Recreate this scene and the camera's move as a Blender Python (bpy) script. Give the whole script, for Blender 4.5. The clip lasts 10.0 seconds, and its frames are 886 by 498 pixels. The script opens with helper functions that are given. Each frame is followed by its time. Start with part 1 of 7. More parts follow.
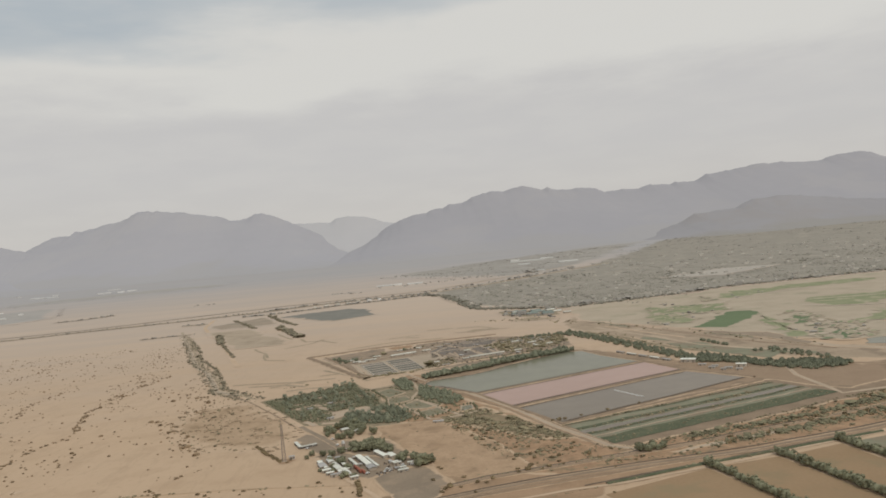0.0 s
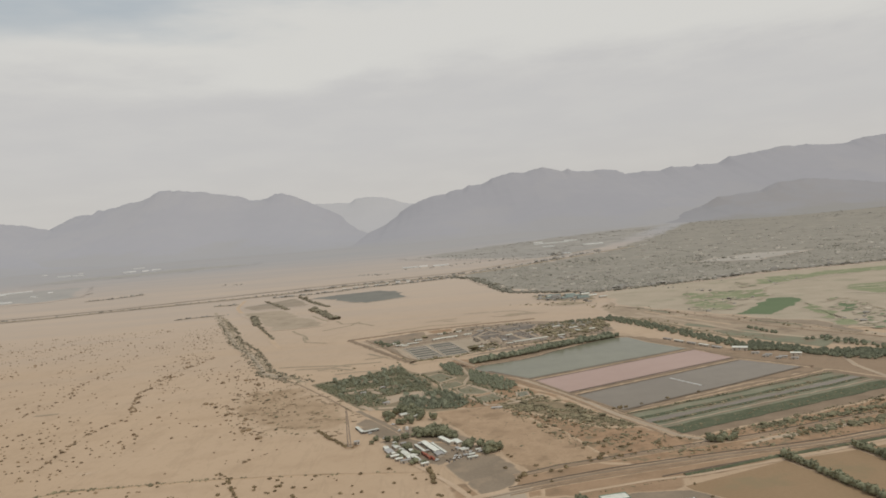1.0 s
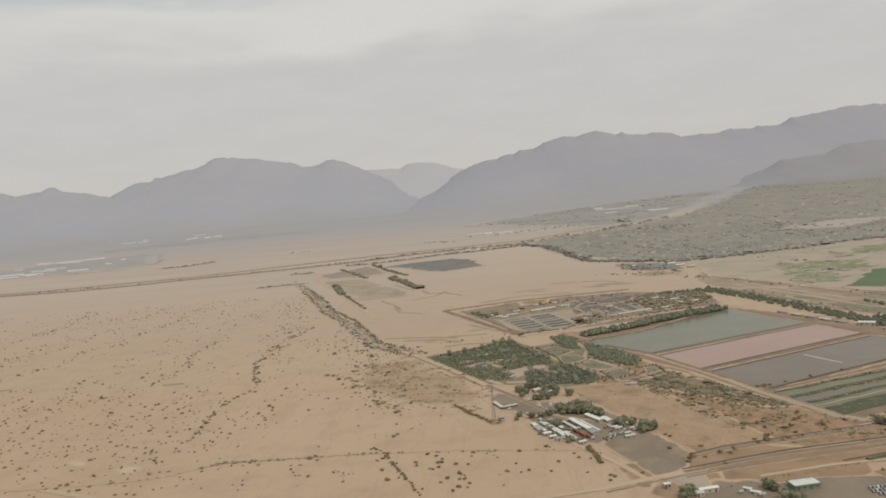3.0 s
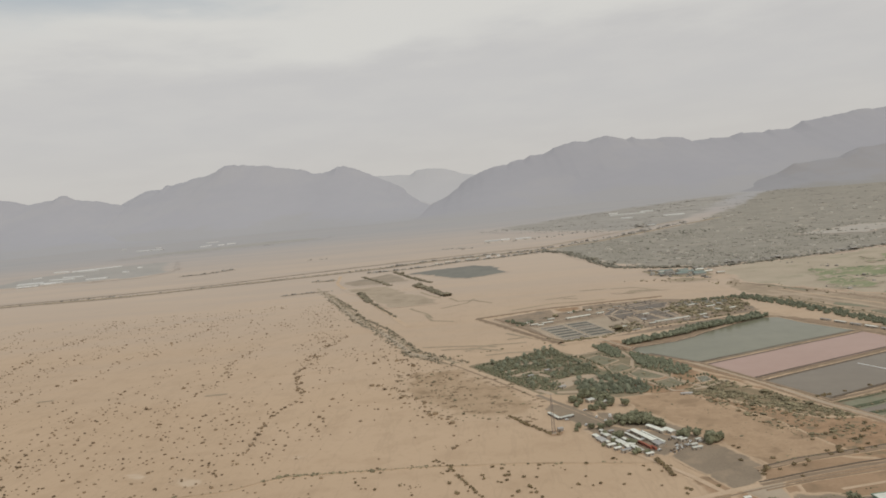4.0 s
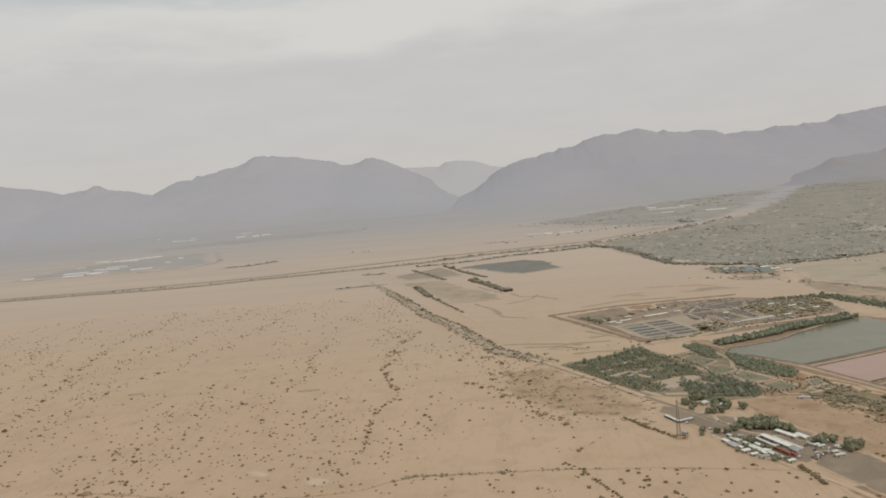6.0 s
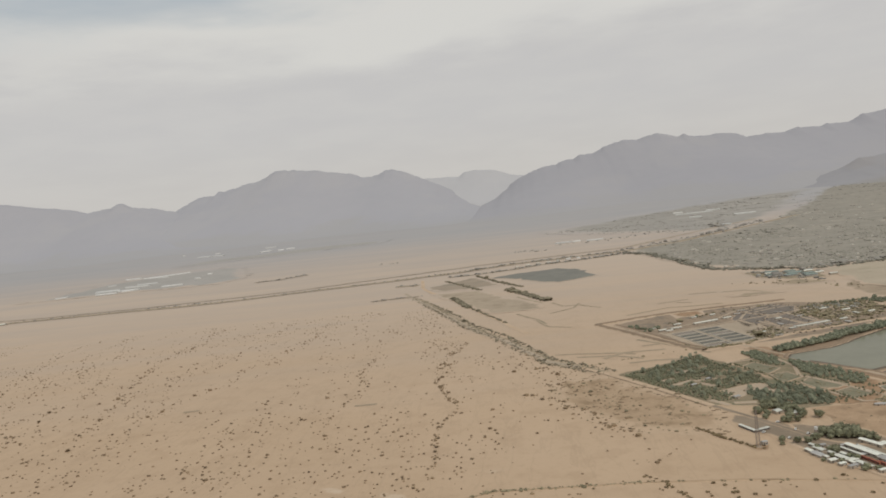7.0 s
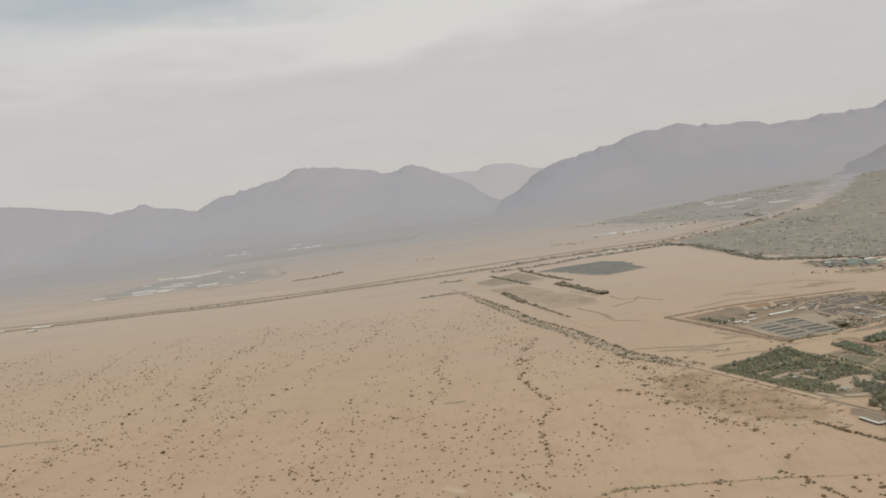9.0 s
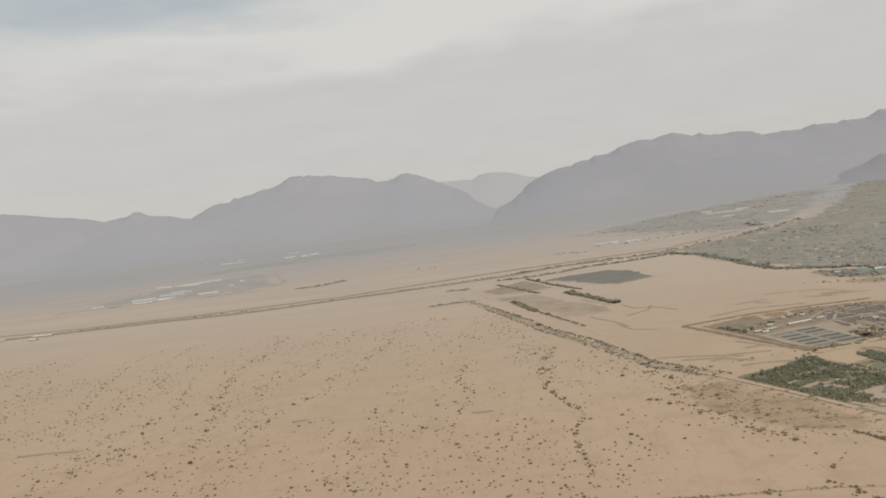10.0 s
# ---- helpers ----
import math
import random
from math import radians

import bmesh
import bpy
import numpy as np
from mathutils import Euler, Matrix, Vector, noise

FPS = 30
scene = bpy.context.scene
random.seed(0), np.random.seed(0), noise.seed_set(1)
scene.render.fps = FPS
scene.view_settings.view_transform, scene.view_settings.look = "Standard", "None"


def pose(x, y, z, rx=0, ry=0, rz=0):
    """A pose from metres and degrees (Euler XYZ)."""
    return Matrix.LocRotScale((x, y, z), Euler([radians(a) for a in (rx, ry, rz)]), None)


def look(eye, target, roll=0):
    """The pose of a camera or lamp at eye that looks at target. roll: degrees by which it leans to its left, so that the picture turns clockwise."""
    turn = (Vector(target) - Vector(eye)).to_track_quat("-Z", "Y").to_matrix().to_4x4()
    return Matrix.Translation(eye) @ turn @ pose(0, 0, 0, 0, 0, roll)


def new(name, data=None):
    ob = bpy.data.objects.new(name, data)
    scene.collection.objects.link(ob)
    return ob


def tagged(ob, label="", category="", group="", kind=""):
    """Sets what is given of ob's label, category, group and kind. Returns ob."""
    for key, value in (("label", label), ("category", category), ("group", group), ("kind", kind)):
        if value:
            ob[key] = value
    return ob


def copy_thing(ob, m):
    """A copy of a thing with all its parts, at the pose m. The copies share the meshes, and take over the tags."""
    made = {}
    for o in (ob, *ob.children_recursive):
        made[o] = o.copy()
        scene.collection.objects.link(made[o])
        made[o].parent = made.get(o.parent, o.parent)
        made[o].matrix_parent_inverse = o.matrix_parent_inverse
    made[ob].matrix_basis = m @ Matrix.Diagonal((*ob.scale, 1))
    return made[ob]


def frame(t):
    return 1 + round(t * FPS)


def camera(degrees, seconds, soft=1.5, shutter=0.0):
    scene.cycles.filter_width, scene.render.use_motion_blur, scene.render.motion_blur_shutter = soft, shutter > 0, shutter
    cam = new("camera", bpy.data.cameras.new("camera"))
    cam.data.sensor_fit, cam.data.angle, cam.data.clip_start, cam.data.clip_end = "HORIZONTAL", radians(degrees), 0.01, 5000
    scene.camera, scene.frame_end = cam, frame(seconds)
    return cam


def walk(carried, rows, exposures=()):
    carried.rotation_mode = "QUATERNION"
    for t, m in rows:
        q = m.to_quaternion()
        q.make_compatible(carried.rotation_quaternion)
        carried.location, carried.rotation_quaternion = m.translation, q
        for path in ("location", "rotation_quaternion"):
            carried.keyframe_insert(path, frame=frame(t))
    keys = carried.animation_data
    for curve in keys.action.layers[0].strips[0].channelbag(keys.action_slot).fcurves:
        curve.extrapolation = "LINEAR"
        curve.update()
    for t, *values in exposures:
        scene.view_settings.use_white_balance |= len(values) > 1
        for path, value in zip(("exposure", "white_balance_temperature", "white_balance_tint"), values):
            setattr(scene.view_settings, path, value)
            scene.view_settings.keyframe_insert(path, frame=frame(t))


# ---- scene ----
# The camera, carried along a slowly climbing flight line.
cam = camera(63.5, 10.0, soft=1.75)
ROWS = [
    (0.0, -1.99, 1.20, 116.79, -1.308, -0.634, 5.222),
    (0.5, -16.30, 2.44, 120.01, -0.682, -1.246, 5.107),
    (1.0, -30.69, 3.56, 123.13, 0.002, -2.080, 4.818),
    (1.5, -45.15, 4.55, 126.14, 1.360, -3.503, 4.281),
    (2.0, -59.67, 5.41, 129.07, 2.362, -4.255, 4.409),
    (2.5, -74.25, 6.15, 131.90, 3.168, -4.801, 4.793),
    (4.0, -118.25, 7.61, 139.89, 4.044, -4.136, 5.493),
    (4.5, -132.98, 7.85, 142.39, 4.435, -4.246, 5.478),
    (5.0, -147.74, 7.97, 144.82, 5.023, -4.640, 5.251),
    (5.5, -162.51, 7.96, 147.19, 5.480, -4.950, 4.992),
    (7.0, -206.83, 7.19, 153.88, 6.894, -3.755, 6.493),
    (7.5, -221.58, 6.68, 156.00, 7.978, -4.505, 7.997),
    (8.0, -236.32, 6.06, 158.07, 8.623, -4.316, 8.074),
    (8.5, -251.02, 5.31, 160.08, 8.375, -3.870, 8.053),
    (9.0, -265.69, 4.43, 162.05, 7.901, -4.070, 7.605),
    (9.5, -280.32, 3.44, 163.98, 7.698, -4.063, 7.024),
    (10.0, -294.90, 2.32, 165.87, 7.084, -3.494, 7.421),
]
walk(cam, [(t, pose(x, y, z, 0, 0, yaw) @ pose(0, 0, 0, 90 + pitch, 0, 0) @ pose(0, 0, 0, 0, 0, -roll)) for t, x, y, z, yaw, pitch, roll in ROWS], ((0.0, 0.0), (6.0, 0.0), (8.0, 0.0), (10.0, 0.03)))


# ---------------------------------------------------------------- world and light
SUN_ELEVATION, SUN_AZIMUTH = 58.0, 150.0


def node_maths(tree):
    """Small helpers that add nodes to a tree."""
    def add(kind, **values):
        n = tree.nodes.new(kind)
        for k, v in values.items():
            n.inputs[k].default_value = v
        return n

    def math_node(op, a, b=None, clamp=False):
        n = tree.nodes.new("ShaderNodeMath")
        n.operation, n.use_clamp = op, clamp
        for i, v in enumerate((a, b)):
            if v is None:
                continue
            if isinstance(v, (int, float)):
                n.inputs[i].default_value = v
            else:
                tree.links.new(v, n.inputs[i])
        return n.outputs[0]

    def mix(fac, a, b, blend="MIX"):
        n = tree.nodes.new("ShaderNodeMix")
        n.data_type, n.blend_type = "RGBA", blend
        for socket, v in ((n.inputs[0], fac), (n.inputs[6], a), (n.inputs[7], b)):
            if isinstance(v, (int, float)):
                socket.default_value = v
            elif isinstance(v, tuple):
                socket.default_value = (*v, 1.0)
            else:
                tree.links.new(v, socket)
        return n.outputs[2]

    def noise_at(vector, scale, detail=3.0, rough=0.55):
        n = add("ShaderNodeTexNoise", Scale=scale, Detail=detail, Roughness=rough)
        if vector is not None:
            tree.links.new(vector, n.inputs["Vector"])
        return n.outputs[0]

    def ramp(value, low, high):
        n = add("ShaderNodeMapRange")
        n.interpolation_type = "SMOOTHSTEP"
        n.inputs[1].default_value, n.inputs[2].default_value = low, high
        tree.links.new(value, n.inputs[0])
        return n.outputs[0]

    return add, math_node, mix, noise_at, ramp


def hazy_sky():
    world = bpy.data.worlds.new("hazy_sky")
    scene.world = world
    world.use_nodes = True
    tree = world.node_tree
    tree.nodes.clear()
    add, mt, mix, noise_at, ramp = node_maths(tree)
    sky = add("ShaderNodeTexSky")
    sky.sky_type, sky.sun_disc = "NISHITA", False
    sky.sun_elevation, sky.sun_rotation = radians(SUN_ELEVATION), radians(SUN_AZIMUTH)
    sky.dust_density = 6.0
    clear = mix(1.0, sky.outputs[0], (0.09, 0.09, 0.09), "MULTIPLY")
    co = add("ShaderNodeTexCoord").outputs["Generated"]
    xyz = add("ShaderNodeSeparateXYZ")
    tree.links.new(co, xyz.inputs[0])
    x, y, z = xyz.outputs
    flat = mt("SQRT", mt("ADD", mt("MULTIPLY", x, x), mt("MULTIPLY", y, y)))
    rise = mt("DIVIDE", z, mt("MAXIMUM", flat, 0.05))
    # long veils of cloud, drawn out along the horizon
    stretch = add("ShaderNodeMapping")
    stretch.inputs["Scale"].default_value = (1.0, 1.0, 4.2)
    stretch.inputs["Rotation"].default_value = (0.0, radians(3), 0.0)
    tree.links.new(co, stretch.inputs[0])
    veil = noise_at(stretch.outputs[0], 3.1, 5.0, 0.52)
    fine = noise_at(stretch.outputs[0], 9.0, 4.0, 0.55)
    side = mt("MULTIPLY", x, 1.0)
    # pale bank of cloud about thirteen degrees up, thinner grey cloud below, bluish gaps above
    height = mt("ADD", rise, mt("MULTIPLY", mt("SUBTRACT", veil, 0.5), 0.16))
    height = mt("ADD", height, mt("MULTIPLY", mt("SUBTRACT", fine, 0.5), 0.05))
    bank_low = ramp(height, 0.175, 0.245)
    above = ramp(mt("SUBTRACT", height, mt("MULTIPLY", side, 0.16)), 0.30, 0.375)
    low = ramp(rise, 0.0, 0.13)
    colour = mix(low, (0.594, 0.572, 0.54), (0.578, 0.566, 0.554))
    colour = mix(bank_low, colour, (0.688, 0.676, 0.64))
    colour = mix(above, colour, (0.45, 0.495, 0.525))
    streak = ramp(fine, 0.35, 0.70)
    colour = mix(mt("MULTIPLY", streak, 0.2), colour, (0.68, 0.66, 0.62))
    colour = mix(0.93, clear, colour)
    back = add("ShaderNodeBackground", Strength=1.0)
    tree.links.new(colour, back.inputs[0])
    tree.links.new(back.outputs[0], add("ShaderNodeOutputWorld").inputs[0])


hazy_sky()
sun = new("sun", bpy.data.lights.new("sun", "SUN"))
sun.data.energy, sun.data.angle, sun.data.color = 1.15, radians(12), (1.0, 0.94, 0.85)
sun.matrix_world = look((0, 0, 900), Vector((0, 0, 900)) - Vector((math.sin(radians(SUN_AZIMUTH)) * math.cos(radians(SUN_ELEVATION)), math.cos(radians(SUN_AZIMUTH)) * math.cos(radians(SUN_ELEVATION)), math.sin(radians(SUN_ELEVATION)))))


# ---------------------------------------------------------------- materials
def material(name, low, high, scale=0.2, fine=3.0, rough=0.95, bump=0.0, island=0.0, objects=0.0, spec=0.2, third=None, third_scale=0.02, third_at=(0.5, 0.62), drift=0.0, thin=0.0, under=None):
    """A surface with variation at two sizes; scales are per metre. third: a stain colour in broad patches.
    drift: the noise size of blown sand (or the colour under; on the ranges a painted haze tone) that covers its rim;
    thin: the share of light that passes through leaves."""
    m = bpy.data.materials.new(name)
    m.use_nodes = True
    tree = m.node_tree
    tree.nodes.clear()
    add, mt, mix, noise_at, ramp = node_maths(tree)
    co = add("ShaderNodeTexCoord").outputs["Object"]
    broad = noise_at(co, scale, 4.0)
    grain = noise_at(co, fine, 3.0, 0.65)
    fac = mt("ADD", mt("MULTIPLY", broad, 0.6), mt("MULTIPLY", grain, 0.4))
    fac = ramp(fac, 0.33, 0.67)
    colour = mix(fac, low, high)
    if third:
        colour = mix(ramp(noise_at(co, third_scale, 5.0, 0.6), *third_at), colour, third)
    if island:
        one = add("ShaderNodeNewGeometry").outputs["Random Per Island"]
        colour = mix(1.0, colour, mix(one, (1 - island,) * 3, (1 + island,) * 3), "MULTIPLY")
    if objects:
        one = add("ShaderNodeObjectInfo").outputs["Random"]
        colour = mix(1.0, colour, mix(one, (1 - objects,) * 3, (1 + objects,) * 3), "MULTIPLY")
    if drift:
        sand = under if under else sand_colour(tree, co)[0]
        rim = add("ShaderNodeAttribute")
        rim.attribute_name = "rim"
        ragged = mt("ADD", mt("MULTIPLY", rim.outputs["Fac"], 1.0), mt("MULTIPLY", mt("SUBTRACT", noise_at(co, drift, 5.0, 0.65), 0.5), 1.7))
        colour = mix(mt("MULTIPLY", ramp(ragged, 0.30, 0.75), mt("MINIMUM", mt("MULTIPLY", rim.outputs["Fac"], 8.0), 1.0)), colour, sand)
    surface = add("ShaderNodeBsdfPrincipled", Roughness=rough)
    surface.inputs["Specular IOR Level"].default_value = spec
    tree.links.new(colour, surface.inputs["Base Color"])
    if thin:
        both, through_leaf = add("ShaderNodeMixShader", Fac=thin), add("ShaderNodeBsdfTranslucent")
        tree.links.new(colour, through_leaf.inputs[0])
        tree.links.new(surface.outputs[0], both.inputs[1])
        tree.links.new(through_leaf.outputs[0], both.inputs[2])
        tree.links.new(both.outputs[0], add("ShaderNodeOutputMaterial").inputs[0])
        return m
    if bump:
        b = add("ShaderNodeBump", Strength=bump, Distance=0.3)
        tree.links.new(grain, b.inputs["Height"])
        tree.links.new(b.outputs[0], surface.inputs["Normal"])
    tree.links.new(surface.outputs[0], add("ShaderNodeOutputMaterial").inputs[0])
    return m


def sand_colour(tree, co):
    """Desert sand: ochre near the fields, gravel plain greyed by painted haze towards the mountains, rills and trampled
    patches.
    """
    add, mt, mix, noise_at, ramp = node_maths(tree)
    xyz = add("ShaderNodeSeparateXYZ")
    tree.links.new(co, xyz.inputs[0])
    broad = noise_at(co, 0.006, 5.0, 0.6)
    mid = noise_at(co, 0.045, 5.0, 0.6)
    grain = noise_at(co, 0.9, 4.0, 0.7)
    colour = mix(ramp(broad, 0.3, 0.7), SAND_LOW, SAND_HIGH)
    colour = mix(mt("MULTIPLY", ramp(mid, 0.46, 0.70), 0.36), colour, (0.415, 0.285, 0.183))
    clods = noise_at(co, 0.22, 5.0, 0.7)
    colour = mix(mt("MULTIPLY", ramp(clods, 0.52, 0.72), 0.28), colour, (0.36, 0.248, 0.16))
    colour = mix(mt("MULTIPLY", ramp(grain, 0.35, 0.75), 0.25), colour, (0.56, 0.435, 0.31))
    # rills and old wheel tracks, running down the plain
    rill = add("ShaderNodeMapping")
    rill.inputs["Scale"].default_value = (0.05, 0.008, 0.01)
    rill.inputs["Rotation"].default_value = (0, 0, radians(8))
    tree.links.new(co, rill.inputs[0])
    lines = noise_at(rill.outputs[0], 1.0, 4.0, 0.6)
    thin = mt("SUBTRACT", 1.0, ramp(mt("ABSOLUTE", mt("SUBTRACT", lines, 0.5)), 0.0, 0.022))
    colour = mix(mt("MULTIPLY", thin, 0.22), colour, (0.40, 0.29, 0.195))
    # gravel plain, with streaks washed out along the fans, paling with painted distance haze
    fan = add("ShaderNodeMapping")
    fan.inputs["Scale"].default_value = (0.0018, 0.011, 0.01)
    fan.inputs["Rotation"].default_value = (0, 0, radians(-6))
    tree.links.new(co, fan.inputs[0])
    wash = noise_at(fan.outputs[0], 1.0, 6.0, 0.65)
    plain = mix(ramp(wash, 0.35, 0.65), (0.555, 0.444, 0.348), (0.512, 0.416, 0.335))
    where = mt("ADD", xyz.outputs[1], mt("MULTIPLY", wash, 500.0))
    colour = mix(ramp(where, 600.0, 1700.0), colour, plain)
    # distance haze painted into the ground colour, stronger with y
    far_haze = mix(ramp(wash, 0.3, 0.7), (0.43, 0.405, 0.392), (0.405, 0.386, 0.38))
    colour = mix(ramp(where, 1500.0, 3200.0), colour, far_haze)
    return colour, mt("ADD", mid, mt("MULTIPLY", grain, 0.4))


def sand_ground():
    m = bpy.data.materials.new("desert_sand")
    m.use_nodes = True
    tree = m.node_tree
    tree.nodes.clear()
    add, mt, mix, noise_at, ramp = node_maths(tree)
    co = add("ShaderNodeTexCoord").outputs["Object"]
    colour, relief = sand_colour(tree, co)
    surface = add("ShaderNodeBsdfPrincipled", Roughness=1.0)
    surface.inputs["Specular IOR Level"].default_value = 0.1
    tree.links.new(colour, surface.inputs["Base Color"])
    b = add("ShaderNodeBump", Strength=0.35, Distance=0.5)
    tree.links.new(relief, b.inputs["Height"])
    tree.links.new(b.outputs[0], surface.inputs["Normal"])
    tree.links.new(surface.outputs[0], add("ShaderNodeOutputMaterial").inputs[0])
    return m


def water(name, low, high, rough=0.12):
    m = material(name, low, high, 0.015, 0.08, rough, 0.0, spec=0.09)
    tree = m.node_tree
    surface = tree.nodes["Principled BSDF"]
    ripple = tree.nodes.new("ShaderNodeTexNoise")
    ripple.inputs["Scale"].default_value = 0.8
    bump = tree.nodes.new("ShaderNodeBump")
    bump.inputs["Strength"].default_value, bump.inputs["Distance"].default_value = 0.12, 0.1
    tree.links.new(ripple.outputs[0], bump.inputs["Height"])
    tree.links.new(bump.outputs[0], surface.inputs["Normal"])
    return m


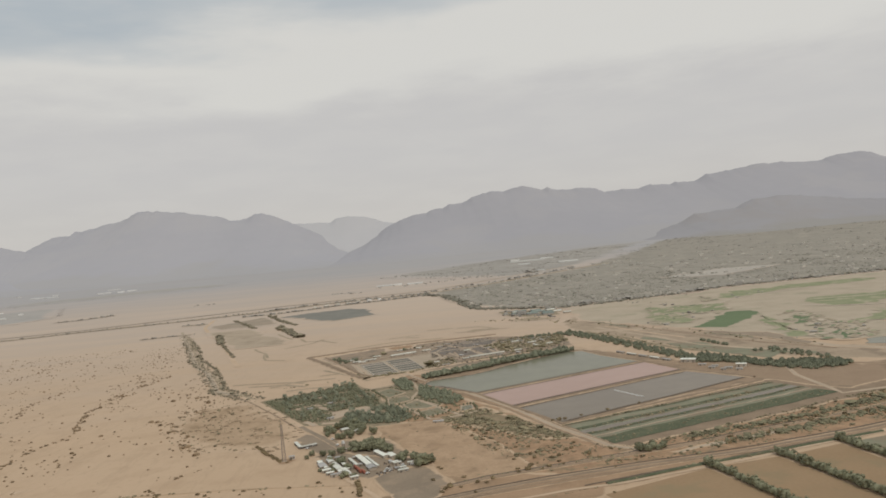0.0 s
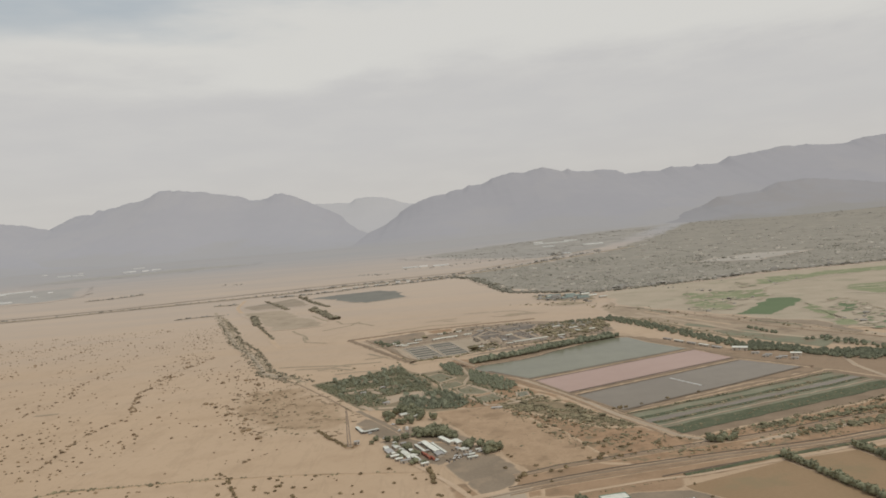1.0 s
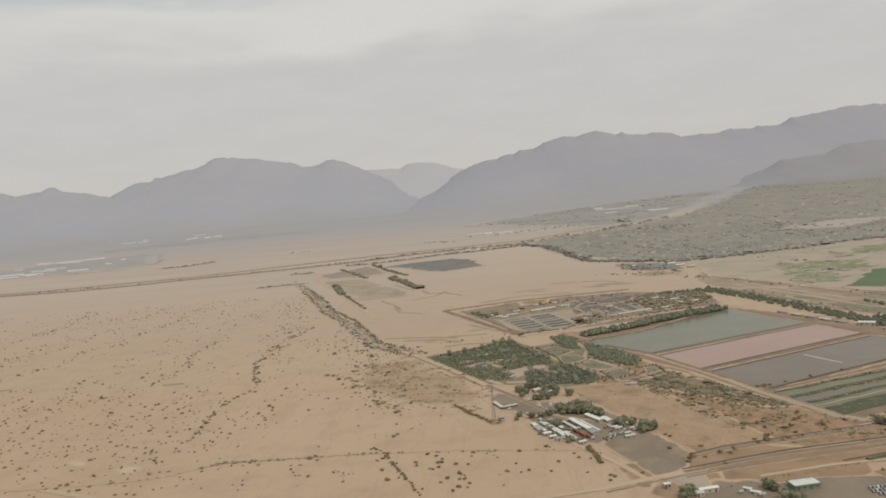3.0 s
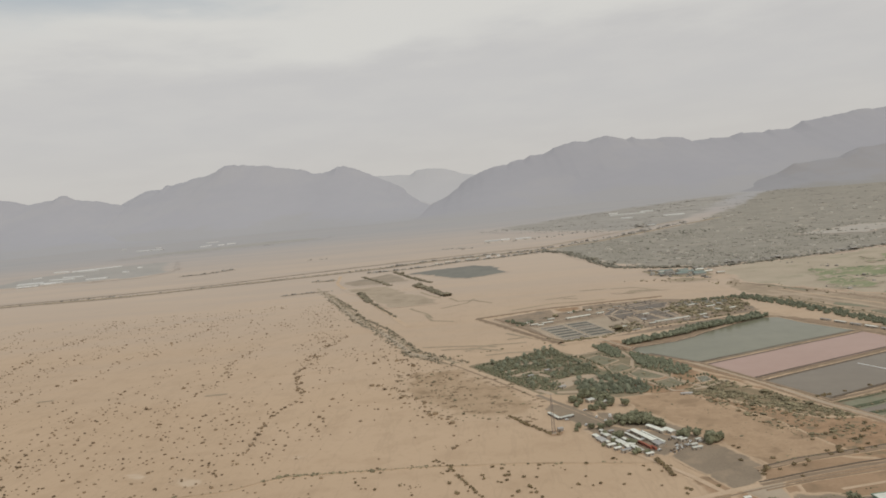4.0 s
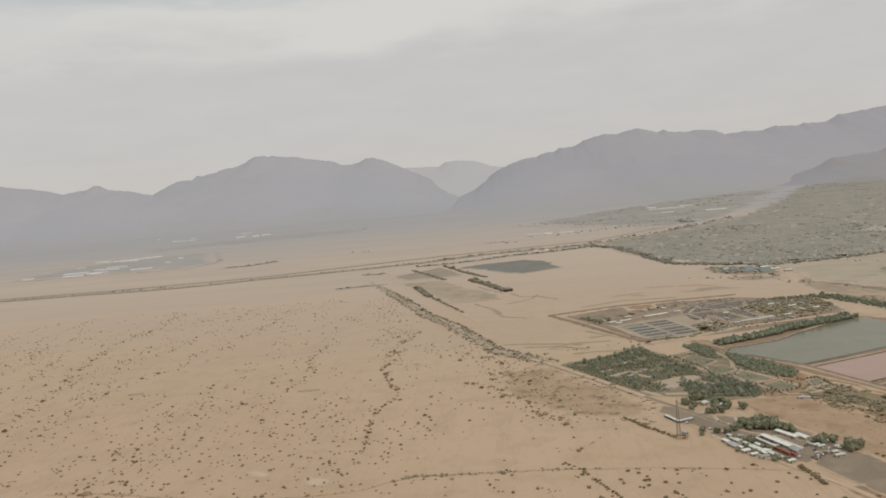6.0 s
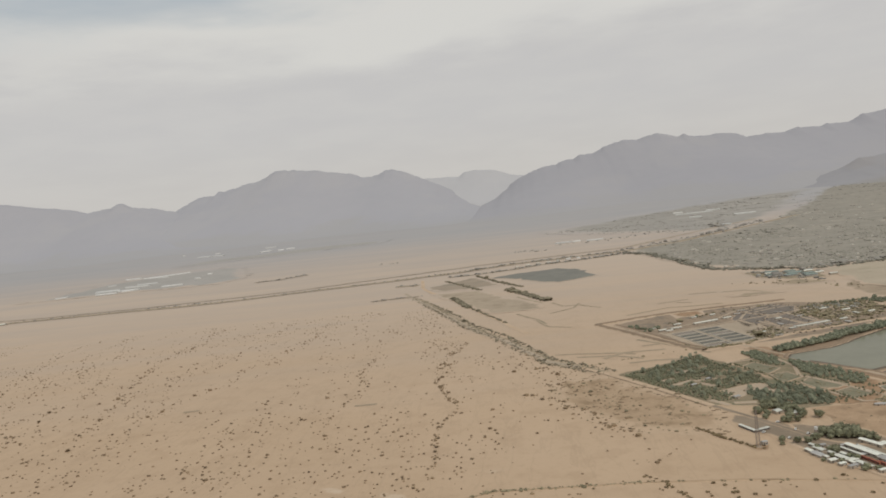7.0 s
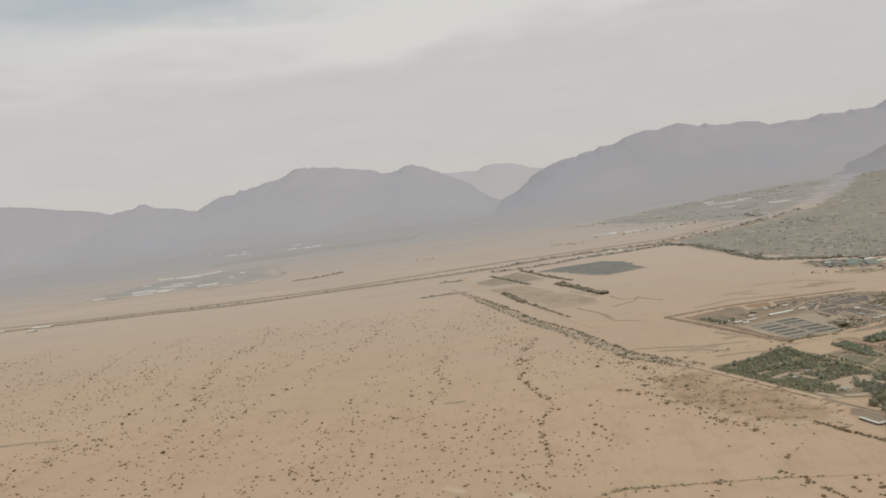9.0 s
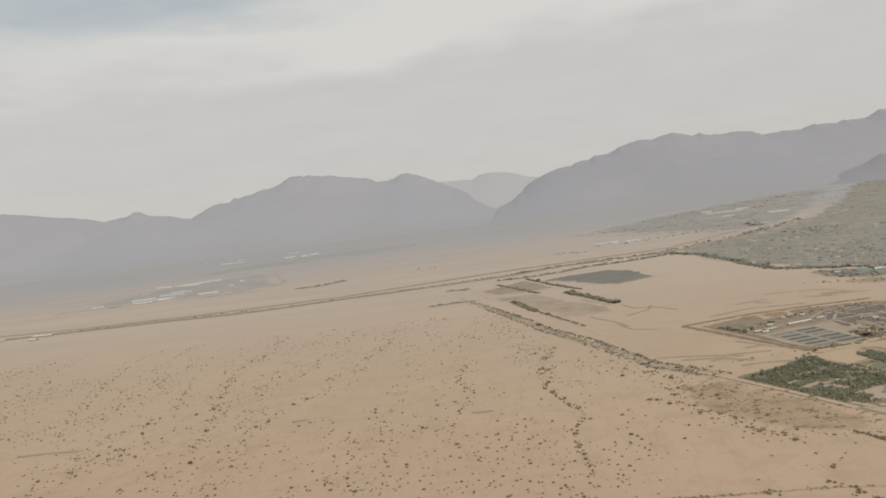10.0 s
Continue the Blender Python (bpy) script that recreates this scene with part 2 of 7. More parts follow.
SAND_LOW, SAND_HIGH = (0.519, 0.371, 0.245), (0.56, 0.405, 0.273)
M = {
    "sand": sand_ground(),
    "track": material("dirt_track", (0.507, 0.369, 0.248), (0.588, 0.438, 0.308), 0.05, 0.8, drift=0.12),
    "red_dirt": material("red_dirt", (0.30, 0.212, 0.142), (0.375, 0.27, 0.182), 0.03, 0.6, third=(0.265, 0.195, 0.132), third_scale=0.03, drift=0.05),
    "pale_dirt": material("pale_dirt", (0.42, 0.325, 0.235), (0.50, 0.395, 0.29), 0.02, 0.5, drift=0.05),
    "dark_dirt": material("dark_dirt", (0.275, 0.215, 0.155), (0.36, 0.285, 0.21), 0.05, 0.6, drift=0.05),
    "scrub_dirt": material("scrub_dirt", (0.303, 0.193, 0.115), (0.442, 0.286, 0.175), 0.14, 0.8, third=(0.25, 0.19, 0.118), third_scale=0.11, third_at=(0.5, 0.66), drift=0.05),
    "pale_grey": material("grey_silt", (0.39, 0.31, 0.228), (0.47, 0.38, 0.283), 0.05, 0.6, drift=0.1),
    "field_sand": material("bare_field_sand", (0.385, 0.262, 0.163), (0.495, 0.344, 0.222), 0.14, 0.7, third=(0.325, 0.222, 0.138), third_scale=0.07, third_at=(0.5, 0.66), drift=0.05),
    "grove_floor": material("leaf_litter", (0.235, 0.192, 0.122), (0.345, 0.27, 0.18), 0.15, 0.7, third=(0.205, 0.192, 0.12), third_scale=0.05, drift=0.08),
    # farmland soil paled with painted haze for its distance
    "far_farm": material("far_hazed_grey_soil", (0.375, 0.348, 0.315), (0.425, 0.39, 0.352), 0.006, 0.05, drift=0.01),
    "asphalt": material("worn_asphalt", (0.25, 0.195, 0.14), (0.318, 0.248, 0.178), 0.05, 0.8, third=(0.36, 0.272, 0.19), third_scale=0.06, third_at=(0.5, 0.72), drift=0.12),
    "field": material("tilled_field", (0.315, 0.212, 0.122), (0.365, 0.25, 0.148), 0.02, 0.6, third=(0.30, 0.222, 0.13), third_scale=0.03, drift=0.05),
    "turf": material("watered_turf", (0.135, 0.18, 0.095), (0.172, 0.213, 0.115), 0.01, 0.3, drift=0.05, under=(0.45, 0.372, 0.276)),
    "rough_turf": material("rough_turf", (0.225, 0.25, 0.135), (0.325, 0.318, 0.195), 0.03, 0.3, third=(0.45, 0.385, 0.275), third_scale=0.06, third_at=(0.53, 0.68), drift=0.05, under=(0.45, 0.372, 0.276)),
    "crop_pale": material("pale_crop", (0.215, 0.212, 0.142), (0.283, 0.266, 0.185), 0.06, 0.5, third=(0.262, 0.215, 0.148), third_scale=0.05),
    "crop_dark": material("dark_crop", (0.094, 0.106, 0.063), (0.14, 0.146, 0.089), 0.12, 0.7, third=(0.215, 0.18, 0.115), third_scale=0.05, third_at=(0.55, 0.75)),
    # grey lift over dark_crop is haze painted into the colour
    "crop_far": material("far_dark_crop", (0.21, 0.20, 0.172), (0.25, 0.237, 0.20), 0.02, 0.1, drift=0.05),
    "leaf": material("dusty_leaves", (0.232, 0.229, 0.146), (0.286, 0.278, 0.178), 0.3, 1.2, island=0.1, objects=0.12, thin=0.12),
    "leaf_deep": material("deep_green_leaves", (0.236, 0.246, 0.172), (0.292, 0.299, 0.208), 0.3, 1.2, island=0.1, objects=0.12, thin=0.12),
    "leaf_dry": material("dry_brush", (0.222, 0.158, 0.096), (0.295, 0.215, 0.134), 0.3, 1.0, island=0.25),
    "leaf_brush": material("olive_brush", (0.185, 0.16, 0.098), (0.27, 0.226, 0.142), 0.3, 1.0, island=0.32, objects=0.2),
    # far leaves greyed: distance haze is painted into their colour
    "leaf_far": material("far_hazed_brush", (0.262, 0.247, 0.202), (0.315, 0.295, 0.242), 0.02, 0.2, island=0.16),
    "bark": material("grey_bark", (0.12, 0.09, 0.065), (0.2, 0.155, 0.11), 0.8, 4.0),
    "pond_green": water("turbid_green_water", (0.193, 0.188, 0.13), (0.228, 0.218, 0.152), 0.2),
    "pond_pink": water("pink_brine", (0.42, 0.272, 0.215), (0.455, 0.30, 0.24), 0.25),
    "pond_dark": water("grey_brine", (0.20, 0.162, 0.12), (0.235, 0.192, 0.142), 0.22),
    "concrete": material("pale_concrete", (0.38, 0.335, 0.275), (0.48, 0.425, 0.355), 0.3, 2.0, objects=0.1),
    "bank": material("earth_bank", (0.243, 0.178, 0.12), (0.32, 0.236, 0.162), 0.08, 0.8, drift=0.12),
    "white_roof": material("white_sheet_roof", (0.63, 0.615, 0.53), (0.80, 0.785, 0.69), 0.4, 3.0, 0.6, objects=0.16),
    "grey_roof": material("grey_sheet_roof", (0.34, 0.32, 0.30), (0.46, 0.44, 0.41), 0.4, 3.0, 0.6, objects=0.2),
    "tan_wall": material("plastered_wall", (0.40, 0.34, 0.27), (0.5, 0.43, 0.35), 0.4, 3.0, objects=0.2),
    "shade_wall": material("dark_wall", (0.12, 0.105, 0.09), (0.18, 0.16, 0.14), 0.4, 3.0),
    "red_paint": material("faded_red_paint", (0.33, 0.105, 0.065), (0.42, 0.15, 0.095), 0.5, 3.0, 0.6),
    "green_paint": material("pale_green_paint", (0.19, 0.245, 0.178), (0.24, 0.295, 0.22), 0.5, 3.0, 0.6),
    "white_paint": material("white_paint", (0.66, 0.64, 0.60), (0.78, 0.76, 0.72), 0.5, 3.0, 0.5, objects=0.15),
    "steel": material("galvanised_steel", (0.24, 0.20, 0.175), (0.32, 0.275, 0.24), 0.5, 3.0, 0.6),
    "glass": material("dark_glass", (0.03, 0.03, 0.035), (0.05, 0.05, 0.055), 0.5, 3.0, 0.15, spec=0.5),
    "liner": material("black_pond_liner", (0.135, 0.13, 0.108), (0.185, 0.176, 0.146), 0.05, 0.5, 0.9),
    "canal_dirt": material("brown_bank_soil", (0.328, 0.216, 0.131), (0.415, 0.278, 0.175), 0.06, 0.5, third=(0.265, 0.186, 0.117), third_scale=0.04, third_at=(0.5, 0.7), drift=0.06),
    "garden_soil": material("weedy_garden_soil", (0.215, 0.182, 0.115), (0.325, 0.258, 0.168), 0.16, 0.8, third=(0.37, 0.295, 0.205), third_scale=0.07, third_at=(0.52, 0.66), drift=0.08),
    "farm_soil": material("grey_brown_farm_soil", (0.272, 0.206, 0.146), (0.378, 0.286, 0.203), 0.14, 0.9, third=(0.245, 0.198, 0.148), third_scale=0.06, drift=0.05),
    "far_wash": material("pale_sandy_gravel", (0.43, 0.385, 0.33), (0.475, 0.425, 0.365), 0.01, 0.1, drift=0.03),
    "fallow": material("fallow_soil", (0.40, 0.318, 0.232), (0.455, 0.362, 0.265), 0.04, 0.3, third=(0.36, 0.285, 0.205), third_scale=0.03, drift=0.05),
    "fallow_dark": material("grey_fallow_soil", (0.335, 0.268, 0.20), (0.385, 0.308, 0.232), 0.04, 0.3, third=(0.31, 0.26, 0.195), third_scale=0.03, drift=0.05),
    "leaf_wash": material("grey_wash_brush", (0.19, 0.163, 0.112), (0.255, 0.22, 0.152), 0.3, 1.0, island=0.28),
    "waste_soil": material("sandy_waste_soil", (0.358, 0.275, 0.193), (0.43, 0.333, 0.238), 0.05, 0.5, third=(0.288, 0.222, 0.158), third_scale=0.045, third_at=(0.5, 0.66), drift=0.05),
    "farm_dark": material("dark_farm_plot", (0.172, 0.147, 0.124), (0.242, 0.204, 0.168), 0.14, 0.9, third=(0.345, 0.28, 0.212), third_scale=0.12, third_at=(0.56, 0.68), drift=0.08),
    "net_roof": material("green_shade_net", (0.20, 0.255, 0.225), (0.27, 0.325, 0.29), 0.3, 2.0, objects=0.2),
    "links_brown": material("brown_links_soil", (0.335, 0.27, 0.185), (0.40, 0.325, 0.23), 0.05, 0.5, drift=0.08, under=(0.45, 0.372, 0.276)),
    "links_pale": material("pale_links_sand", (0.50, 0.42, 0.32), (0.56, 0.475, 0.37), 0.05, 0.5, drift=0.08, under=(0.45, 0.372, 0.276)),
    "plot_soil": material("weedy_plot_soil", (0.198, 0.186, 0.122), (0.268, 0.24, 0.162), 0.12, 0.6, third=(0.29, 0.238, 0.165), third_scale=0.08),
    "pale_blow": material("pale_blown_sand", (0.56, 0.425, 0.30), (0.60, 0.465, 0.335), 0.05, 0.5, drift=0.06),
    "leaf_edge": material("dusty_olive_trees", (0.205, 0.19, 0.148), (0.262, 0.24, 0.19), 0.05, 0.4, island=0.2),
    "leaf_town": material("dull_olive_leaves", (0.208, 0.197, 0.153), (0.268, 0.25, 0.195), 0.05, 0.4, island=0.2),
    # greyer than the nearer soil: haze of the far valley painted in
    "garden_far": material("hazed_garden_soil", (0.335, 0.308, 0.272), (0.39, 0.356, 0.312), 0.01, 0.08, third=(0.425, 0.382, 0.33), third_scale=0.012, third_at=(0.54, 0.68), drift=0.01),
    "leaf_thicket": material("olive_thicket", (0.165, 0.152, 0.093), (0.228, 0.205, 0.128), 0.3, 1.0, island=0.28),
    "thicket_soil": material("olive_brown_soil", (0.225, 0.175, 0.108), (0.325, 0.246, 0.155), 0.16, 0.8, third=(0.40, 0.29, 0.19), third_scale=0.1, third_at=(0.56, 0.68), drift=0.06),
    "sand_brush": material("brushy_sand", (0.40, 0.28, 0.178), (0.475, 0.34, 0.223), 0.08, 0.5, third=(0.325, 0.228, 0.14), third_scale=0.075, third_at=(0.5, 0.66), drift=0.05),
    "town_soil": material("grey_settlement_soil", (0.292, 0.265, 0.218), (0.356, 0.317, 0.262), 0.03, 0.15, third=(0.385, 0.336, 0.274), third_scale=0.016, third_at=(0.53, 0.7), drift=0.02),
    "wash_bed": material("olive_brown_wash_bed", (0.335, 0.265, 0.182), (0.42, 0.33, 0.228), 0.12, 0.7, third=(0.31, 0.255, 0.175), third_scale=0.05, drift=0.1),
    # paler still for the outlying trees, with haze put into the base colour
    "leaf_plain": material("pale_hazed_brush", (0.315, 0.29, 0.254), (0.365, 0.336, 0.294), 0.02, 0.2, island=0.2),
    "links_sand": material("grey_beige_links_sand", (0.42, 0.346, 0.256), (0.49, 0.408, 0.306), 0.03, 0.5, third=(0.37, 0.325, 0.23), third_scale=0.02, third_at=(0.52, 0.7), drift=0.05),
    "mud_and_reflection": material("dark_mud_and_reflection", (0.125, 0.095, 0.066), (0.175, 0.132, 0.092), 0.15, 0.8, 0.7),
    "leaf_dusty": material("pale_dusty_leaves", (0.25, 0.246, 0.16), (0.308, 0.298, 0.195), 0.3, 1.2, island=0.12, objects=0.12, thin=0.12),
    "leaf_bush": material("olive_bush_leaves", (0.262, 0.201, 0.114), (0.345, 0.265, 0.155), 0.3, 1.0, island=0.22, objects=0.2, thin=0.3),
    "rubber": material("black_rubber", (0.02, 0.02, 0.02), (0.035, 0.033, 0.03), 1.0, 4.0),
    # mauve-grey of the ranges is distance haze painted into the rock colour
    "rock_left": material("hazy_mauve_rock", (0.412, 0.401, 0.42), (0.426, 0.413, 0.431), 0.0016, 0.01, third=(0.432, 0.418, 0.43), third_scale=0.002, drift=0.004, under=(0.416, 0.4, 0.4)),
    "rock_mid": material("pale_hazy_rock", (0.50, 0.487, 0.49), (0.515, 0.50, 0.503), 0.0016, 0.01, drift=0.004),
    "rock_right": material("haze_tinted_rock", (0.392, 0.378, 0.396), (0.408, 0.393, 0.408), 0.0016, 0.012, third=(0.413, 0.396, 0.405), third_scale=0.002, drift=0.004, under=(0.406, 0.388, 0.388)),
    "rock_front": material("haze_tinted_dark_rock", (0.342, 0.328, 0.336), (0.36, 0.344, 0.349), 0.002, 0.015, third=(0.35, 0.329, 0.326), third_scale=0.004, drift=0.004, under=(0.338, 0.318, 0.298)),
}


# ---------------------------------------------------------------- shaping helpers
def rise_at(x, y):
    """The valley floor: level near the fields, climbing slowly to the mountains."""
    u = (y - 1150.0) / 120.0
    return 0.017 * 120.0 * (math.log1p(math.exp(u)) if u < 30 else u)


def mesh_object(name, verts, faces, mat, parent=None, label="", smooth=False):
    me = bpy.data.meshes.new(name)
    me.from_pydata([tuple(v) for v in verts], [], [tuple(f) for f in faces])
    me.materials.append(mat)
    if smooth:
        me.polygons.foreach_set("use_smooth", [True] * len(me.polygons))
    me.update()
    ob = new(name, me)
    if parent:
        ob.parent = parent
    if label:
        ob["label"] = label
    return ob


def part(name, bm, mat, parent, label=""):
    me = bpy.data.meshes.new(name)
    bm.to_mesh(me)
    bm.free()
    me.materials.append(mat)
    ob = new(name, me)
    ob.parent = parent
    if label:
        ob["label"] = label
    return ob


def patch(name, corners, mat, lift=0.12, label="", category="", kind="structure", parent=None, rough_edge=0.0, seed=1, feather=0.0, widen=0.0):
    """A sheet of ground cover with the given outline, laid on the valley floor. rough_edge: how far its rim wanders, in metres."""
    outline = []
    n = len(corners)
    for i in range(n):
        a, b = Vector((*corners[i], 0)), Vector((*corners[(i + 1) % n], 0))
        steps = max(1, int((b - a).length / (6.0 if rough_edge else 60.0)))
        for k in range(steps):
            p = a.lerp(b, k / steps)
            if rough_edge:
                p += rough_edge * Vector((noise.noise(p * 0.05 + Vector((seed, 0, 3))), noise.noise(p * 0.05 + Vector((0, seed, 9))), 0))
                p += rough_edge * 0.6 * Vector((noise.noise(p * 0.2 + Vector((seed, 0, 5))), noise.noise(p * 0.2 + Vector((0, seed, 1))), 0))
            outline.append(p)
    bm = bmesh.new()
    face = bm.faces.new([bm.verts.new(p) for p in outline])
    rim = bm.verts.layers.float.new("rim")
    bmesh.ops.triangulate(bm, faces=[face])
    low, high = [min(p[k] for p in outline) for k in (0, 1)], [max(p[k] for p in outline) for k in (0, 1)]
    for k in (0, 1):
        # fine enough for the drifted rim, and to follow the rise of the plain
        step = max(feather * 0.6, (high[k] - low[k]) / 45) if feather else (40.0 if k == 1 and high[1] > 850 else 1e6)
        at = low[k] + step
        while at < high[k] - 0.01:
            bmesh.ops.bisect_plane(bm, geom=bm.verts[:] + bm.edges[:] + bm.faces[:], plane_co=(at, at, 0), plane_no=(1 - k, k, 0))
            at += step
    a = np.array([p[:2] for p in outline])
    ab = np.roll(a, -1, axis=0) - a
    for v in bm.verts:
        if feather:
            ap = np.array(v.co[:2]) - a
            t = np.clip((ap * ab).sum(1) / np.maximum((ab * ab).sum(1), 1e-9), 0, 1)
            v[rim] = max(0.0, 1.0 - float(np.sqrt(((ap - ab * t[:, None]) ** 2).sum(1)).min()) / (feather + widen * ((v.co.y - low[1]) / (high[1] - low[1])) ** 3))
        v.co.z = rise_at(v.co.x, v.co.y) + lift
    bmesh.ops.recalc_face_normals(bm, faces=bm.faces)
    if sum(f.normal.z for f in bm.faces) < 0:
        bmesh.ops.reverse_faces(bm, faces=bm.faces)
    ob = part(name, bm, mat, parent)
    return tagged(ob, label, category, "", kind)


def spaced(points, step):
    """Points along a line at about even steps, with the way at each."""
    out = []
    for a, b in zip(points, points[1:]):
        a, b = Vector((*a, 0)), Vector((*b, 0))
        n = max(1, int((b - a).length / step))
        out += [(a.lerp(b, k / n), (b - a).normalized()) for k in range(n)]
    out.append((Vector((*points[-1], 0)), (Vector((*points[-1], 0)) - Vector((*points[-2], 0))).normalized()))
    return out


def ribbon(name, points, width, mat, height=0.1, top=None, label="", category="", wander=0.0, parent=None, seed=2, kind="structure"):
    """A road, or a bank where top (the width of its crown) is given, along a line on the ground."""
    verts, faces = [], []
    row = spaced(points, 12.0)
    for i, (p, d) in enumerate(row):
        if 0 < i < len(row) - 1:
            d = (row[i + 1][0] - row[i - 1][0]).normalized()
        side = Vector((d.y, -d.x, 0))
        p = p + side * wander * noise.noise(p * 0.02 + Vector((seed, 0, 0)))
        w = width * (1 + (0.25 if wander else 0.0) * noise.noise(p * 0.05 + Vector((0, seed, 0))))
        base = rise_at(p.x, p.y)
        if top is None:
            cross = ((-w * 0.75, height), (-w * 0.36, height), (w * 0.36, height), (w * 0.75, height))
        else:
            wobble = 1 + 0.15 * noise.noise(p * 0.09)
            cross = ((-w / 2, 0.0), (-top / 2, height * wobble), (top / 2, height * wobble), (w / 2, 0.0))
        for off, h in cross:
            q = p + side * off
            verts.append((q.x, q.y, base + h))
    k = 4
    for i in range(len(row) - 1):
        for j in range(k - 1):
            faces.append((i * k + j, (i + 1) * k + j, (i + 1) * k + j + 1, i * k + j + 1))
    faces = [f[::-1] for f in faces]
    ob = mesh_object(name, verts, faces, mat, parent)
    me = ob.data
    me.attributes.new("rim", "FLOAT", "POINT").data.foreach_set("value", [1.0, 0.0, 0.0, 1.0] * len(row))
    if sum(p.normal.z for p in me.polygons) < 0:
        me.flip_normals()
    return tagged(ob, label, category, "", kind)


def box(bm, x, y, z, sx, sy, sz, rz=0.0):
    """A block with its base centred on (x, y, z)."""
    m = Matrix.Translation((x, y, z + sz / 2)) @ Matrix.Rotation(rz, 4, "Z") @ Matrix.Diagonal((sx, sy, sz, 1))
    return bmesh.ops.create_cube(bm, size=1.0, matrix=m)["verts"]


def bar(bm, a, b, thick):
    a, b = Vector(a), Vector(b)
    d = b - a
    m = Matrix.Translation((a + b) / 2) @ d.to_track_quat("Z", "Y").to_matrix().to_4x4() @ Matrix.Diagonal((thick, thick, d.length, 1))
    bmesh.ops.create_cube(bm, size=1.0, matrix=m)


def holder(name, m, label, category, group=""):
    ob = new(name)
    ob.matrix_basis = m
    return tagged(ob, label, category, group)


# ---------------------------------------------------------------- ground and mountains
def build_ground():
    def steps(limits):
        out = []
        for a, b, n in limits:
            out += [a + (b - a) * k / n for k in range(n)]
        return out + [limits[-1][1]]
    xs = steps([(-9000, -3000, 8), (-3000, -900, 14), (-900, 600, 60), (600, 3000, 16), (3000, 9000, 8)])
    ys = steps([(-6000, 0, 8), (0, 200, 4), (200, 900, 28), (900, 1500, 36), (1500, 5000, 40), (5000, 9000, 4)])
    verts = [(x, y, rise_at(x, y)) for y in ys for x in xs]
    w = len(xs)
    faces = [(j * w + i, j * w + i + 1, (j + 1) * w + i + 1, (j + 1) * w + i) for j in range(len(ys) - 1) for i in range(w - 1)]
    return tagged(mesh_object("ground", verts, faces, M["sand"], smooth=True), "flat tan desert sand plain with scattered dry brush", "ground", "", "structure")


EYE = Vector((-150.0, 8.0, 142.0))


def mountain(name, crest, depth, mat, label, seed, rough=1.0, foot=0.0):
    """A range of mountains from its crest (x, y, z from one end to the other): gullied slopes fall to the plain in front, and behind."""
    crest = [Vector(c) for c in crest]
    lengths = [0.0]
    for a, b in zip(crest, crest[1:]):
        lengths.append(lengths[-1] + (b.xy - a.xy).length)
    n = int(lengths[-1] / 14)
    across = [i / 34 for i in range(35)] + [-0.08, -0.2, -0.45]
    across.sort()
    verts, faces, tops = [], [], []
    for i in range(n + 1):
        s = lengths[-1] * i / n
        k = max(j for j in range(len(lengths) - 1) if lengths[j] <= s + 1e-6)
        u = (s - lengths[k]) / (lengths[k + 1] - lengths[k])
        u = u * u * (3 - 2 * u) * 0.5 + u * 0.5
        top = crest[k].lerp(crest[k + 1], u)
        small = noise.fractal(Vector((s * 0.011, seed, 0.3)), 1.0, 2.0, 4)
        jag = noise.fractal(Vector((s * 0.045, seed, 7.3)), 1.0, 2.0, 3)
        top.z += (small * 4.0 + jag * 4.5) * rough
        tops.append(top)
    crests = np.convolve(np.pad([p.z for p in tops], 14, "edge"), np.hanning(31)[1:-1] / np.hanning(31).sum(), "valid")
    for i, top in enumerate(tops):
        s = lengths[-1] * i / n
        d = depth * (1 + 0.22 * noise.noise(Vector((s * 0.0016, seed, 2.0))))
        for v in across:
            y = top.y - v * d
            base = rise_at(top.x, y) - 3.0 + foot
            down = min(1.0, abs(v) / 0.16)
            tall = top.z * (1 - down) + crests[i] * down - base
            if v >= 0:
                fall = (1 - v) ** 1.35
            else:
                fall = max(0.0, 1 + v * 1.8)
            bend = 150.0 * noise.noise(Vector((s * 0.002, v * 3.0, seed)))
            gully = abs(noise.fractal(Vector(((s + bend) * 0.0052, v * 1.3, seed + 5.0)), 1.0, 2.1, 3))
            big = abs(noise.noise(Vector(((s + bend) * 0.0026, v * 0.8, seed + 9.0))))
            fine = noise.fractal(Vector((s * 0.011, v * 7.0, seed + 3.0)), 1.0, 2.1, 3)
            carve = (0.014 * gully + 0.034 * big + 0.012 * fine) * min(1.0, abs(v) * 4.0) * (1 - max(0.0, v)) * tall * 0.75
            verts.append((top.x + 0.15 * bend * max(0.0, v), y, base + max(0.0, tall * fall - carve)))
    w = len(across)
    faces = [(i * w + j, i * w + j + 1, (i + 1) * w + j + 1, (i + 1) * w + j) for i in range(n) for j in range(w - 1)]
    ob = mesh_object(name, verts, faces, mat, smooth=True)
    # rim blends the foot into painted haze, on the spur into settlement ground
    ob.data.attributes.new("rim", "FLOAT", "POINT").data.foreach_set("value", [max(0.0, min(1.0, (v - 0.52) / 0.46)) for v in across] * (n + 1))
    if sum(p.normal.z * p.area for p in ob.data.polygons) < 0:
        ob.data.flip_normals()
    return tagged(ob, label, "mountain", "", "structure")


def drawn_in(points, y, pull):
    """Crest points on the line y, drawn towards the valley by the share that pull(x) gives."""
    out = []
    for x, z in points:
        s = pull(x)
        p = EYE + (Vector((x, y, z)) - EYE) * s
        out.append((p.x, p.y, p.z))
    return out


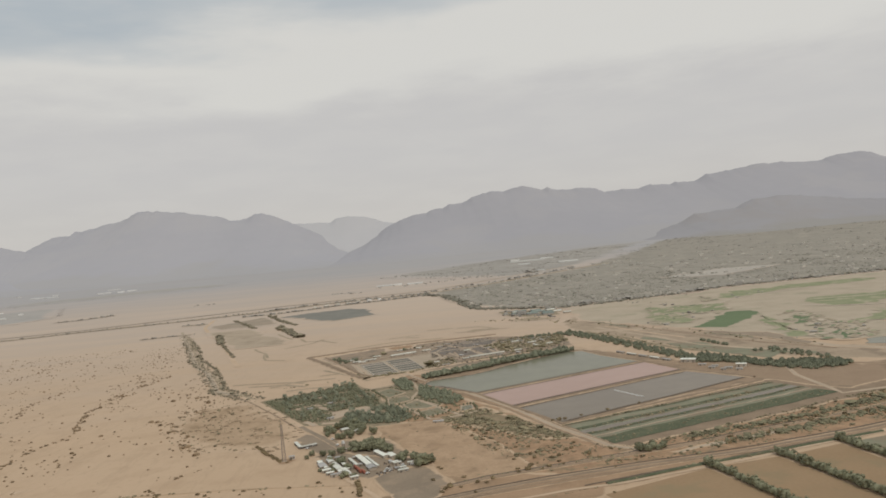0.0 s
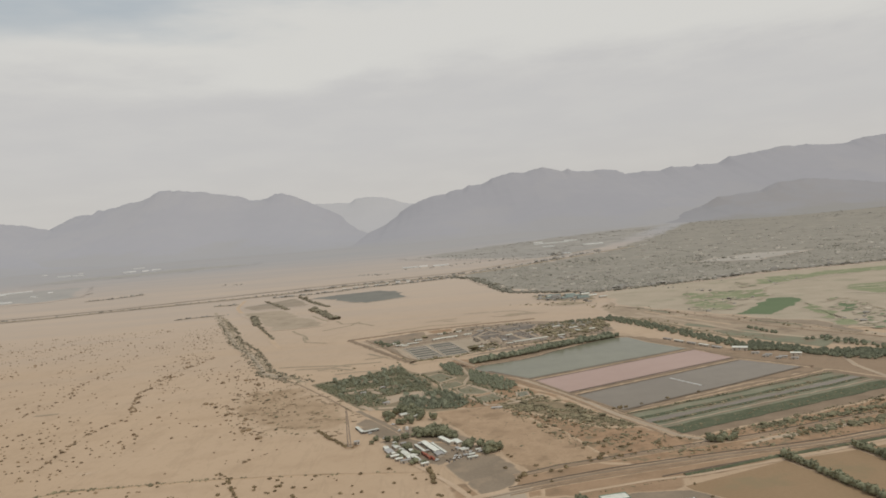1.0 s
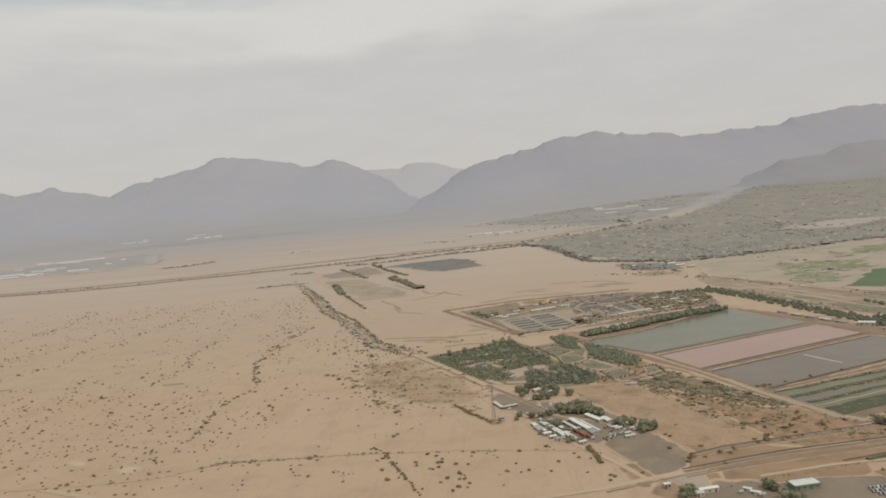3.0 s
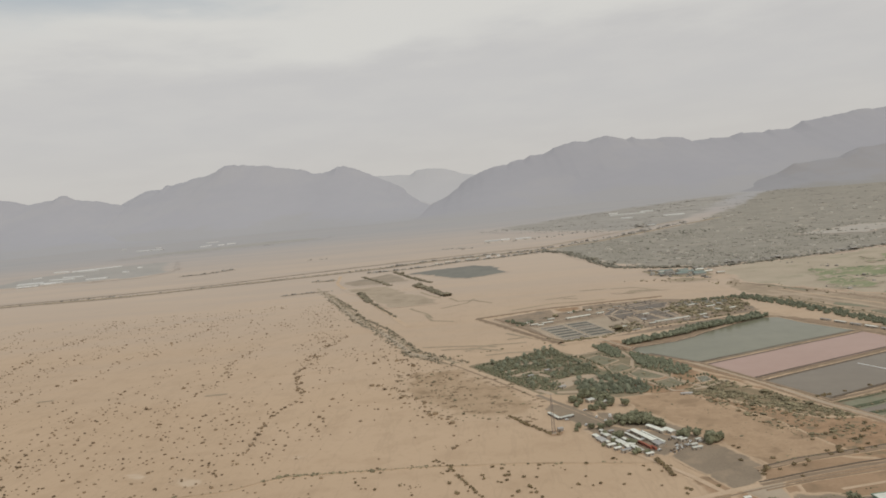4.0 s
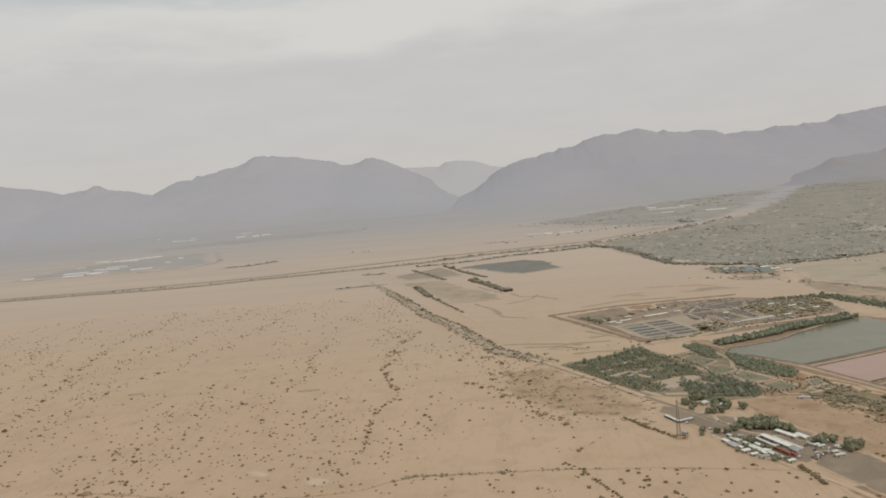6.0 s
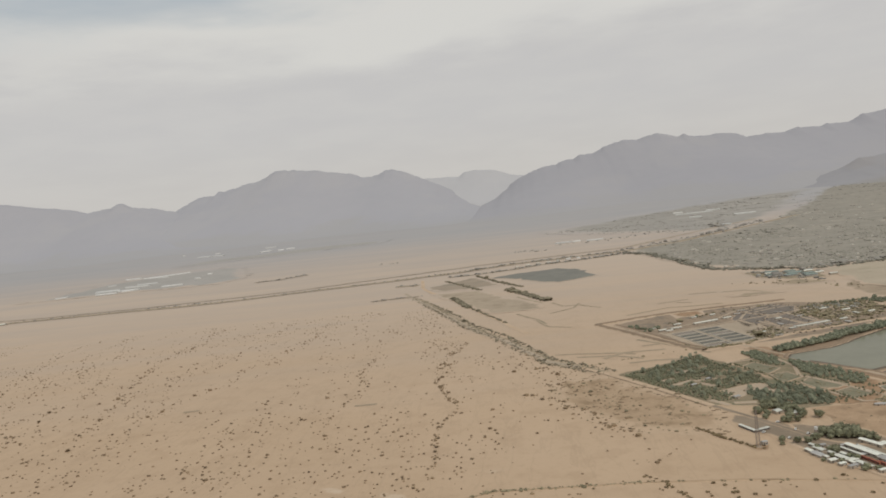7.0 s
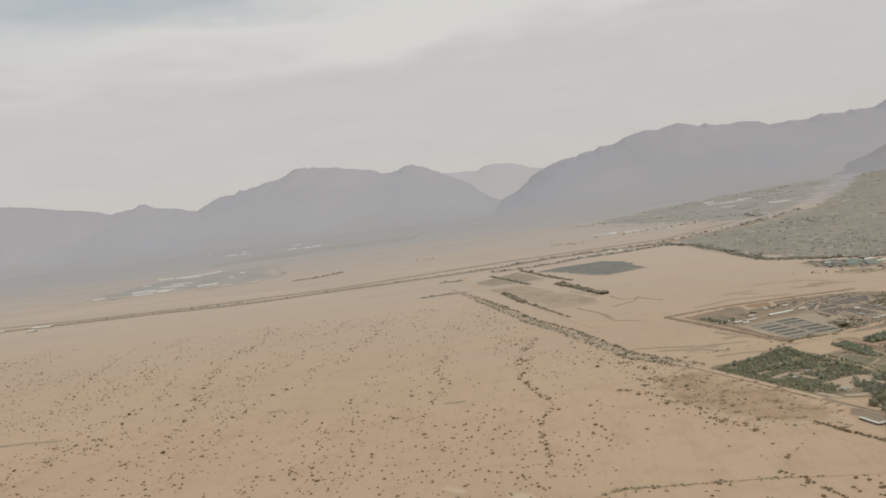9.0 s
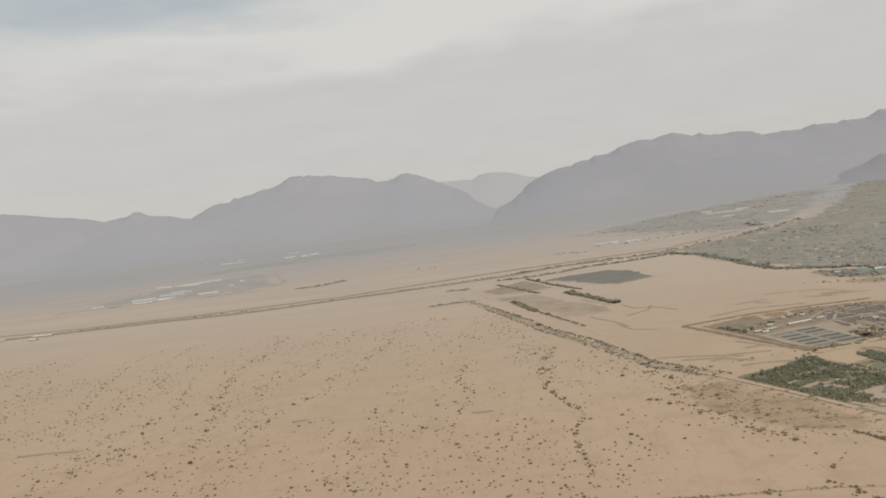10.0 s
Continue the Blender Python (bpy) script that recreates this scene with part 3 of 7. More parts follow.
build_ground()
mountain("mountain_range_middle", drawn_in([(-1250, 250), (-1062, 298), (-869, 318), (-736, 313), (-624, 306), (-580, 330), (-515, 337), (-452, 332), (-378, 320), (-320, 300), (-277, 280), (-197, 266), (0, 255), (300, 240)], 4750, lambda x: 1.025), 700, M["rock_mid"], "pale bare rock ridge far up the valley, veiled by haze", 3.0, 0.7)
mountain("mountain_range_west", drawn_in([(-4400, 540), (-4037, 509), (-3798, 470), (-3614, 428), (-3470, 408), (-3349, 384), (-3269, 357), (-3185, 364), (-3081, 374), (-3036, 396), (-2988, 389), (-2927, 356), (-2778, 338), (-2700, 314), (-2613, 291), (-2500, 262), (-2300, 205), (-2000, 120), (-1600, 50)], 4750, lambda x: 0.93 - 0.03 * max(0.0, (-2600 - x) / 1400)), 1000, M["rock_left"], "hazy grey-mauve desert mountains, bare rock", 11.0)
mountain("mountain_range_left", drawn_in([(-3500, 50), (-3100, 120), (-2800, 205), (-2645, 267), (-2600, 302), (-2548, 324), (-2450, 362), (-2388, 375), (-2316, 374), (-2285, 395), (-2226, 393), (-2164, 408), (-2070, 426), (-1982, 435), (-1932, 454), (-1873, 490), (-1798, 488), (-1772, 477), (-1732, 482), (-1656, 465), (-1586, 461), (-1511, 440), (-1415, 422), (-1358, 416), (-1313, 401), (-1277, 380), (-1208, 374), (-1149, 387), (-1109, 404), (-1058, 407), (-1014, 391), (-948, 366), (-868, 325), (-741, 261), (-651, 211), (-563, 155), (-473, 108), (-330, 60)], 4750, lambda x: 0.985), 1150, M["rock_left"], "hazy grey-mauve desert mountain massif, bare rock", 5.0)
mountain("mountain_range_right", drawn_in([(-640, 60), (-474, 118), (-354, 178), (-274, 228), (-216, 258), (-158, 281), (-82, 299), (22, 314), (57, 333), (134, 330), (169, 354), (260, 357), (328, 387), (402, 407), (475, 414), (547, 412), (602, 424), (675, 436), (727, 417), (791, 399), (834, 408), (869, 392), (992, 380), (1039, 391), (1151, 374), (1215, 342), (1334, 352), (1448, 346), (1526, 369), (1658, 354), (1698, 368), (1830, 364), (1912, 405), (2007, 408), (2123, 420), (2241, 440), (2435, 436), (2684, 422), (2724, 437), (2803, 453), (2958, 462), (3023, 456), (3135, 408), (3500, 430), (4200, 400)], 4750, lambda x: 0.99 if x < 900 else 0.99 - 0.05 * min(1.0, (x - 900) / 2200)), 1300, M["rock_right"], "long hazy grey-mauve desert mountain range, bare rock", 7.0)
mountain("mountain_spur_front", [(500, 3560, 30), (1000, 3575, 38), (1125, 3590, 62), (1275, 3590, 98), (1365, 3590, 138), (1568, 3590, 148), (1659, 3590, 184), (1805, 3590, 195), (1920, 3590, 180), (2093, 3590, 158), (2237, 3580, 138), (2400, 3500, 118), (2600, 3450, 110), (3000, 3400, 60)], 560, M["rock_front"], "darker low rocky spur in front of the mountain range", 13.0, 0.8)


# ---------------------------------------------------------------- fields, roads and ponds
def inside(p, polygon):
    x, y = p
    hit = False
    for (x1, y1), (x2, y2) in zip(polygon, polygon[1:] + polygon[:1]):
        if (y1 > y) != (y2 > y) and x < (x2 - x1) * (y - y1) / (y2 - y1) + x1:
            hit = not hit
    return hit


# worked red earth round the ponds and farms
patch("dirt_yard", [(-40, 655), (-10, 632), (40, 660), (135, 705), (215, 590), (262, 548), (310, 520), (380, 545), (450, 530), (440, 462), (330, 462), (255, 436), (85, 372), (62, 400), (20, 540)], M["red_dirt"], 0.05, "reddish bare earth round the evaporation ponds", "ground", rough_edge=6.0, feather=9)
patch("scrub_flat", [(-62, 490), (-5, 512), (10, 536), (26, 510), (44, 478), (63, 422), (86, 378), (150, 398), (240, 430), (330, 470), (420, 480), (420, 400), (230, 372), (140, 348), (55, 340), (30, 352), (8, 400), (-10, 462)], M["scrub_dirt"], 0.075, "brown scrubby waste ground with low bushes", "ground", rough_edge=3.0, seed=4, feather=5)
patch("sand_field", [(-47, 468), (-8, 472), (14, 440), (34, 388), (44, 352), (0, 342), (-8, 378), (-28, 410), (-42, 438)], M["field_sand"], 0.09, "bare tan sandy field beside the camp", "field", rough_edge=3.0, seed=5, feather=3)
patch("brush_flat", [(-200, 585), (-150, 590), (-112, 520), (-90, 470), (-100, 430), (-150, 445), (-185, 480), (-205, 540)], M["sand_brush"], 0.05, "brownish sand with dry brush beside the track", "ground", rough_edge=6.0, seed=6, feather=24)
patch("farm_yard", [(-130, 790), (-66, 826), (0, 838), (70, 838), (140, 790), (140, 722), (60, 672), (-4, 652), (-33, 651), (-64, 645)], M["farm_soil"], 0.05, "brown worked ground of a fish farm", "ground", rough_edge=4.0, seed=7, feather=6)
patch("rubble_yard", [(2, 738), (25, 770), (58, 800), (62, 760), (60, 716), (30, 700), (14, 706)], M["dark_dirt"], 0.10, "grey yard strewn with dark rubble", "ground", rough_edge=4.0, seed=8, feather=5)
for k, ring in enumerate(([(-308, 374), (-301, 383), (-286, 379), (-275, 367), (-291, 364)], [(-342, 391), (-331, 397), (-320, 391), (-316, 379), (-331, 379)], [(-250, 402), (-238, 407), (-228, 401), (-240, 396)])):
    patch("sand_drift", ring, M["pale_blow"], 0.05, "pale patch of blown sand on the plain", "ground", rough_edge=4.0, seed=70 + k, feather=7)
patch("spoil_patch", [(-61, 824), (-27, 842), (-21, 804), (-58, 797)], M["scrub_dirt"], 0.10, "brown disturbed soil on sand", "ground", rough_edge=6.0, seed=9, feather=9)
patch("asphalt_yard", [(-40.5, 364), (-30, 375), (-11, 377.5), (0, 342), (-6, 328), (-23, 318.5), (-30, 336)], M["asphalt"], 0.14, "worn grey asphalt parking yard beside the camp", "asphalt", rough_edge=2.0, seed=10, feather=3)
patch("camp_yard", [(-78, 414), (-60, 420), (-40, 418), (-24, 398), (-12, 378), (-30, 374), (-42, 364), (-58, 370), (-74, 396)], M["asphalt"], 0.10, "grey worn yard between the camp buildings", "ground", rough_edge=3.0, seed=11, feather=4)
patch("parking_lot", [(-97, 456), (-91, 472), (-80, 462), (-66, 440), (-58, 419), (-76, 415), (-84, 428)], M["asphalt"], 0.12, "grey asphalt parking lot on the desert edge", "parking lot", rough_edge=3.0, seed=12, feather=4)
patch("camp_apron", [(-86, 434), (-66, 446), (-52, 438), (-36, 436), (-20, 402), (-30, 394), (-58, 412), (-78, 414)], M["asphalt"], 0.105, "worn grey-brown apron between camp and gardens", "ground", rough_edge=3.0, seed=61, feather=5)
patch("mast_pad", [(-100, 411), (-93, 416), (-87, 411), (-90, 404), (-97, 405)], M["canal_dirt"], 0.1, "disturbed brown soil round the mast foot", "ground", rough_edge=2.0, seed=62, feather=2)
patch("car_yard", [(24, 306), (44, 309), (66, 307), (82, 290), (78, 258), (28, 250), (14, 280)], M["asphalt"], 0.14, "dark asphalt yard with parked cars", "asphalt", rough_edge=1.0, seed=13, feather=1.5)
patch("forecourt", [(-16, 306), (0, 312), (18, 311), (30, 304), (24, 276), (0, 272), (-14, 288)], M["asphalt"], 0.12, "worn grey-brown yard round the gatehouse", "ground", rough_edge=3.0, seed=64, feather=5)
patch("crossing", [(-22, 321), (-15.5, 322), (-5.3, 328.5), (1, 324), (-1.6, 318), (-2.4, 304), (-10.6, 303.4), (-15.5, 310)], M["pale_grey"], 0.15, "pale worn concrete at the highway crossing", "ground", rough_edge=1.2, seed=131, feather=2)
patch("gate_yard", [(-24, 321), (-6, 328), (6, 322), (4, 296), (-22, 288), (-30, 304)], M["canal_dirt"], 0.115, "dusty grey asphalt forecourt", "asphalt", rough_edge=2.0, seed=14, feather=4)

patch("waste_ground", [(150, 900), (200, 985), (232, 830), (262, 752), (300, 690), (330, 604), (430, 545), (330, 522), (306, 532), (280, 562), (230, 618), (208, 660), (188, 740), (160, 812)], M["waste_soil"], 0.06, "reddish brown waste ground behind the tree belt", "ground", rough_edge=8.0, seed=46, feather=14)
for k, ring in enumerate(([(226, 640), (262, 612), (300, 566), (306, 574), (270, 622), (232, 650)], [(205, 720), (225, 690), (232, 696), (212, 730)], [(196, 880), (216, 812), (224, 815), (206, 884)], [(270, 720), (296, 668), (304, 672), (280, 726)])):
    patch("weed_strip", ring, M["crop_pale"], 0.16, "dull green strip of weeds behind the trees", "ground", rough_edge=3.0, seed=90 + k, feather=3)

for line, width, mat, label in (([(185, 830), (210, 760), (226, 705), (245, 655), (262, 625), (300, 575)], 4.0, "pale_dirt", "pale sandy track behind the tree belt"), ([(170, 806), (190, 742), (204, 692), (219, 650), (236, 620)], 5.0, "garden_soil", "weedy strip behind the tree belt"), ([(210, 850), (240, 770), (265, 700), (290, 640), (325, 580)], 3.0, "bank", "low brown bank behind the tree belt"), ([(196, 835), (222, 765), (244, 702)], 2.4, "track", "pale wheel track in waste ground")):
    ribbon("waste_strip", line, width, M[mat], 0.2, None, label, "ground", wander=4.0)

# tilled fields south of the canal
for k, (a, b, c, d) in enumerate([((66, 311), (119, 331), (136, 276), (86, 262)), ((124, 332), (156, 337.5), (172, 268), (139, 276)), ((161, 338), (192, 347), (206, 262), (175, 268)), ((197, 348), (262, 362), (290, 262), (210, 262))]):
    patch("tilled_field", [a, b, c, d], M["field"] if k < 3 else M["crop_pale"], 0.10, "bare brown tilled field between tree rows" if k < 3 else "thin green crop field between tree rows", "field")

# evaporation ponds with earth banks
def pond(corners, mat, label, category="pond"):
    patch("water", corners, mat, 0.22, label, category)


pond([(-6, 580), (-13, 594), (-8, 604), (8, 609), (28, 615), (46, 627), (60, 641), (94, 667), (124, 685), (137, 680), (146, 648), (169, 602), (25.5, 540)], M["pond_green"], "turbid grey-green water of an evaporation pond")
pond([(28.5, 535), (171.5, 599), (187, 554), (46, 488)], M["pond_pink"], "pink brine of an evaporation pond")
pond([(50, 482), (187, 546), (217, 507), (70, 434)], M["pond_dark"], "dark grey brine of an evaporation pond")
for line in ([(27, 537.5), (171, 601.5)], [(48, 485), (188, 550)], [(69, 431), (222, 493)], [(-6, 578), (26, 538), (47, 486), (71, 430)], [(170, 606), (190, 552), (222, 505)], [(-8, 579), (-16, 595), (-9, 607), (8, 612), (27, 618), (45, 630), (59, 644), (93, 670), (124, 688), (139, 684), (149, 650), (172, 602)]):
    ribbon("pond_bank", line, 4.6, M["bank"], 0.75, 1.8, "low brown earth bank between ponds", "bank")
# dark waterline ribbons: wet mud and the banks' reflection painted as one
for line in ([(-2, 580), (24, 543), (46, 489.5)], [(26, 541.5), (97, 574), (168, 604)], [(47, 490), (118, 524), (186, 555)], [(71, 436), (144, 471), (216, 507.5)], [(-12, 596), (-8, 603.5), (8, 608.5), (28, 614.5), (46, 626.5), (60, 640.5), (94, 666), (123, 684.5)], [(30, 533.5), (100, 566), (171, 597.5)], [(51, 481), (118, 513), (186, 544.5)]):
    ribbon("mud_edge", line, 1.5, M["mud_and_reflection"], 0.26, None, "dark wet mud and painted bank reflection at the edge of a pond", "bank", wander=0.7)
pipe = ribbon("float_pipe", [(121.7, 506), (134.6, 478.4)], 0.9, M["white_paint"], 0.45, 0.5, "thin white floating pipe on the brine", "pipe", kind="thing")

patch("basin_edge", [(66, 432), (76, 408), (90, 374), (160, 396), (250, 428), (340, 458), (340, 484), (258, 452), (226, 496), (150, 470)], M["bank"], 0.08, "brown earth round the crop strips", "ground", rough_edge=3.0, seed=97, feather=4)
patch("track_side", [(-34, 640), (-16, 640), (30, 545), (56, 486), (76, 428), (94, 380), (82, 372), (58, 424), (36, 484), (8, 540), (-30, 618)], M["canal_dirt"], 0.06, "brown verge of the dirt road", "ground", rough_edge=3.0, seed=98, feather=4)
patch("thicket_ground", [(-4, 470), (10, 490), (26, 497), (42, 468), (58, 430), (76, 400), (52, 402), (30, 430), (10, 448)], M["thicket_soil"], 0.1, "olive-brown ground under dense low scrub", "ground", rough_edge=4.0, seed=101, feather=7)
# striped shallow basins below the ponds
LEFT, RIGHT = [Vector((72, 428)), Vector((88, 383))], [Vector((225, 486)), Vector((247, 443))]
for f0, f1, mat, lift in ((0.0, 0.04, "crop_dark", 0.25), (0.04, 0.21, "crop_pale", 0.12), (0.21, 0.29, "crop_dark", 0.25), (0.29, 0.34, "crop_pale", 0.14), (0.34, 0.46, "pond_dark", 0.12), (0.46, 0.53, "crop_dark", 0.25), (0.53, 0.61, "crop_pale", 0.14), (0.61, 0.64, "pale_dirt", 0.2), (0.64, 0.72, "crop_pale", 0.14), (0.72, 1.0, "crop_dark", 0.25)):
    a, b = LEFT[0].lerp(LEFT[1], f0), RIGHT[0].lerp(RIGHT[1], f0)
    c, d = RIGHT[0].lerp(RIGHT[1], f1), LEFT[0].lerp(LEFT[1], f1)
    patch("crop_strip", [tuple(a), tuple(b), tuple(c), tuple(d)], M[mat], lift, {"crop_pale": "long pale grey-green strip of thin crop", "crop_dark": "long strip of dark green reeds", "pond_dark": "long shallow flooded strip of grey water", "pale_dirt": "thin pale earth path between crop strips"}[mat], "crop", rough_edge=1.6, seed=int(f0 * 100))

# roads and tracks
patch("canal_side", [(-40, 336), (-10, 344), (17, 350), (85, 364), (130, 373), (200, 392), (300, 426), (430, 460), (430, 418), (330, 388), (209, 357), (116, 332), (70, 317), (62, 307), (24, 303), (-4, 300), (-36, 310)], M["canal_dirt"], 0.07, "brown bare ground along the irrigation canal", "ground", rough_edge=2.5, seed=93, feather=4)
for k, ring in enumerate(([(110, 361), (140, 369), (146, 365), (116, 357)], [(150, 373), (172, 380), (178, 375), (156, 369)], [(86, 366), (100, 372), (106, 369), (92, 364)])):
    patch("bare_patch", ring, M["pale_dirt"], 0.14, "pale bare sand between bushes", "ground", rough_edge=2.5, seed=95 + k, feather=2)
FARM_ROADS = [
    ("dirt_road", [(-33, 652), (-20, 622), (19, 544), (46, 484), (66, 425), (86, 379), (102, 366)], 2.6, "pale_dirt", "pale dirt road along the ponds"),
    ("dirt_road", [(-33, 652), (30, 682), (90, 702), (136, 712), (150, 690)], 4.5, "track", "pale dirt road behind the tree belt"),
    ("dirt_road", [(-66, 641), (-33, 651)], 5.0, "track", "pale dirt road at the fish farm"),
    ("dirt_road", [(-175, 620), (-153, 588), (-118, 526), (-98, 488)], 3.2, "track", "pale dirt track along the grove"),
    ("paved_road", [(-98, 488), (-80, 456), (-66, 429), (-60, 418)], 3.0, "asphalt", "grey road into the parking lot"),
    ("dirt_road", [(-76, 410), (-66, 388), (-52, 366), (-38, 340), (-28, 318)], 2.0, "track", "pale dirt track along the camp fence"),
    ("dirt_road", [(-430, 1230), (-388, 1120), (-317, 930), (-276, 822), (-240, 752), (-203, 652), (-175, 620)], 4.5, "pale_grey", "greyish wash with a track along it"),
]
CANAL_ROADS = [
    ("dirt_road", [(-345, 1130), (-290, 985), (-219, 787)], 5.0, "track", "pale straight desert track"),
    ("paved_road", [(-10, 323), (16, 331), (42, 337), (98, 346), (158, 353), (215, 366), (330, 398), (520, 450)], 2.6, "bank", "grey-brown road along the irrigation canal"),
    ("dirt_road", [(-330, 352), (-275, 330), (-180, 306), (-120, 300), (-86, 303), (-47, 311), (-10, 323)], 2.8, "track", "pale sandy road across the desert edge"),
    ("dirt_road", [(20, 314), (53, 320.5), (76, 322.5), (116, 332), (156, 342), (209, 356), (330, 387)], 1.5, "track", "pale dirt road along the field heads"),
]
FAR_ROADS = [
    ("dirt_road", [(-6, 341), (17, 348), (46, 354), (85, 362), (130, 371), (200, 390), (300, 424), (420, 458)], 2.4, "red_dirt", "reddish dirt track through the scrub"),
    ("dirt_road", [(262, 545), (250, 500), (248, 440), (340, 452)], 2.4, "pale_dirt", "pale dirt road behind the ponds"),
    ("dirt_road", [(172, 604), (215, 560), (262, 545), (330, 505)], 5.0, "red_dirt", "reddish dirt road by the tree belt"),
    ("highway", [(-2600, 1350), (-1429, 1372), (-1043, 1371), (-914, 1362), (-800, 1370), (-690, 1397), (-577, 1416), (-464, 1436), (-350, 1465), (-232, 1522), (-114, 1535), (-5, 1552), (120, 1630), (500, 1990)], 17.0, "wash_bed", "distant straight grey highway on the plain"),
    ("highway", [(-2600, 1410), (-1467, 1428), (-1245, 1404), (-1000, 1402), (-700, 1432), (-500, 1500), (-318, 1560), (0, 1620), (400, 2010)], 10.0, "fallow", "distant pale dirt road beside the highway"),
    ("dirt_road", [(-475, 1169), (-435, 1178), (-397, 1177)], 12.0, "dark_dirt", "low broken bank of brown earth on the sand"),
    ("dirt_road", [(-421, 1390), (-405, 1280), (-392, 1237), (-339, 1110)], 6.0, "track", "pale track bending off the highway"),
    ("dirt_road", [(-464, 1335), (-419, 1325)], 14.0, "wash_bed", "worn brown yard beside the highway"),
    ("dirt_road", [(-370, 1398), (-304, 1402), (-237, 1424), (-190, 1456), (-111, 1469), (-30, 1500)], 9.0, "wash_bed", "grey-brown service road beside the highway"),
    ("dirt_road", [(-880, 1686), (-820, 1690), (-762, 1740)], 16.0, "dark_dirt", "low dark earth mound on the plain"),
    ("dirt_road", [(1257, 3400), (1000, 3150), (823, 2925), (700, 2640), (605, 2413), (540, 2259), (441, 2014), (379, 1902)], 9.0, "far_wash", "pale wash running down from the mountains"),
    ("dirt_road", [(140, 815), (250, 775), (300, 690), (330, 590), (400, 520)], 9.0, "pale_dirt", "pale road behind the tree belt"),
]
patch("wash_bed", [(-428, 1200), (-392, 1124), (-323, 934), (-282, 822), (-246, 752), (-209, 650), (-165, 590), (-148, 598), (-190, 652), (-228, 752), (-264, 822), (-306, 934), (-376, 1126), (-414, 1204)], M["wash_bed"], 0.10, "brown bed of a dry wash with brush", "ground", rough_edge=4.0, seed=99, feather=6)
for line in ([(-47, 307), (-10, 319.5), (16, 327), (42, 333), (98, 342), (158, 349), (215, 362), (330, 394)], [(-10, 326), (16, 334), (42, 340.5), (98, 349.5), (158, 357), (215, 370), (330, 402)], [(60, 324), (90, 332), (116, 338), (160, 349), (215, 361)], [(-2, 343), (17, 350.5), (46, 356.5), (85, 364.5), (130, 374), (200, 393)], [(-29, 640), (-16, 616), (22, 544), (49, 484), (69, 425), (88, 381)], [(-35, 636), (-24, 620), (15, 542), (42, 482), (63, 424), (82, 378)], [(-28, 656), (30, 687), (90, 707), (136, 717)], [(-180, 622), (-157, 588), (-122, 526), (-102, 488)]):
    ribbon("ditch", line, 0.9, M["mud_and_reflection"] if line[0][0] > -20 else M["bank"], 0.19, None, "thin dark ditch beside the road", "ditch", wander=1.0)
for name, line, width, mat, label in FARM_ROADS + CANAL_ROADS + FAR_ROADS:
    ribbon(name, line, width, M[mat], 0.17 if name != "highway" else 0.5, None, label, "road", wander=1.2)
for line in ([(-175, 656), (-144, 651), (-120, 632)], [(28, 942), (55, 940), (72, 916)], [(-209, 869), (-195, 817), (-170, 800)], [(-233, 1069), (-198, 992)], [(-11, 949), (23, 947)], [(-113, 679), (-81, 687), (-62, 654)], [(-133, 618), (-113, 622), (-91, 620)], [(-152, 642), (-132, 658), (-96, 660)], [(-114, 708), (-84, 670), (-63, 634)], [(-104, 840), (-53, 866), (8, 863)], [(-190, 900), (-160, 930), (-150, 960)], [(-60, 900), (-20, 910)], [(-120, 760), (-112, 742)], [(-514, 577), (-500, 578)], [(-358, 556), (-340, 556)], [(-748, 550), (-722, 552), (-691, 552)], [(-896, 791), (-888, 799)], [(-185, 984), (-171, 951), (-150, 947), (-128, 911)], [(-231, 922), (-208, 869), (-196, 834)], [(-194, 671), (-169, 668), (-141, 661), (-124, 650)], [(-38, 896), (-22, 886)]):
    ribbon("earth_scrape", line, 3.2, M["wash_bed"], 0.16, None, "faint broken earth bank on the sand", "bank", wander=3.0)
for line, h, w in (([(-143, 799), (-76, 656), (-66, 642)], 1.6, 9.0), ([(-143, 799), (-66, 827), (0, 838), (70, 846)], 1.6, 9.0), ([(-123, 790), (-72, 665), (-62, 650)], 1.0, 5.0), ([(-447, 372), (-412, 370), (-373, 360), (-340, 351), (-293, 353), (-265, 357), (-250, 367), (-236, 371), (-163, 371), (-114, 368), (-80, 362), (-50, 356)], 0.4, 2.6), ([(-10, 317), (14, 324), (68, 334), (112, 343.5), (160, 349.5), (221, 363), (330, 393)], 0.5, 1.6), ([(-6, 338), (17, 345.5), (46, 351.5), (85, 359.5), (130, 368)], 0.5, 1.5)):
    ribbon("earth_bank", line, w, M["bank"] if line[0][0] > -400 else M["sand_brush"], h, w * 0.35, "low brown earth bank on the plain", "bank", wander=1.0)
ribbon("reed_canal", [(70, 323.5), (82, 326.5), (94, 330), (108, 334.5), (121, 338), (160, 346), (221, 360)], 2.6, M["crop_dark"], 0.7, 1.4, "dark green reeds along an irrigation ditch", "canal", wander=0.8)

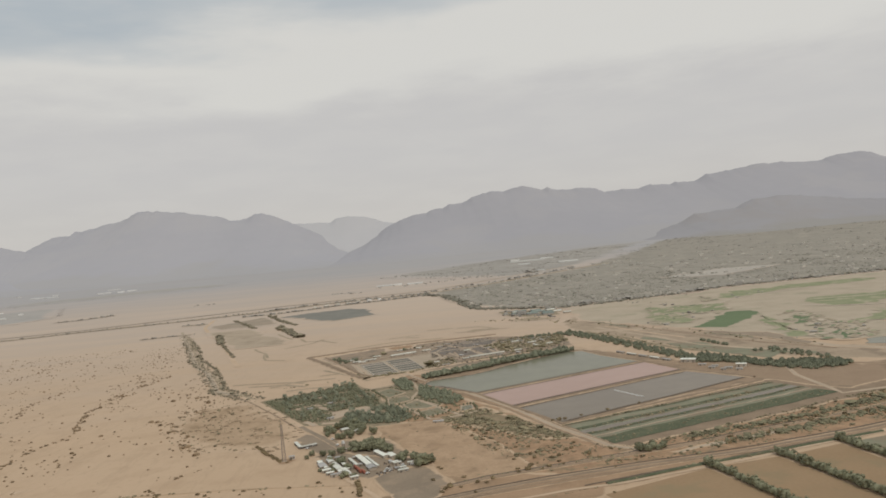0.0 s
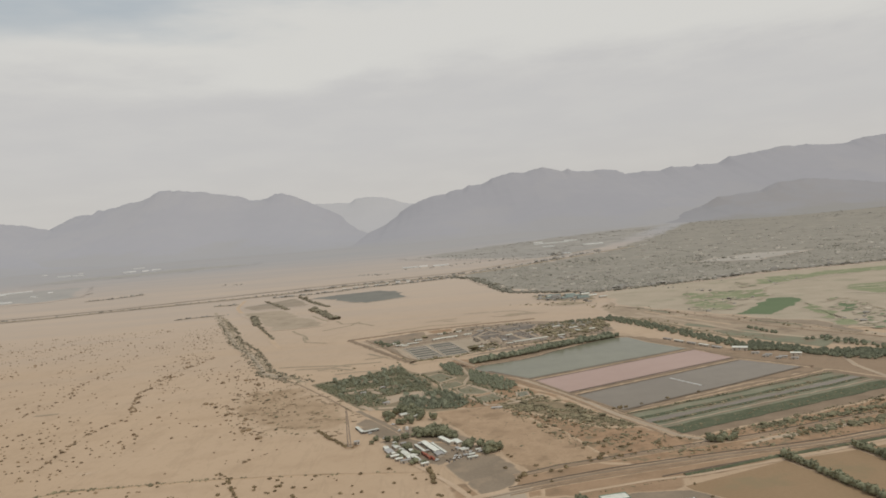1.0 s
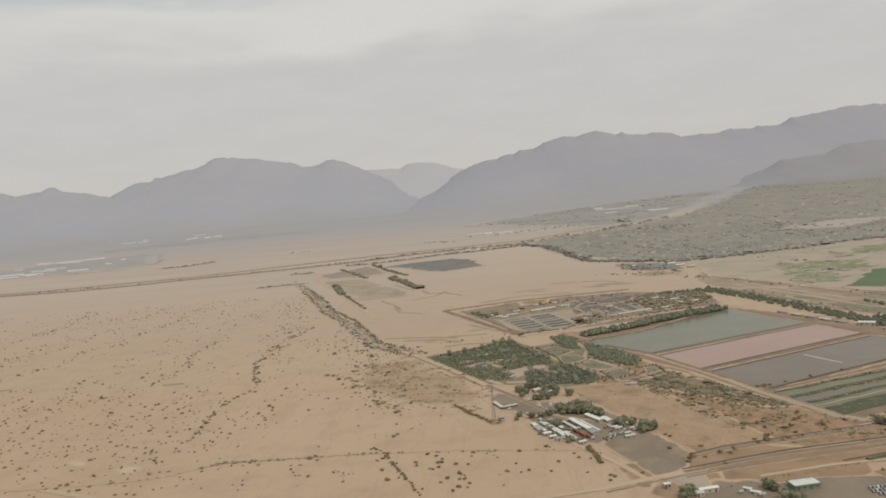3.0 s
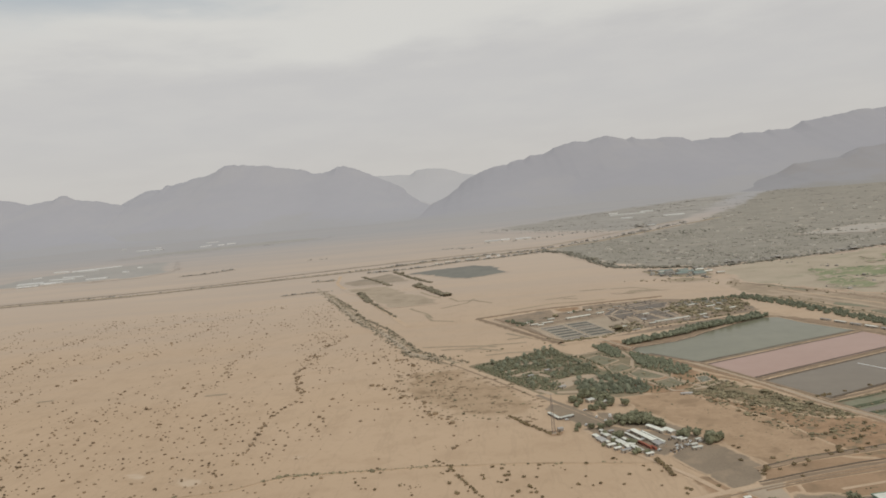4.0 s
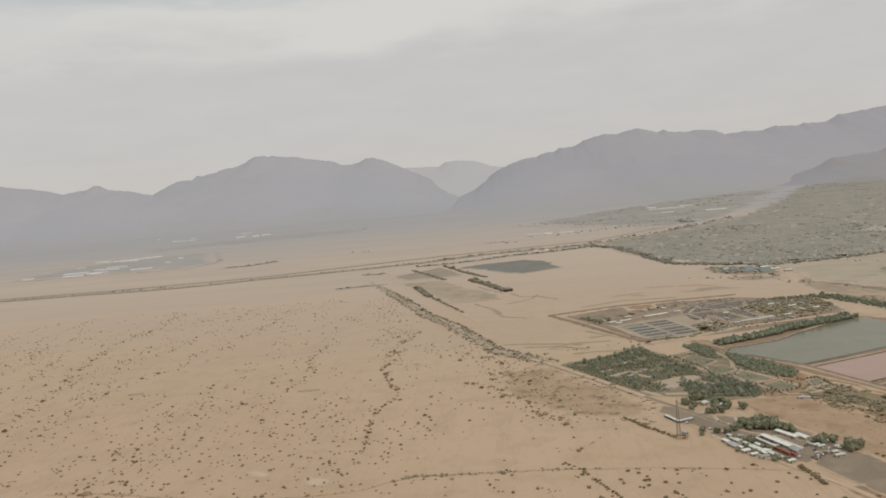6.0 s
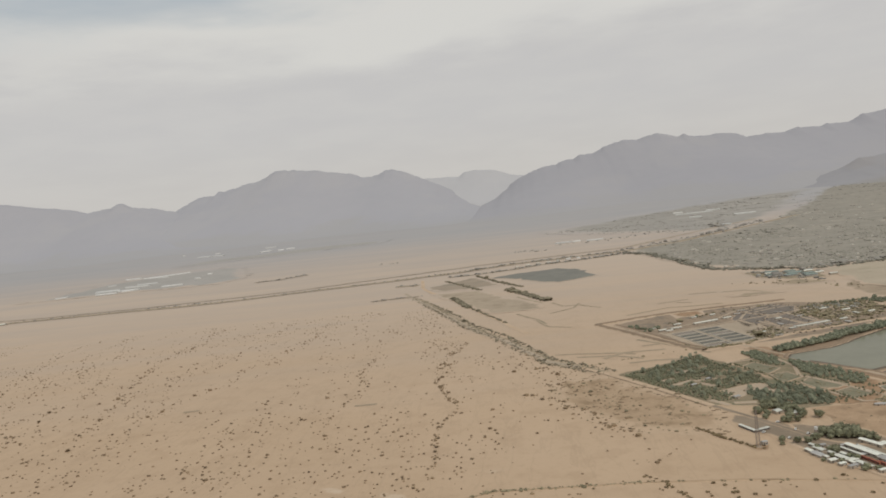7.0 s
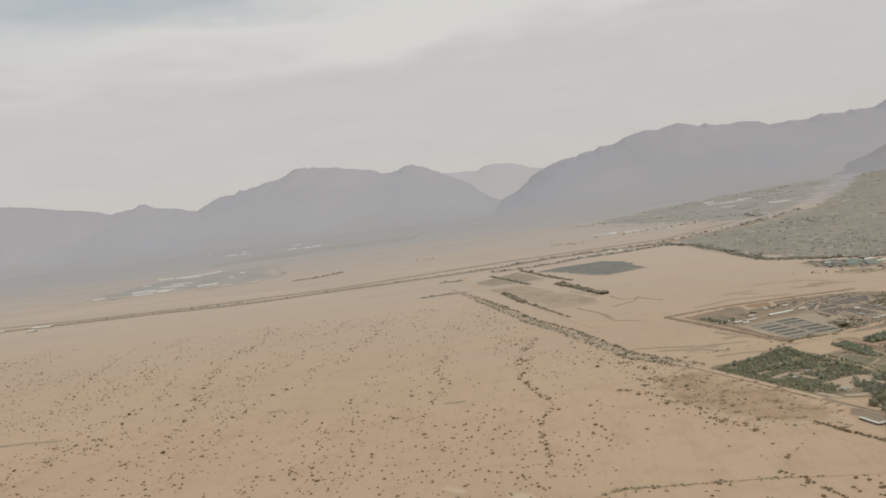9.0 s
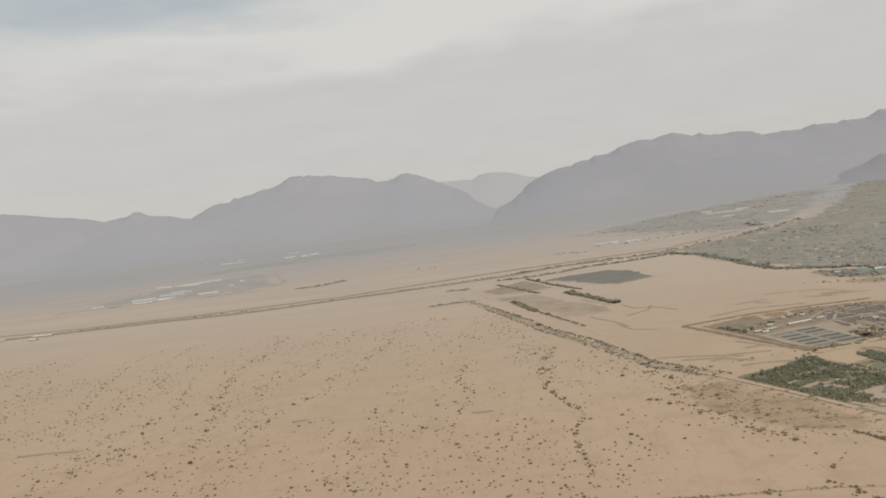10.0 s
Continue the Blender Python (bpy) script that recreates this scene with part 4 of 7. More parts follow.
# ground under the date grove, with pale clearings
patch("grove_floor", [(-150, 586), (-110, 606), (-74, 626), (-58, 592), (-44, 548), (-24, 506), (-19, 476), (-38, 468), (-56, 472), (-86, 486), (-98, 488), (-122, 530)], M["grove_floor"], 0.07, "dark leaf litter under the date grove", "ground", rough_edge=3.0, seed=44, feather=3)
for a, b in (((-113, 542), (-97, 552)), ((-96, 549), (-76, 550)), ((-81, 520), (-54, 528)), ((-104, 576), (-93, 580)), ((-118, 556), (-110, 560)), ((-84, 498), (-72, 508)), ((-97, 500), (-88, 486)), ((-60, 519), (-48, 506)), ((-94, 543), (-86, 532)), ((-84, 490), (-70, 488))):
    ribbon("clearing", [a, ((a[0] + b[0]) / 2 + 0.8, (a[1] + b[1]) / 2), b], 3.4, M["pale_dirt"], 0.2, None, "pale sandy clearing in the date grove", "ground", wander=1.5)
patch("clearing", [(-86, 520), (-72, 527), (-56, 531), (-50, 522), (-58, 513), (-74, 507), (-84, 500)], M["pale_dirt"], 0.17, "pale sandy clearing in the date grove", "ground", rough_edge=2.5, seed=63, feather=2)
patch("garden_ground", [(-62, 598), (-42, 604), (-24, 628), (-14, 590), (0, 582), (24, 496), (4, 474), (-20, 468), (-26, 506), (-46, 548)], M["garden_soil"], 0.06, "dull green overgrown ground between garden plots", "ground", rough_edge=3.0, seed=47, feather=5)
# garden plots by the grove
for corners, mat, label in (
        ([(-52.7, 580), (-41.5, 589), (-29, 566), (-41.5, 553)], "plot_soil", "dull green fenced garden plot"),
        ([(-41.8, 549), (-28.7, 554.6), (-23.2, 538), (-39.8, 527)], "plot_soil", "dull green sunken garden plot with a pale rim"),
        ([(-29.3, 524), (-18.7, 537), (-3.3, 512), (-12, 506), (-25, 510)], "plot_soil", "dull green garden plot with weeds"),
        ([(-17.5, 498), (-4.3, 505.5), (1.8, 488.4), (-11, 481.5)], "plot_soil", "dark garden plot with weeds"),
        ([(12, 502.5), (19.7, 505), (20.2, 492.5), (11.5, 487.3)], "pond_green", "small pale green pool with pale rim")):
    patch("garden_plot", corners, M[mat], 0.2, label, "plot", rough_edge=0.6)
    ribbon("garden_bund", corners + corners[:1], 1.7, M["pale_dirt"], 0.45, 0.9, "pale earth rim of a garden plot", "bank")
for line in ([(-25, 510), (-18, 492), (-9.6, 474), (0, 473.5), (11, 477), (29.5, 490)], [(-24.4, 607), (-18, 569), (-23.4, 543.6), (-8, 515), (0.7, 498), (5.4, 487.4), (11, 478)], [(-62, 593), (-41, 598), (-24.4, 607)]):
    ribbon("garden_path", line, 1.8, M["pale_dirt"], 0.26, None, "pale sandy path between garden plots", "path", wander=0.8)

# far fields on the sand
patch("far_crop", [(-288, 1323), (-240, 1356), (-187, 1366), (-159, 1379), (-118, 1333), (-98, 1226), (-166, 1182), (-216, 1240), (-252, 1300)], M["crop_far"], 0.35, "distant dark grey-green crop field", "field", rough_edge=7.0, seed=15, feather=7)
for corners in ([(-400, 1276), (-346, 1329), (-314, 1372), (-258, 1225), (-313, 1205), (-371, 1215)], [(-378, 1183), (-294, 1181), (-252, 1082), (-196, 990), (-197, 945), (-262, 935), (-318, 1060)]):
    patch("fallow_field", corners, M["fallow_dark"] if corners[0][1] > 1200 else M["fallow"], 0.3, "distant greyish fallow field on the sand", "field", rough_edge=8.0, seed=16, feather=14)

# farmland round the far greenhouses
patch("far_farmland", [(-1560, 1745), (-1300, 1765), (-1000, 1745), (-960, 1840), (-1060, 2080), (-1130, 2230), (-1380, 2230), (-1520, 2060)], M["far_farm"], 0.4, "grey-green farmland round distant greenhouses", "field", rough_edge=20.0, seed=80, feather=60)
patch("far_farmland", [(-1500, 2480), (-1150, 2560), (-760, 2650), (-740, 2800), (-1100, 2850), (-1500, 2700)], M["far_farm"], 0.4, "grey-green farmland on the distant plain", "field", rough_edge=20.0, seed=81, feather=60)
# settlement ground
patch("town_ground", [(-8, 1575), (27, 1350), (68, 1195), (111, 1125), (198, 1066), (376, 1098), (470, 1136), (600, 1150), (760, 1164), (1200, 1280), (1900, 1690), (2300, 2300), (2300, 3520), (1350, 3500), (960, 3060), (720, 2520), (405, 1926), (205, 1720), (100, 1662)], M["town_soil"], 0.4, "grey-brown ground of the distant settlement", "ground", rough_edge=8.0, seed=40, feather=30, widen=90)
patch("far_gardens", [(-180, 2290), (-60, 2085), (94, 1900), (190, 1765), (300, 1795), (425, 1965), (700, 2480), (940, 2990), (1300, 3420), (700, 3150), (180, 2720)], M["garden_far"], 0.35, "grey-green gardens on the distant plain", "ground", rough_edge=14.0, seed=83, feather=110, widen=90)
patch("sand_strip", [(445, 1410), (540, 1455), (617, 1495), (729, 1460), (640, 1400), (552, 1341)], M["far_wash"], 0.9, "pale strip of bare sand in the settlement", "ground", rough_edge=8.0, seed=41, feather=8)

# plots and yards of the fish farm, laid out in rows
FARM = [(-22, 790), (0, 832), (66, 832), (134, 786), (134, 728), (60, 682), (-6, 664), (-14, 700), (-4, 745)]
for corners, mat, label in (
        ([(-86, 724), (-28, 745), (0, 754), (14, 700), (-6, 666), (-62, 646)], "pale_grey", "pale silty ground round the fish tanks"),
        ([(8, 803), (50, 832), (68, 806), (58, 780), (30, 768)], "farm_dark", "dark drained fish ponds, lined in black"),
        ([(-10, 764), (6, 798), (28, 768), (14, 738), (-6, 722)], "farm_dark", "dark grey farm plot strewn with rubble"),
        ([(-16, 704), (14, 714), (18, 692), (-8, 670)], "plot_soil", "dull olive-brown farm plot"),
        ([(16, 753), (32, 759), (43, 714), (22, 706)], "farm_dark", "dark grey farm plot strewn with rubble"),
        ([(34, 762), (54, 772), (62, 728), (46, 716)], "farm_dark", "dark grey farm plot strewn with rubble"),
        ([(66, 796), (92, 812), (96, 782), (72, 768)], "crop_far", "dull green farm plot"),
        ([(98, 810), (128, 800), (126, 768), (100, 780)], "crop_far", "dull green weedy farm plot"),
        ([(64, 758), (92, 770), (98, 738), (72, 722)], "garden_soil", "brown weedy farm plot"),
        ([(100, 768), (128, 758), (124, 736), (104, 738)], "garden_soil", "brown weedy farm plot")):
    patch("farm_plot", corners, M[mat], 0.16, label, "plot", rough_edge=1.6, seed=len(label) + int(corners[0][0]), feather=2)
for line in ([(-90, 726), (-28, 748), (14, 764), (60, 780), (96, 800)], [(-4, 760), (8, 700), (18, 676)], [(32, 762), (45, 710)], [(62, 790), (74, 720)], [(14, 790), (36, 765)], [(96, 806), (102, 738)], [(-88, 730), (-66, 650)], [(-8, 700), (24, 714), (60, 722), (130, 742)], [(-62, 660), (-40, 664), (-10, 680)], [(-100, 740), (-60, 756), (-24, 768)], [(-2, 762), (16, 800), (60, 824)], [(46, 776), (58, 724)], [(-2, 690), (40, 706), (66, 712)], [(10, 746), (26, 700)], [(4, 806), (30, 822), (56, 832)], [(22, 792), (44, 806), (64, 812)], [(70, 800), (84, 760), (92, 730)], [(110, 800), (116, 742)], [(-20, 776), (4, 806)], [(66, 770), (126, 780)]):
    ribbon("farm_path", line, 2.0, M["pale_grey"], 0.24, None, "pale path between the farm plots", "path", wander=1.0)

# golf links
patch("links_sand", [(196, 1068), (376, 1098), (470, 1136), (600, 1150), (760, 1164), (980, 1220), (900, 860), (620, 720), (455, 690), (400, 600), (345, 615), (318, 645), (262, 760), (240, 800), (180, 900)], M["links_sand"], 0.3, "pale sandy ground of a desert golf course", "ground", rough_edge=10.0, seed=17, feather=12)
for k, (corners, mat, label) in enumerate([
        ([(270, 759), (315, 810), (355, 858), (382, 848), (378, 822), (330, 768), (304, 738)], "turf", "bright green watered playing field"),
        ([(414, 1042), (458, 1072), (496, 1078), (544, 1094), (640, 1096), (690, 1085), (655, 1050), (518, 1040), (466, 1014), (416, 988), (408, 1012)], "rough_turf", "patchy dry green fairway"),
        ([(450, 850), (471, 908), (508, 914), (546, 916), (600, 915), (680, 930), (640, 850), (535, 838), (496, 814), (472, 826)], "rough_turf", "patchy green fairway on the sand"),
        ([(363, 798), (369, 780), (355, 722), (345, 670), (354, 647), (337, 627), (326, 655), (338, 711), (341, 748)], "rough_turf", "patchy olive fairway on the sand"),
        ([(391, 773), (415, 801), (414, 776), (377, 719), (364, 719)], "turf", "small green fairway on the sand"),
        ([(360, 642), (382, 668), (397, 665), (380, 635), (359, 612), (347, 613)], "turf", "small green on the sand"),
        ([(285, 966), (386, 950), (370, 880), (330, 870), (303, 886), (272, 900)], "rough_turf", "patchy green rough on the sand"),
        ([(267, 884), (303, 880), (310, 844), (286, 796), (256, 804), (248, 826)], "rough_turf", "patchy green rough on the sand"),
        ([(420, 700), (470, 760), (520, 760), (480, 690)], "rough_turf", "patchy green rough beside the lake")]):
    patch("fairway", corners, M[mat], 0.45 + 0.02 * k, label, "golf course", rough_edge=14.0 if mat == "rough_turf" else 7.0, seed=20 + k, feather=5.0 if mat == "rough_turf" else 3.0)
links = random.Random(12)
SPOTTED = [[(293, 985), (320, 1001), (350, 955), (373, 918), (400, 912), (347, 856), (319, 838), (280, 792), (257, 792), (250, 826)], [(372, 700), (362, 745), (385, 800), (420, 830), (436, 800), (412, 735), (420, 690), (396, 640), (372, 610), (345, 600), (340, 640), (360, 680)], [(395, 1050), (412, 1032), (384, 966), (366, 980)]]
count = 0
while count < 130:
    x, y = links.uniform(240, 700), links.uniform(610, 1080)
    if not any(inside((x, y), p) for p in SPOTTED) or inside((x, y), [(275, 766), (300, 800), (355, 860), (385, 852), (352, 790), (305, 748)]) or inside((x, y), [(399, 895), (514, 1050), (620, 993), (573, 921), (478, 920)]):
        continue
    r, turn = links.uniform(1.6, 5.5), links.uniform(0.2, 1.2)
    ring = []
    for k in range(9):
        a = k * math.pi * 2 / 9
        s = r * links.uniform(0.6, 1.3)
        ring.append((x + s * math.cos(a) * math.cos(turn) * 2.0 - s * math.sin(a) * math.sin(turn), y + s * math.cos(a) * math.sin(turn) * 2.0 + s * math.sin(a) * math.cos(turn)))
    kind = links.choice(("rough_turf", "rough_turf", "rough_turf", "turf", "turf", "links_brown", "links_pale", "links_pale"))
    patch("links_patch", ring, M[kind], 0.62 + 0.002 * count, {"turf": "small watered green on the sand", "rough_turf": "patchy olive grass on the sand", "links_brown": "brown bare patch on the golf links", "links_pale": "pale sandy bunker on the golf links"}[kind], "golf course", rough_edge=3.0, seed=50 + count, feather=4.0)
    count += 1
for line, mat, label in (([(406, 735), (404, 706), (408, 687), (396, 651), (390, 626)], "links_brown", "brown hedge bank on the golf links"), ([(475, 900), (497, 896), (541, 889), (600, 880)], "links_pale", "pale sandy path along a fairway"), ([(446, 856), (467, 822), (493, 811), (530, 800)], "links_pale", "pale sandy path along a fairway"), ([(380, 948), (420, 985), (480, 1012), (560, 1035)], "links_pale", "pale sandy path along a fairway")):
    ribbon("links_path", line, 3.4, M[mat], 0.6, None, label, "path", wander=2.0)
for k, ring in enumerate(([(96, 980), (140, 990), (168, 950), (120, 950)], [(20, 905), (66, 918), (90, 900), (48, 890)])):
    patch("worked_ground", ring, M["wash_bed"], 0.3, "disturbed brown ground beside the far sheds", "ground", rough_edge=8.0, seed=120 + k, feather=8)
patch("net_yard", [(94, 1093), (140, 1078), (185, 1047), (172, 985), (130, 1000), (101, 1030)], M["garden_soil"], 0.32, "dull green yard round distant shade houses", "ground", rough_edge=5.0, seed=35, feather=6)
patch("lake", [(352, 590), (372, 608), (420, 612), (470, 590), (430, 560), (375, 570)], M["pond_green"], 0.3, "small grey-blue artificial lake", "lake", rough_edge=5.0, seed=30)
patch("spoil_strip", [(262, 761), (296, 707), (321, 688), (327, 617), (316, 606), (304, 663), (276, 713)], M["dark_dirt"], 0.35, "dark grey strip of waste ground", "ground", rough_edge=3.0, seed=31, feather=3)
patch("weed_flat", [(218, 679), (246, 667), (266, 605), (284, 586), (263, 568), (242, 605), (220, 652)], M["crop_pale"], 0.2, "dull grey-green weeds behind the tree belt", "ground", rough_edge=3.0, seed=33, feather=4)


# ---------------------------------------------------------------- plants
def crown_mesh(rng, width, tall, low, lobes, leaves, leaf_size):
    """Clumps of leaves round a rough inner body: many small tilted blades with gaps and an uneven outline."""
    verts, faces = [], []
    centres = []
    for _ in range(lobes):
        a, r = rng.uniform(0, 2 * math.pi), width * 0.5 * math.sqrt(rng.uniform(0.0, 0.82))
        centres.append(Vector((r * math.cos(a), r * math.sin(a), low + (tall - low) * rng.uniform(0.2, 0.85))))
    mid, half = low + (tall - low) * 0.46, (tall - low) * 0.40
    for j, s in enumerate((0.55, 0.95, 0.9, 0.55)):
        z = mid + half * (-0.9, -0.3, 0.35, 0.85)[j]
        for i in range(8):
            f = s * width * 0.43 * rng.uniform(0.82, 1.12)
            verts.append(Vector((f * math.cos(i * math.pi / 4), f * math.sin(i * math.pi / 4), z)))
    verts.append(Vector((0, 0, mid + half)))
    for j in range(3):
        for i in range(8):
            faces.append((j * 8 + i, j * 8 + (i + 1) % 8, j * 8 + 8 + (i + 1) % 8, j * 8 + 8 + i))
    faces += [(24 + i, 24 + (i + 1) % 8, 32) for i in range(8)]
    for c in centres:
        r = width * rng.uniform(0.09, 0.16)
        rz = min(r * rng.uniform(0.75, 1.0), (tall - low) * 0.45)
        k = len(verts)
        ring = [Vector((math.cos(i * math.pi / 3), math.sin(i * math.pi / 3), 0)) for i in range(6)]
        for z, s in ((-0.75, 0.55), (0.1, 0.85), (0.6, 0.6)):
            for d in ring:
                verts.append(c + Vector((d.x * s * r * rng.uniform(0.8, 1.15), d.y * s * r * rng.uniform(0.8, 1.15), z * rz * 0.95)))
        verts.append(c + Vector((0, 0, rz * 0.95)))
        for j in range(2):
            for i in range(6):
                faces.append((k + j * 6 + i, k + j * 6 + (i + 1) % 6, k + j * 6 + 6 + (i + 1) % 6, k + j * 6 + 6 + i))
        for i in range(6):
            faces.append((k + 12 + i, k + 12 + (i + 1) % 6, k + 18))
        for _ in range(leaves):
            d = Vector((rng.gauss(0, 1), rng.gauss(0, 1), rng.gauss(0.15, 0.9))).normalized()
            p = c + Vector((d.x * r, d.y * r, d.z * rz)) * rng.uniform(0.9, 1.45)
            t = Vector((rng.gauss(0, 1), rng.gauss(0, 1), rng.gauss(0, 1))).normalized()
            u = d.cross(t).normalized()
            w = (u.cross(d) + d * rng.uniform(-0.45, 0.45)).normalized() * leaf_size * rng.uniform(0.6, 1.1)
            u *= leaf_size * rng.uniform(0.7, 1.3)
            k = len(verts)
            verts += [p - u, p - w * 0.6, p + u, p + w]
            faces.append((k, k + 1, k + 2, k + 3))
    return verts, faces


def feather_mesh(rng, width, tall, blades, size):
    """A loose crown of a tree in a dense stand: a dark inner body under many small upright blades of leaf, with an uneven outline."""
    verts, faces = [], []
    lumps = [(rng.uniform(0, 6.28), rng.uniform(0.8, 1.2)) for _ in range(5)]

    def reach(a):
        return 0.5 * width * (0.9 + 0.12 * math.sin(3 * a + lumps[0][0]) + 0.1 * math.sin(5 * a + lumps[1][0]))
    for z, r in ((0.02, 0.55), (0.3, 0.88), (0.62, 0.8), (0.86, 0.45)):
        for i in range(8):
            a = i * math.pi / 4
            f = r * reach(a) * rng.uniform(0.88, 1.08)
            verts.append(Vector((f * math.cos(a), f * math.sin(a), z * tall)))
    verts.append(Vector((0, 0, tall * 0.93)))
    for j in range(3):
        for i in range(8):
            faces.append((j * 8 + i, j * 8 + (i + 1) % 8, j * 8 + 8 + (i + 1) % 8, j * 8 + 8 + i))
    faces += [(24 + i, 24 + (i + 1) % 8, 32) for i in range(8)]
    for _ in range(blades):
        a, e = rng.uniform(0, 6.28), rng.uniform(0.05, 1.0) ** 0.7 * 1.5
        f = reach(a) * rng.uniform(0.86, 1.12)
        p = Vector((f * math.cos(e) * math.cos(a), f * math.cos(e) * math.sin(a), tall * (0.22 + 0.74 * math.sin(e)) * rng.uniform(0.9, 1.08)))
        u = Vector((rng.gauss(0, 1), rng.gauss(0, 1), rng.gauss(0, 0.5))).normalized() * size * rng.uniform(0.6, 1.3)
        w = Vector((rng.gauss(0, 0.6) + math.cos(a) * 0.5, rng.gauss(0, 0.6) + math.sin(a) * 0.5, rng.uniform(0.2, 1.0))).normalized() * size * rng.uniform(0.6, 1.2)
        k = len(verts)
        verts += [p - u * 0.6, p - w * 0.5, p + u * 0.6, p + w]
        faces.append((k, k + 1, k + 2, k + 3))
    return verts, faces


def trunk_mesh(rng, base, tall, limbs=3):
    verts, faces = [], []

    def limb(a, b, ra, rb):
        a, b = Vector(a), Vector(b)
        q = (b - a).to_track_quat("Z", "Y")
        k = len(verts)
        for p, r in ((a, ra), (b, rb)):
            for i in range(6):
                verts.append(p + q @ Vector((r * math.cos(i * math.pi / 3), r * math.sin(i * math.pi / 3), 0)))
        for i in range(6):
            faces.append((k + i, k + (i + 1) % 6, k + 6 + (i + 1) % 6, k + 6 + i))
        faces.append(tuple(k + 6 + i for i in range(6)))

    top = Vector((rng.uniform(-0.2, 0.2), rng.uniform(-0.2, 0.2), tall * 0.5))
    limb((0, 0, -0.1), top, base, base * 0.6)
    for i in range(limbs):
        a = 2 * math.pi * i / limbs + rng.uniform(-0.4, 0.4)
        limb(top, top + Vector((math.cos(a), math.sin(a), 1.3)) * tall * 0.22, base * 0.5, base * 0.2)
    return verts, faces


def make_tree(seed, width, tall, low, lobes, leaves, leaf_size, mat, label, category="tree", group="", name="tree"):
    rng = random.Random(seed)
    tree = holder(name, pose(0, 0, 0), label, category, group)
    mesh_object("trunk", *trunk_mesh(rng, width * 0.045 + 0.05, tall), M["bark"], tree)
    mesh_object("crown", *crown_mesh(rng, width, tall, low, lobes, leaves, leaf_size), M[mat], tree)
    return tree


def make_palm(seed, tall, spread, label, group):
    rng = random.Random(seed)
    palm = holder("palm_tree", pose(0, 0, 0), label, "palm tree", group)
    verts, faces = [], []
    for j in range(5):
        z, r = tall * j / 4, 0.24 - 0.02 * j
        for i in range(6):
            verts.append((r * math.cos(i * math.pi / 3) + 0.03 * j * j * 0.3, r * math.sin(i * math.pi / 3), z - 0.1))
    for j in range(4):
        for i in range(6):
            faces.append((j * 6 + i, j * 6 + (i + 1) % 6, j * 6 + 6 + (i + 1) % 6, j * 6 + 6 + i))
    mesh_object("trunk", verts, faces, M["bark"], palm)
    verts, faces = [], []
    for i in range(26):
        a, lift = 2.4 * i + rng.uniform(-0.2, 0.2), rng.uniform(-0.2, 1.0)
        d, side = Vector((math.cos(a), math.sin(a), 0)), Vector((-math.sin(a), math.cos(a), 0))
        k = len(verts)
        for s in range(5):
            u = s / 4
            p = Vector((0.14, 0, tall)) + d * spread * u * (1 - 0.15 * lift) + Vector((0, 0, spread * (lift * 0.9 * u - 1.05 * u * u)))
            w = 0.34 * math.sin(math.pi * (0.12 + 0.83 * u)) * spread * 0.42
            verts += [p - side * w + Vector((0, 0, -w * 0.4)), p + Vector((0, 0, 0.05)), p + side * w + Vector((0, 0, -w * 0.4))]
        for s in range(4):
            for c in range(2):
                o = k + s * 3 + c
                faces.append((o, o + 1, o + 4, o + 3))
    mesh_object("crown", verts, faces, M["leaf_deep"], palm)
    return palm


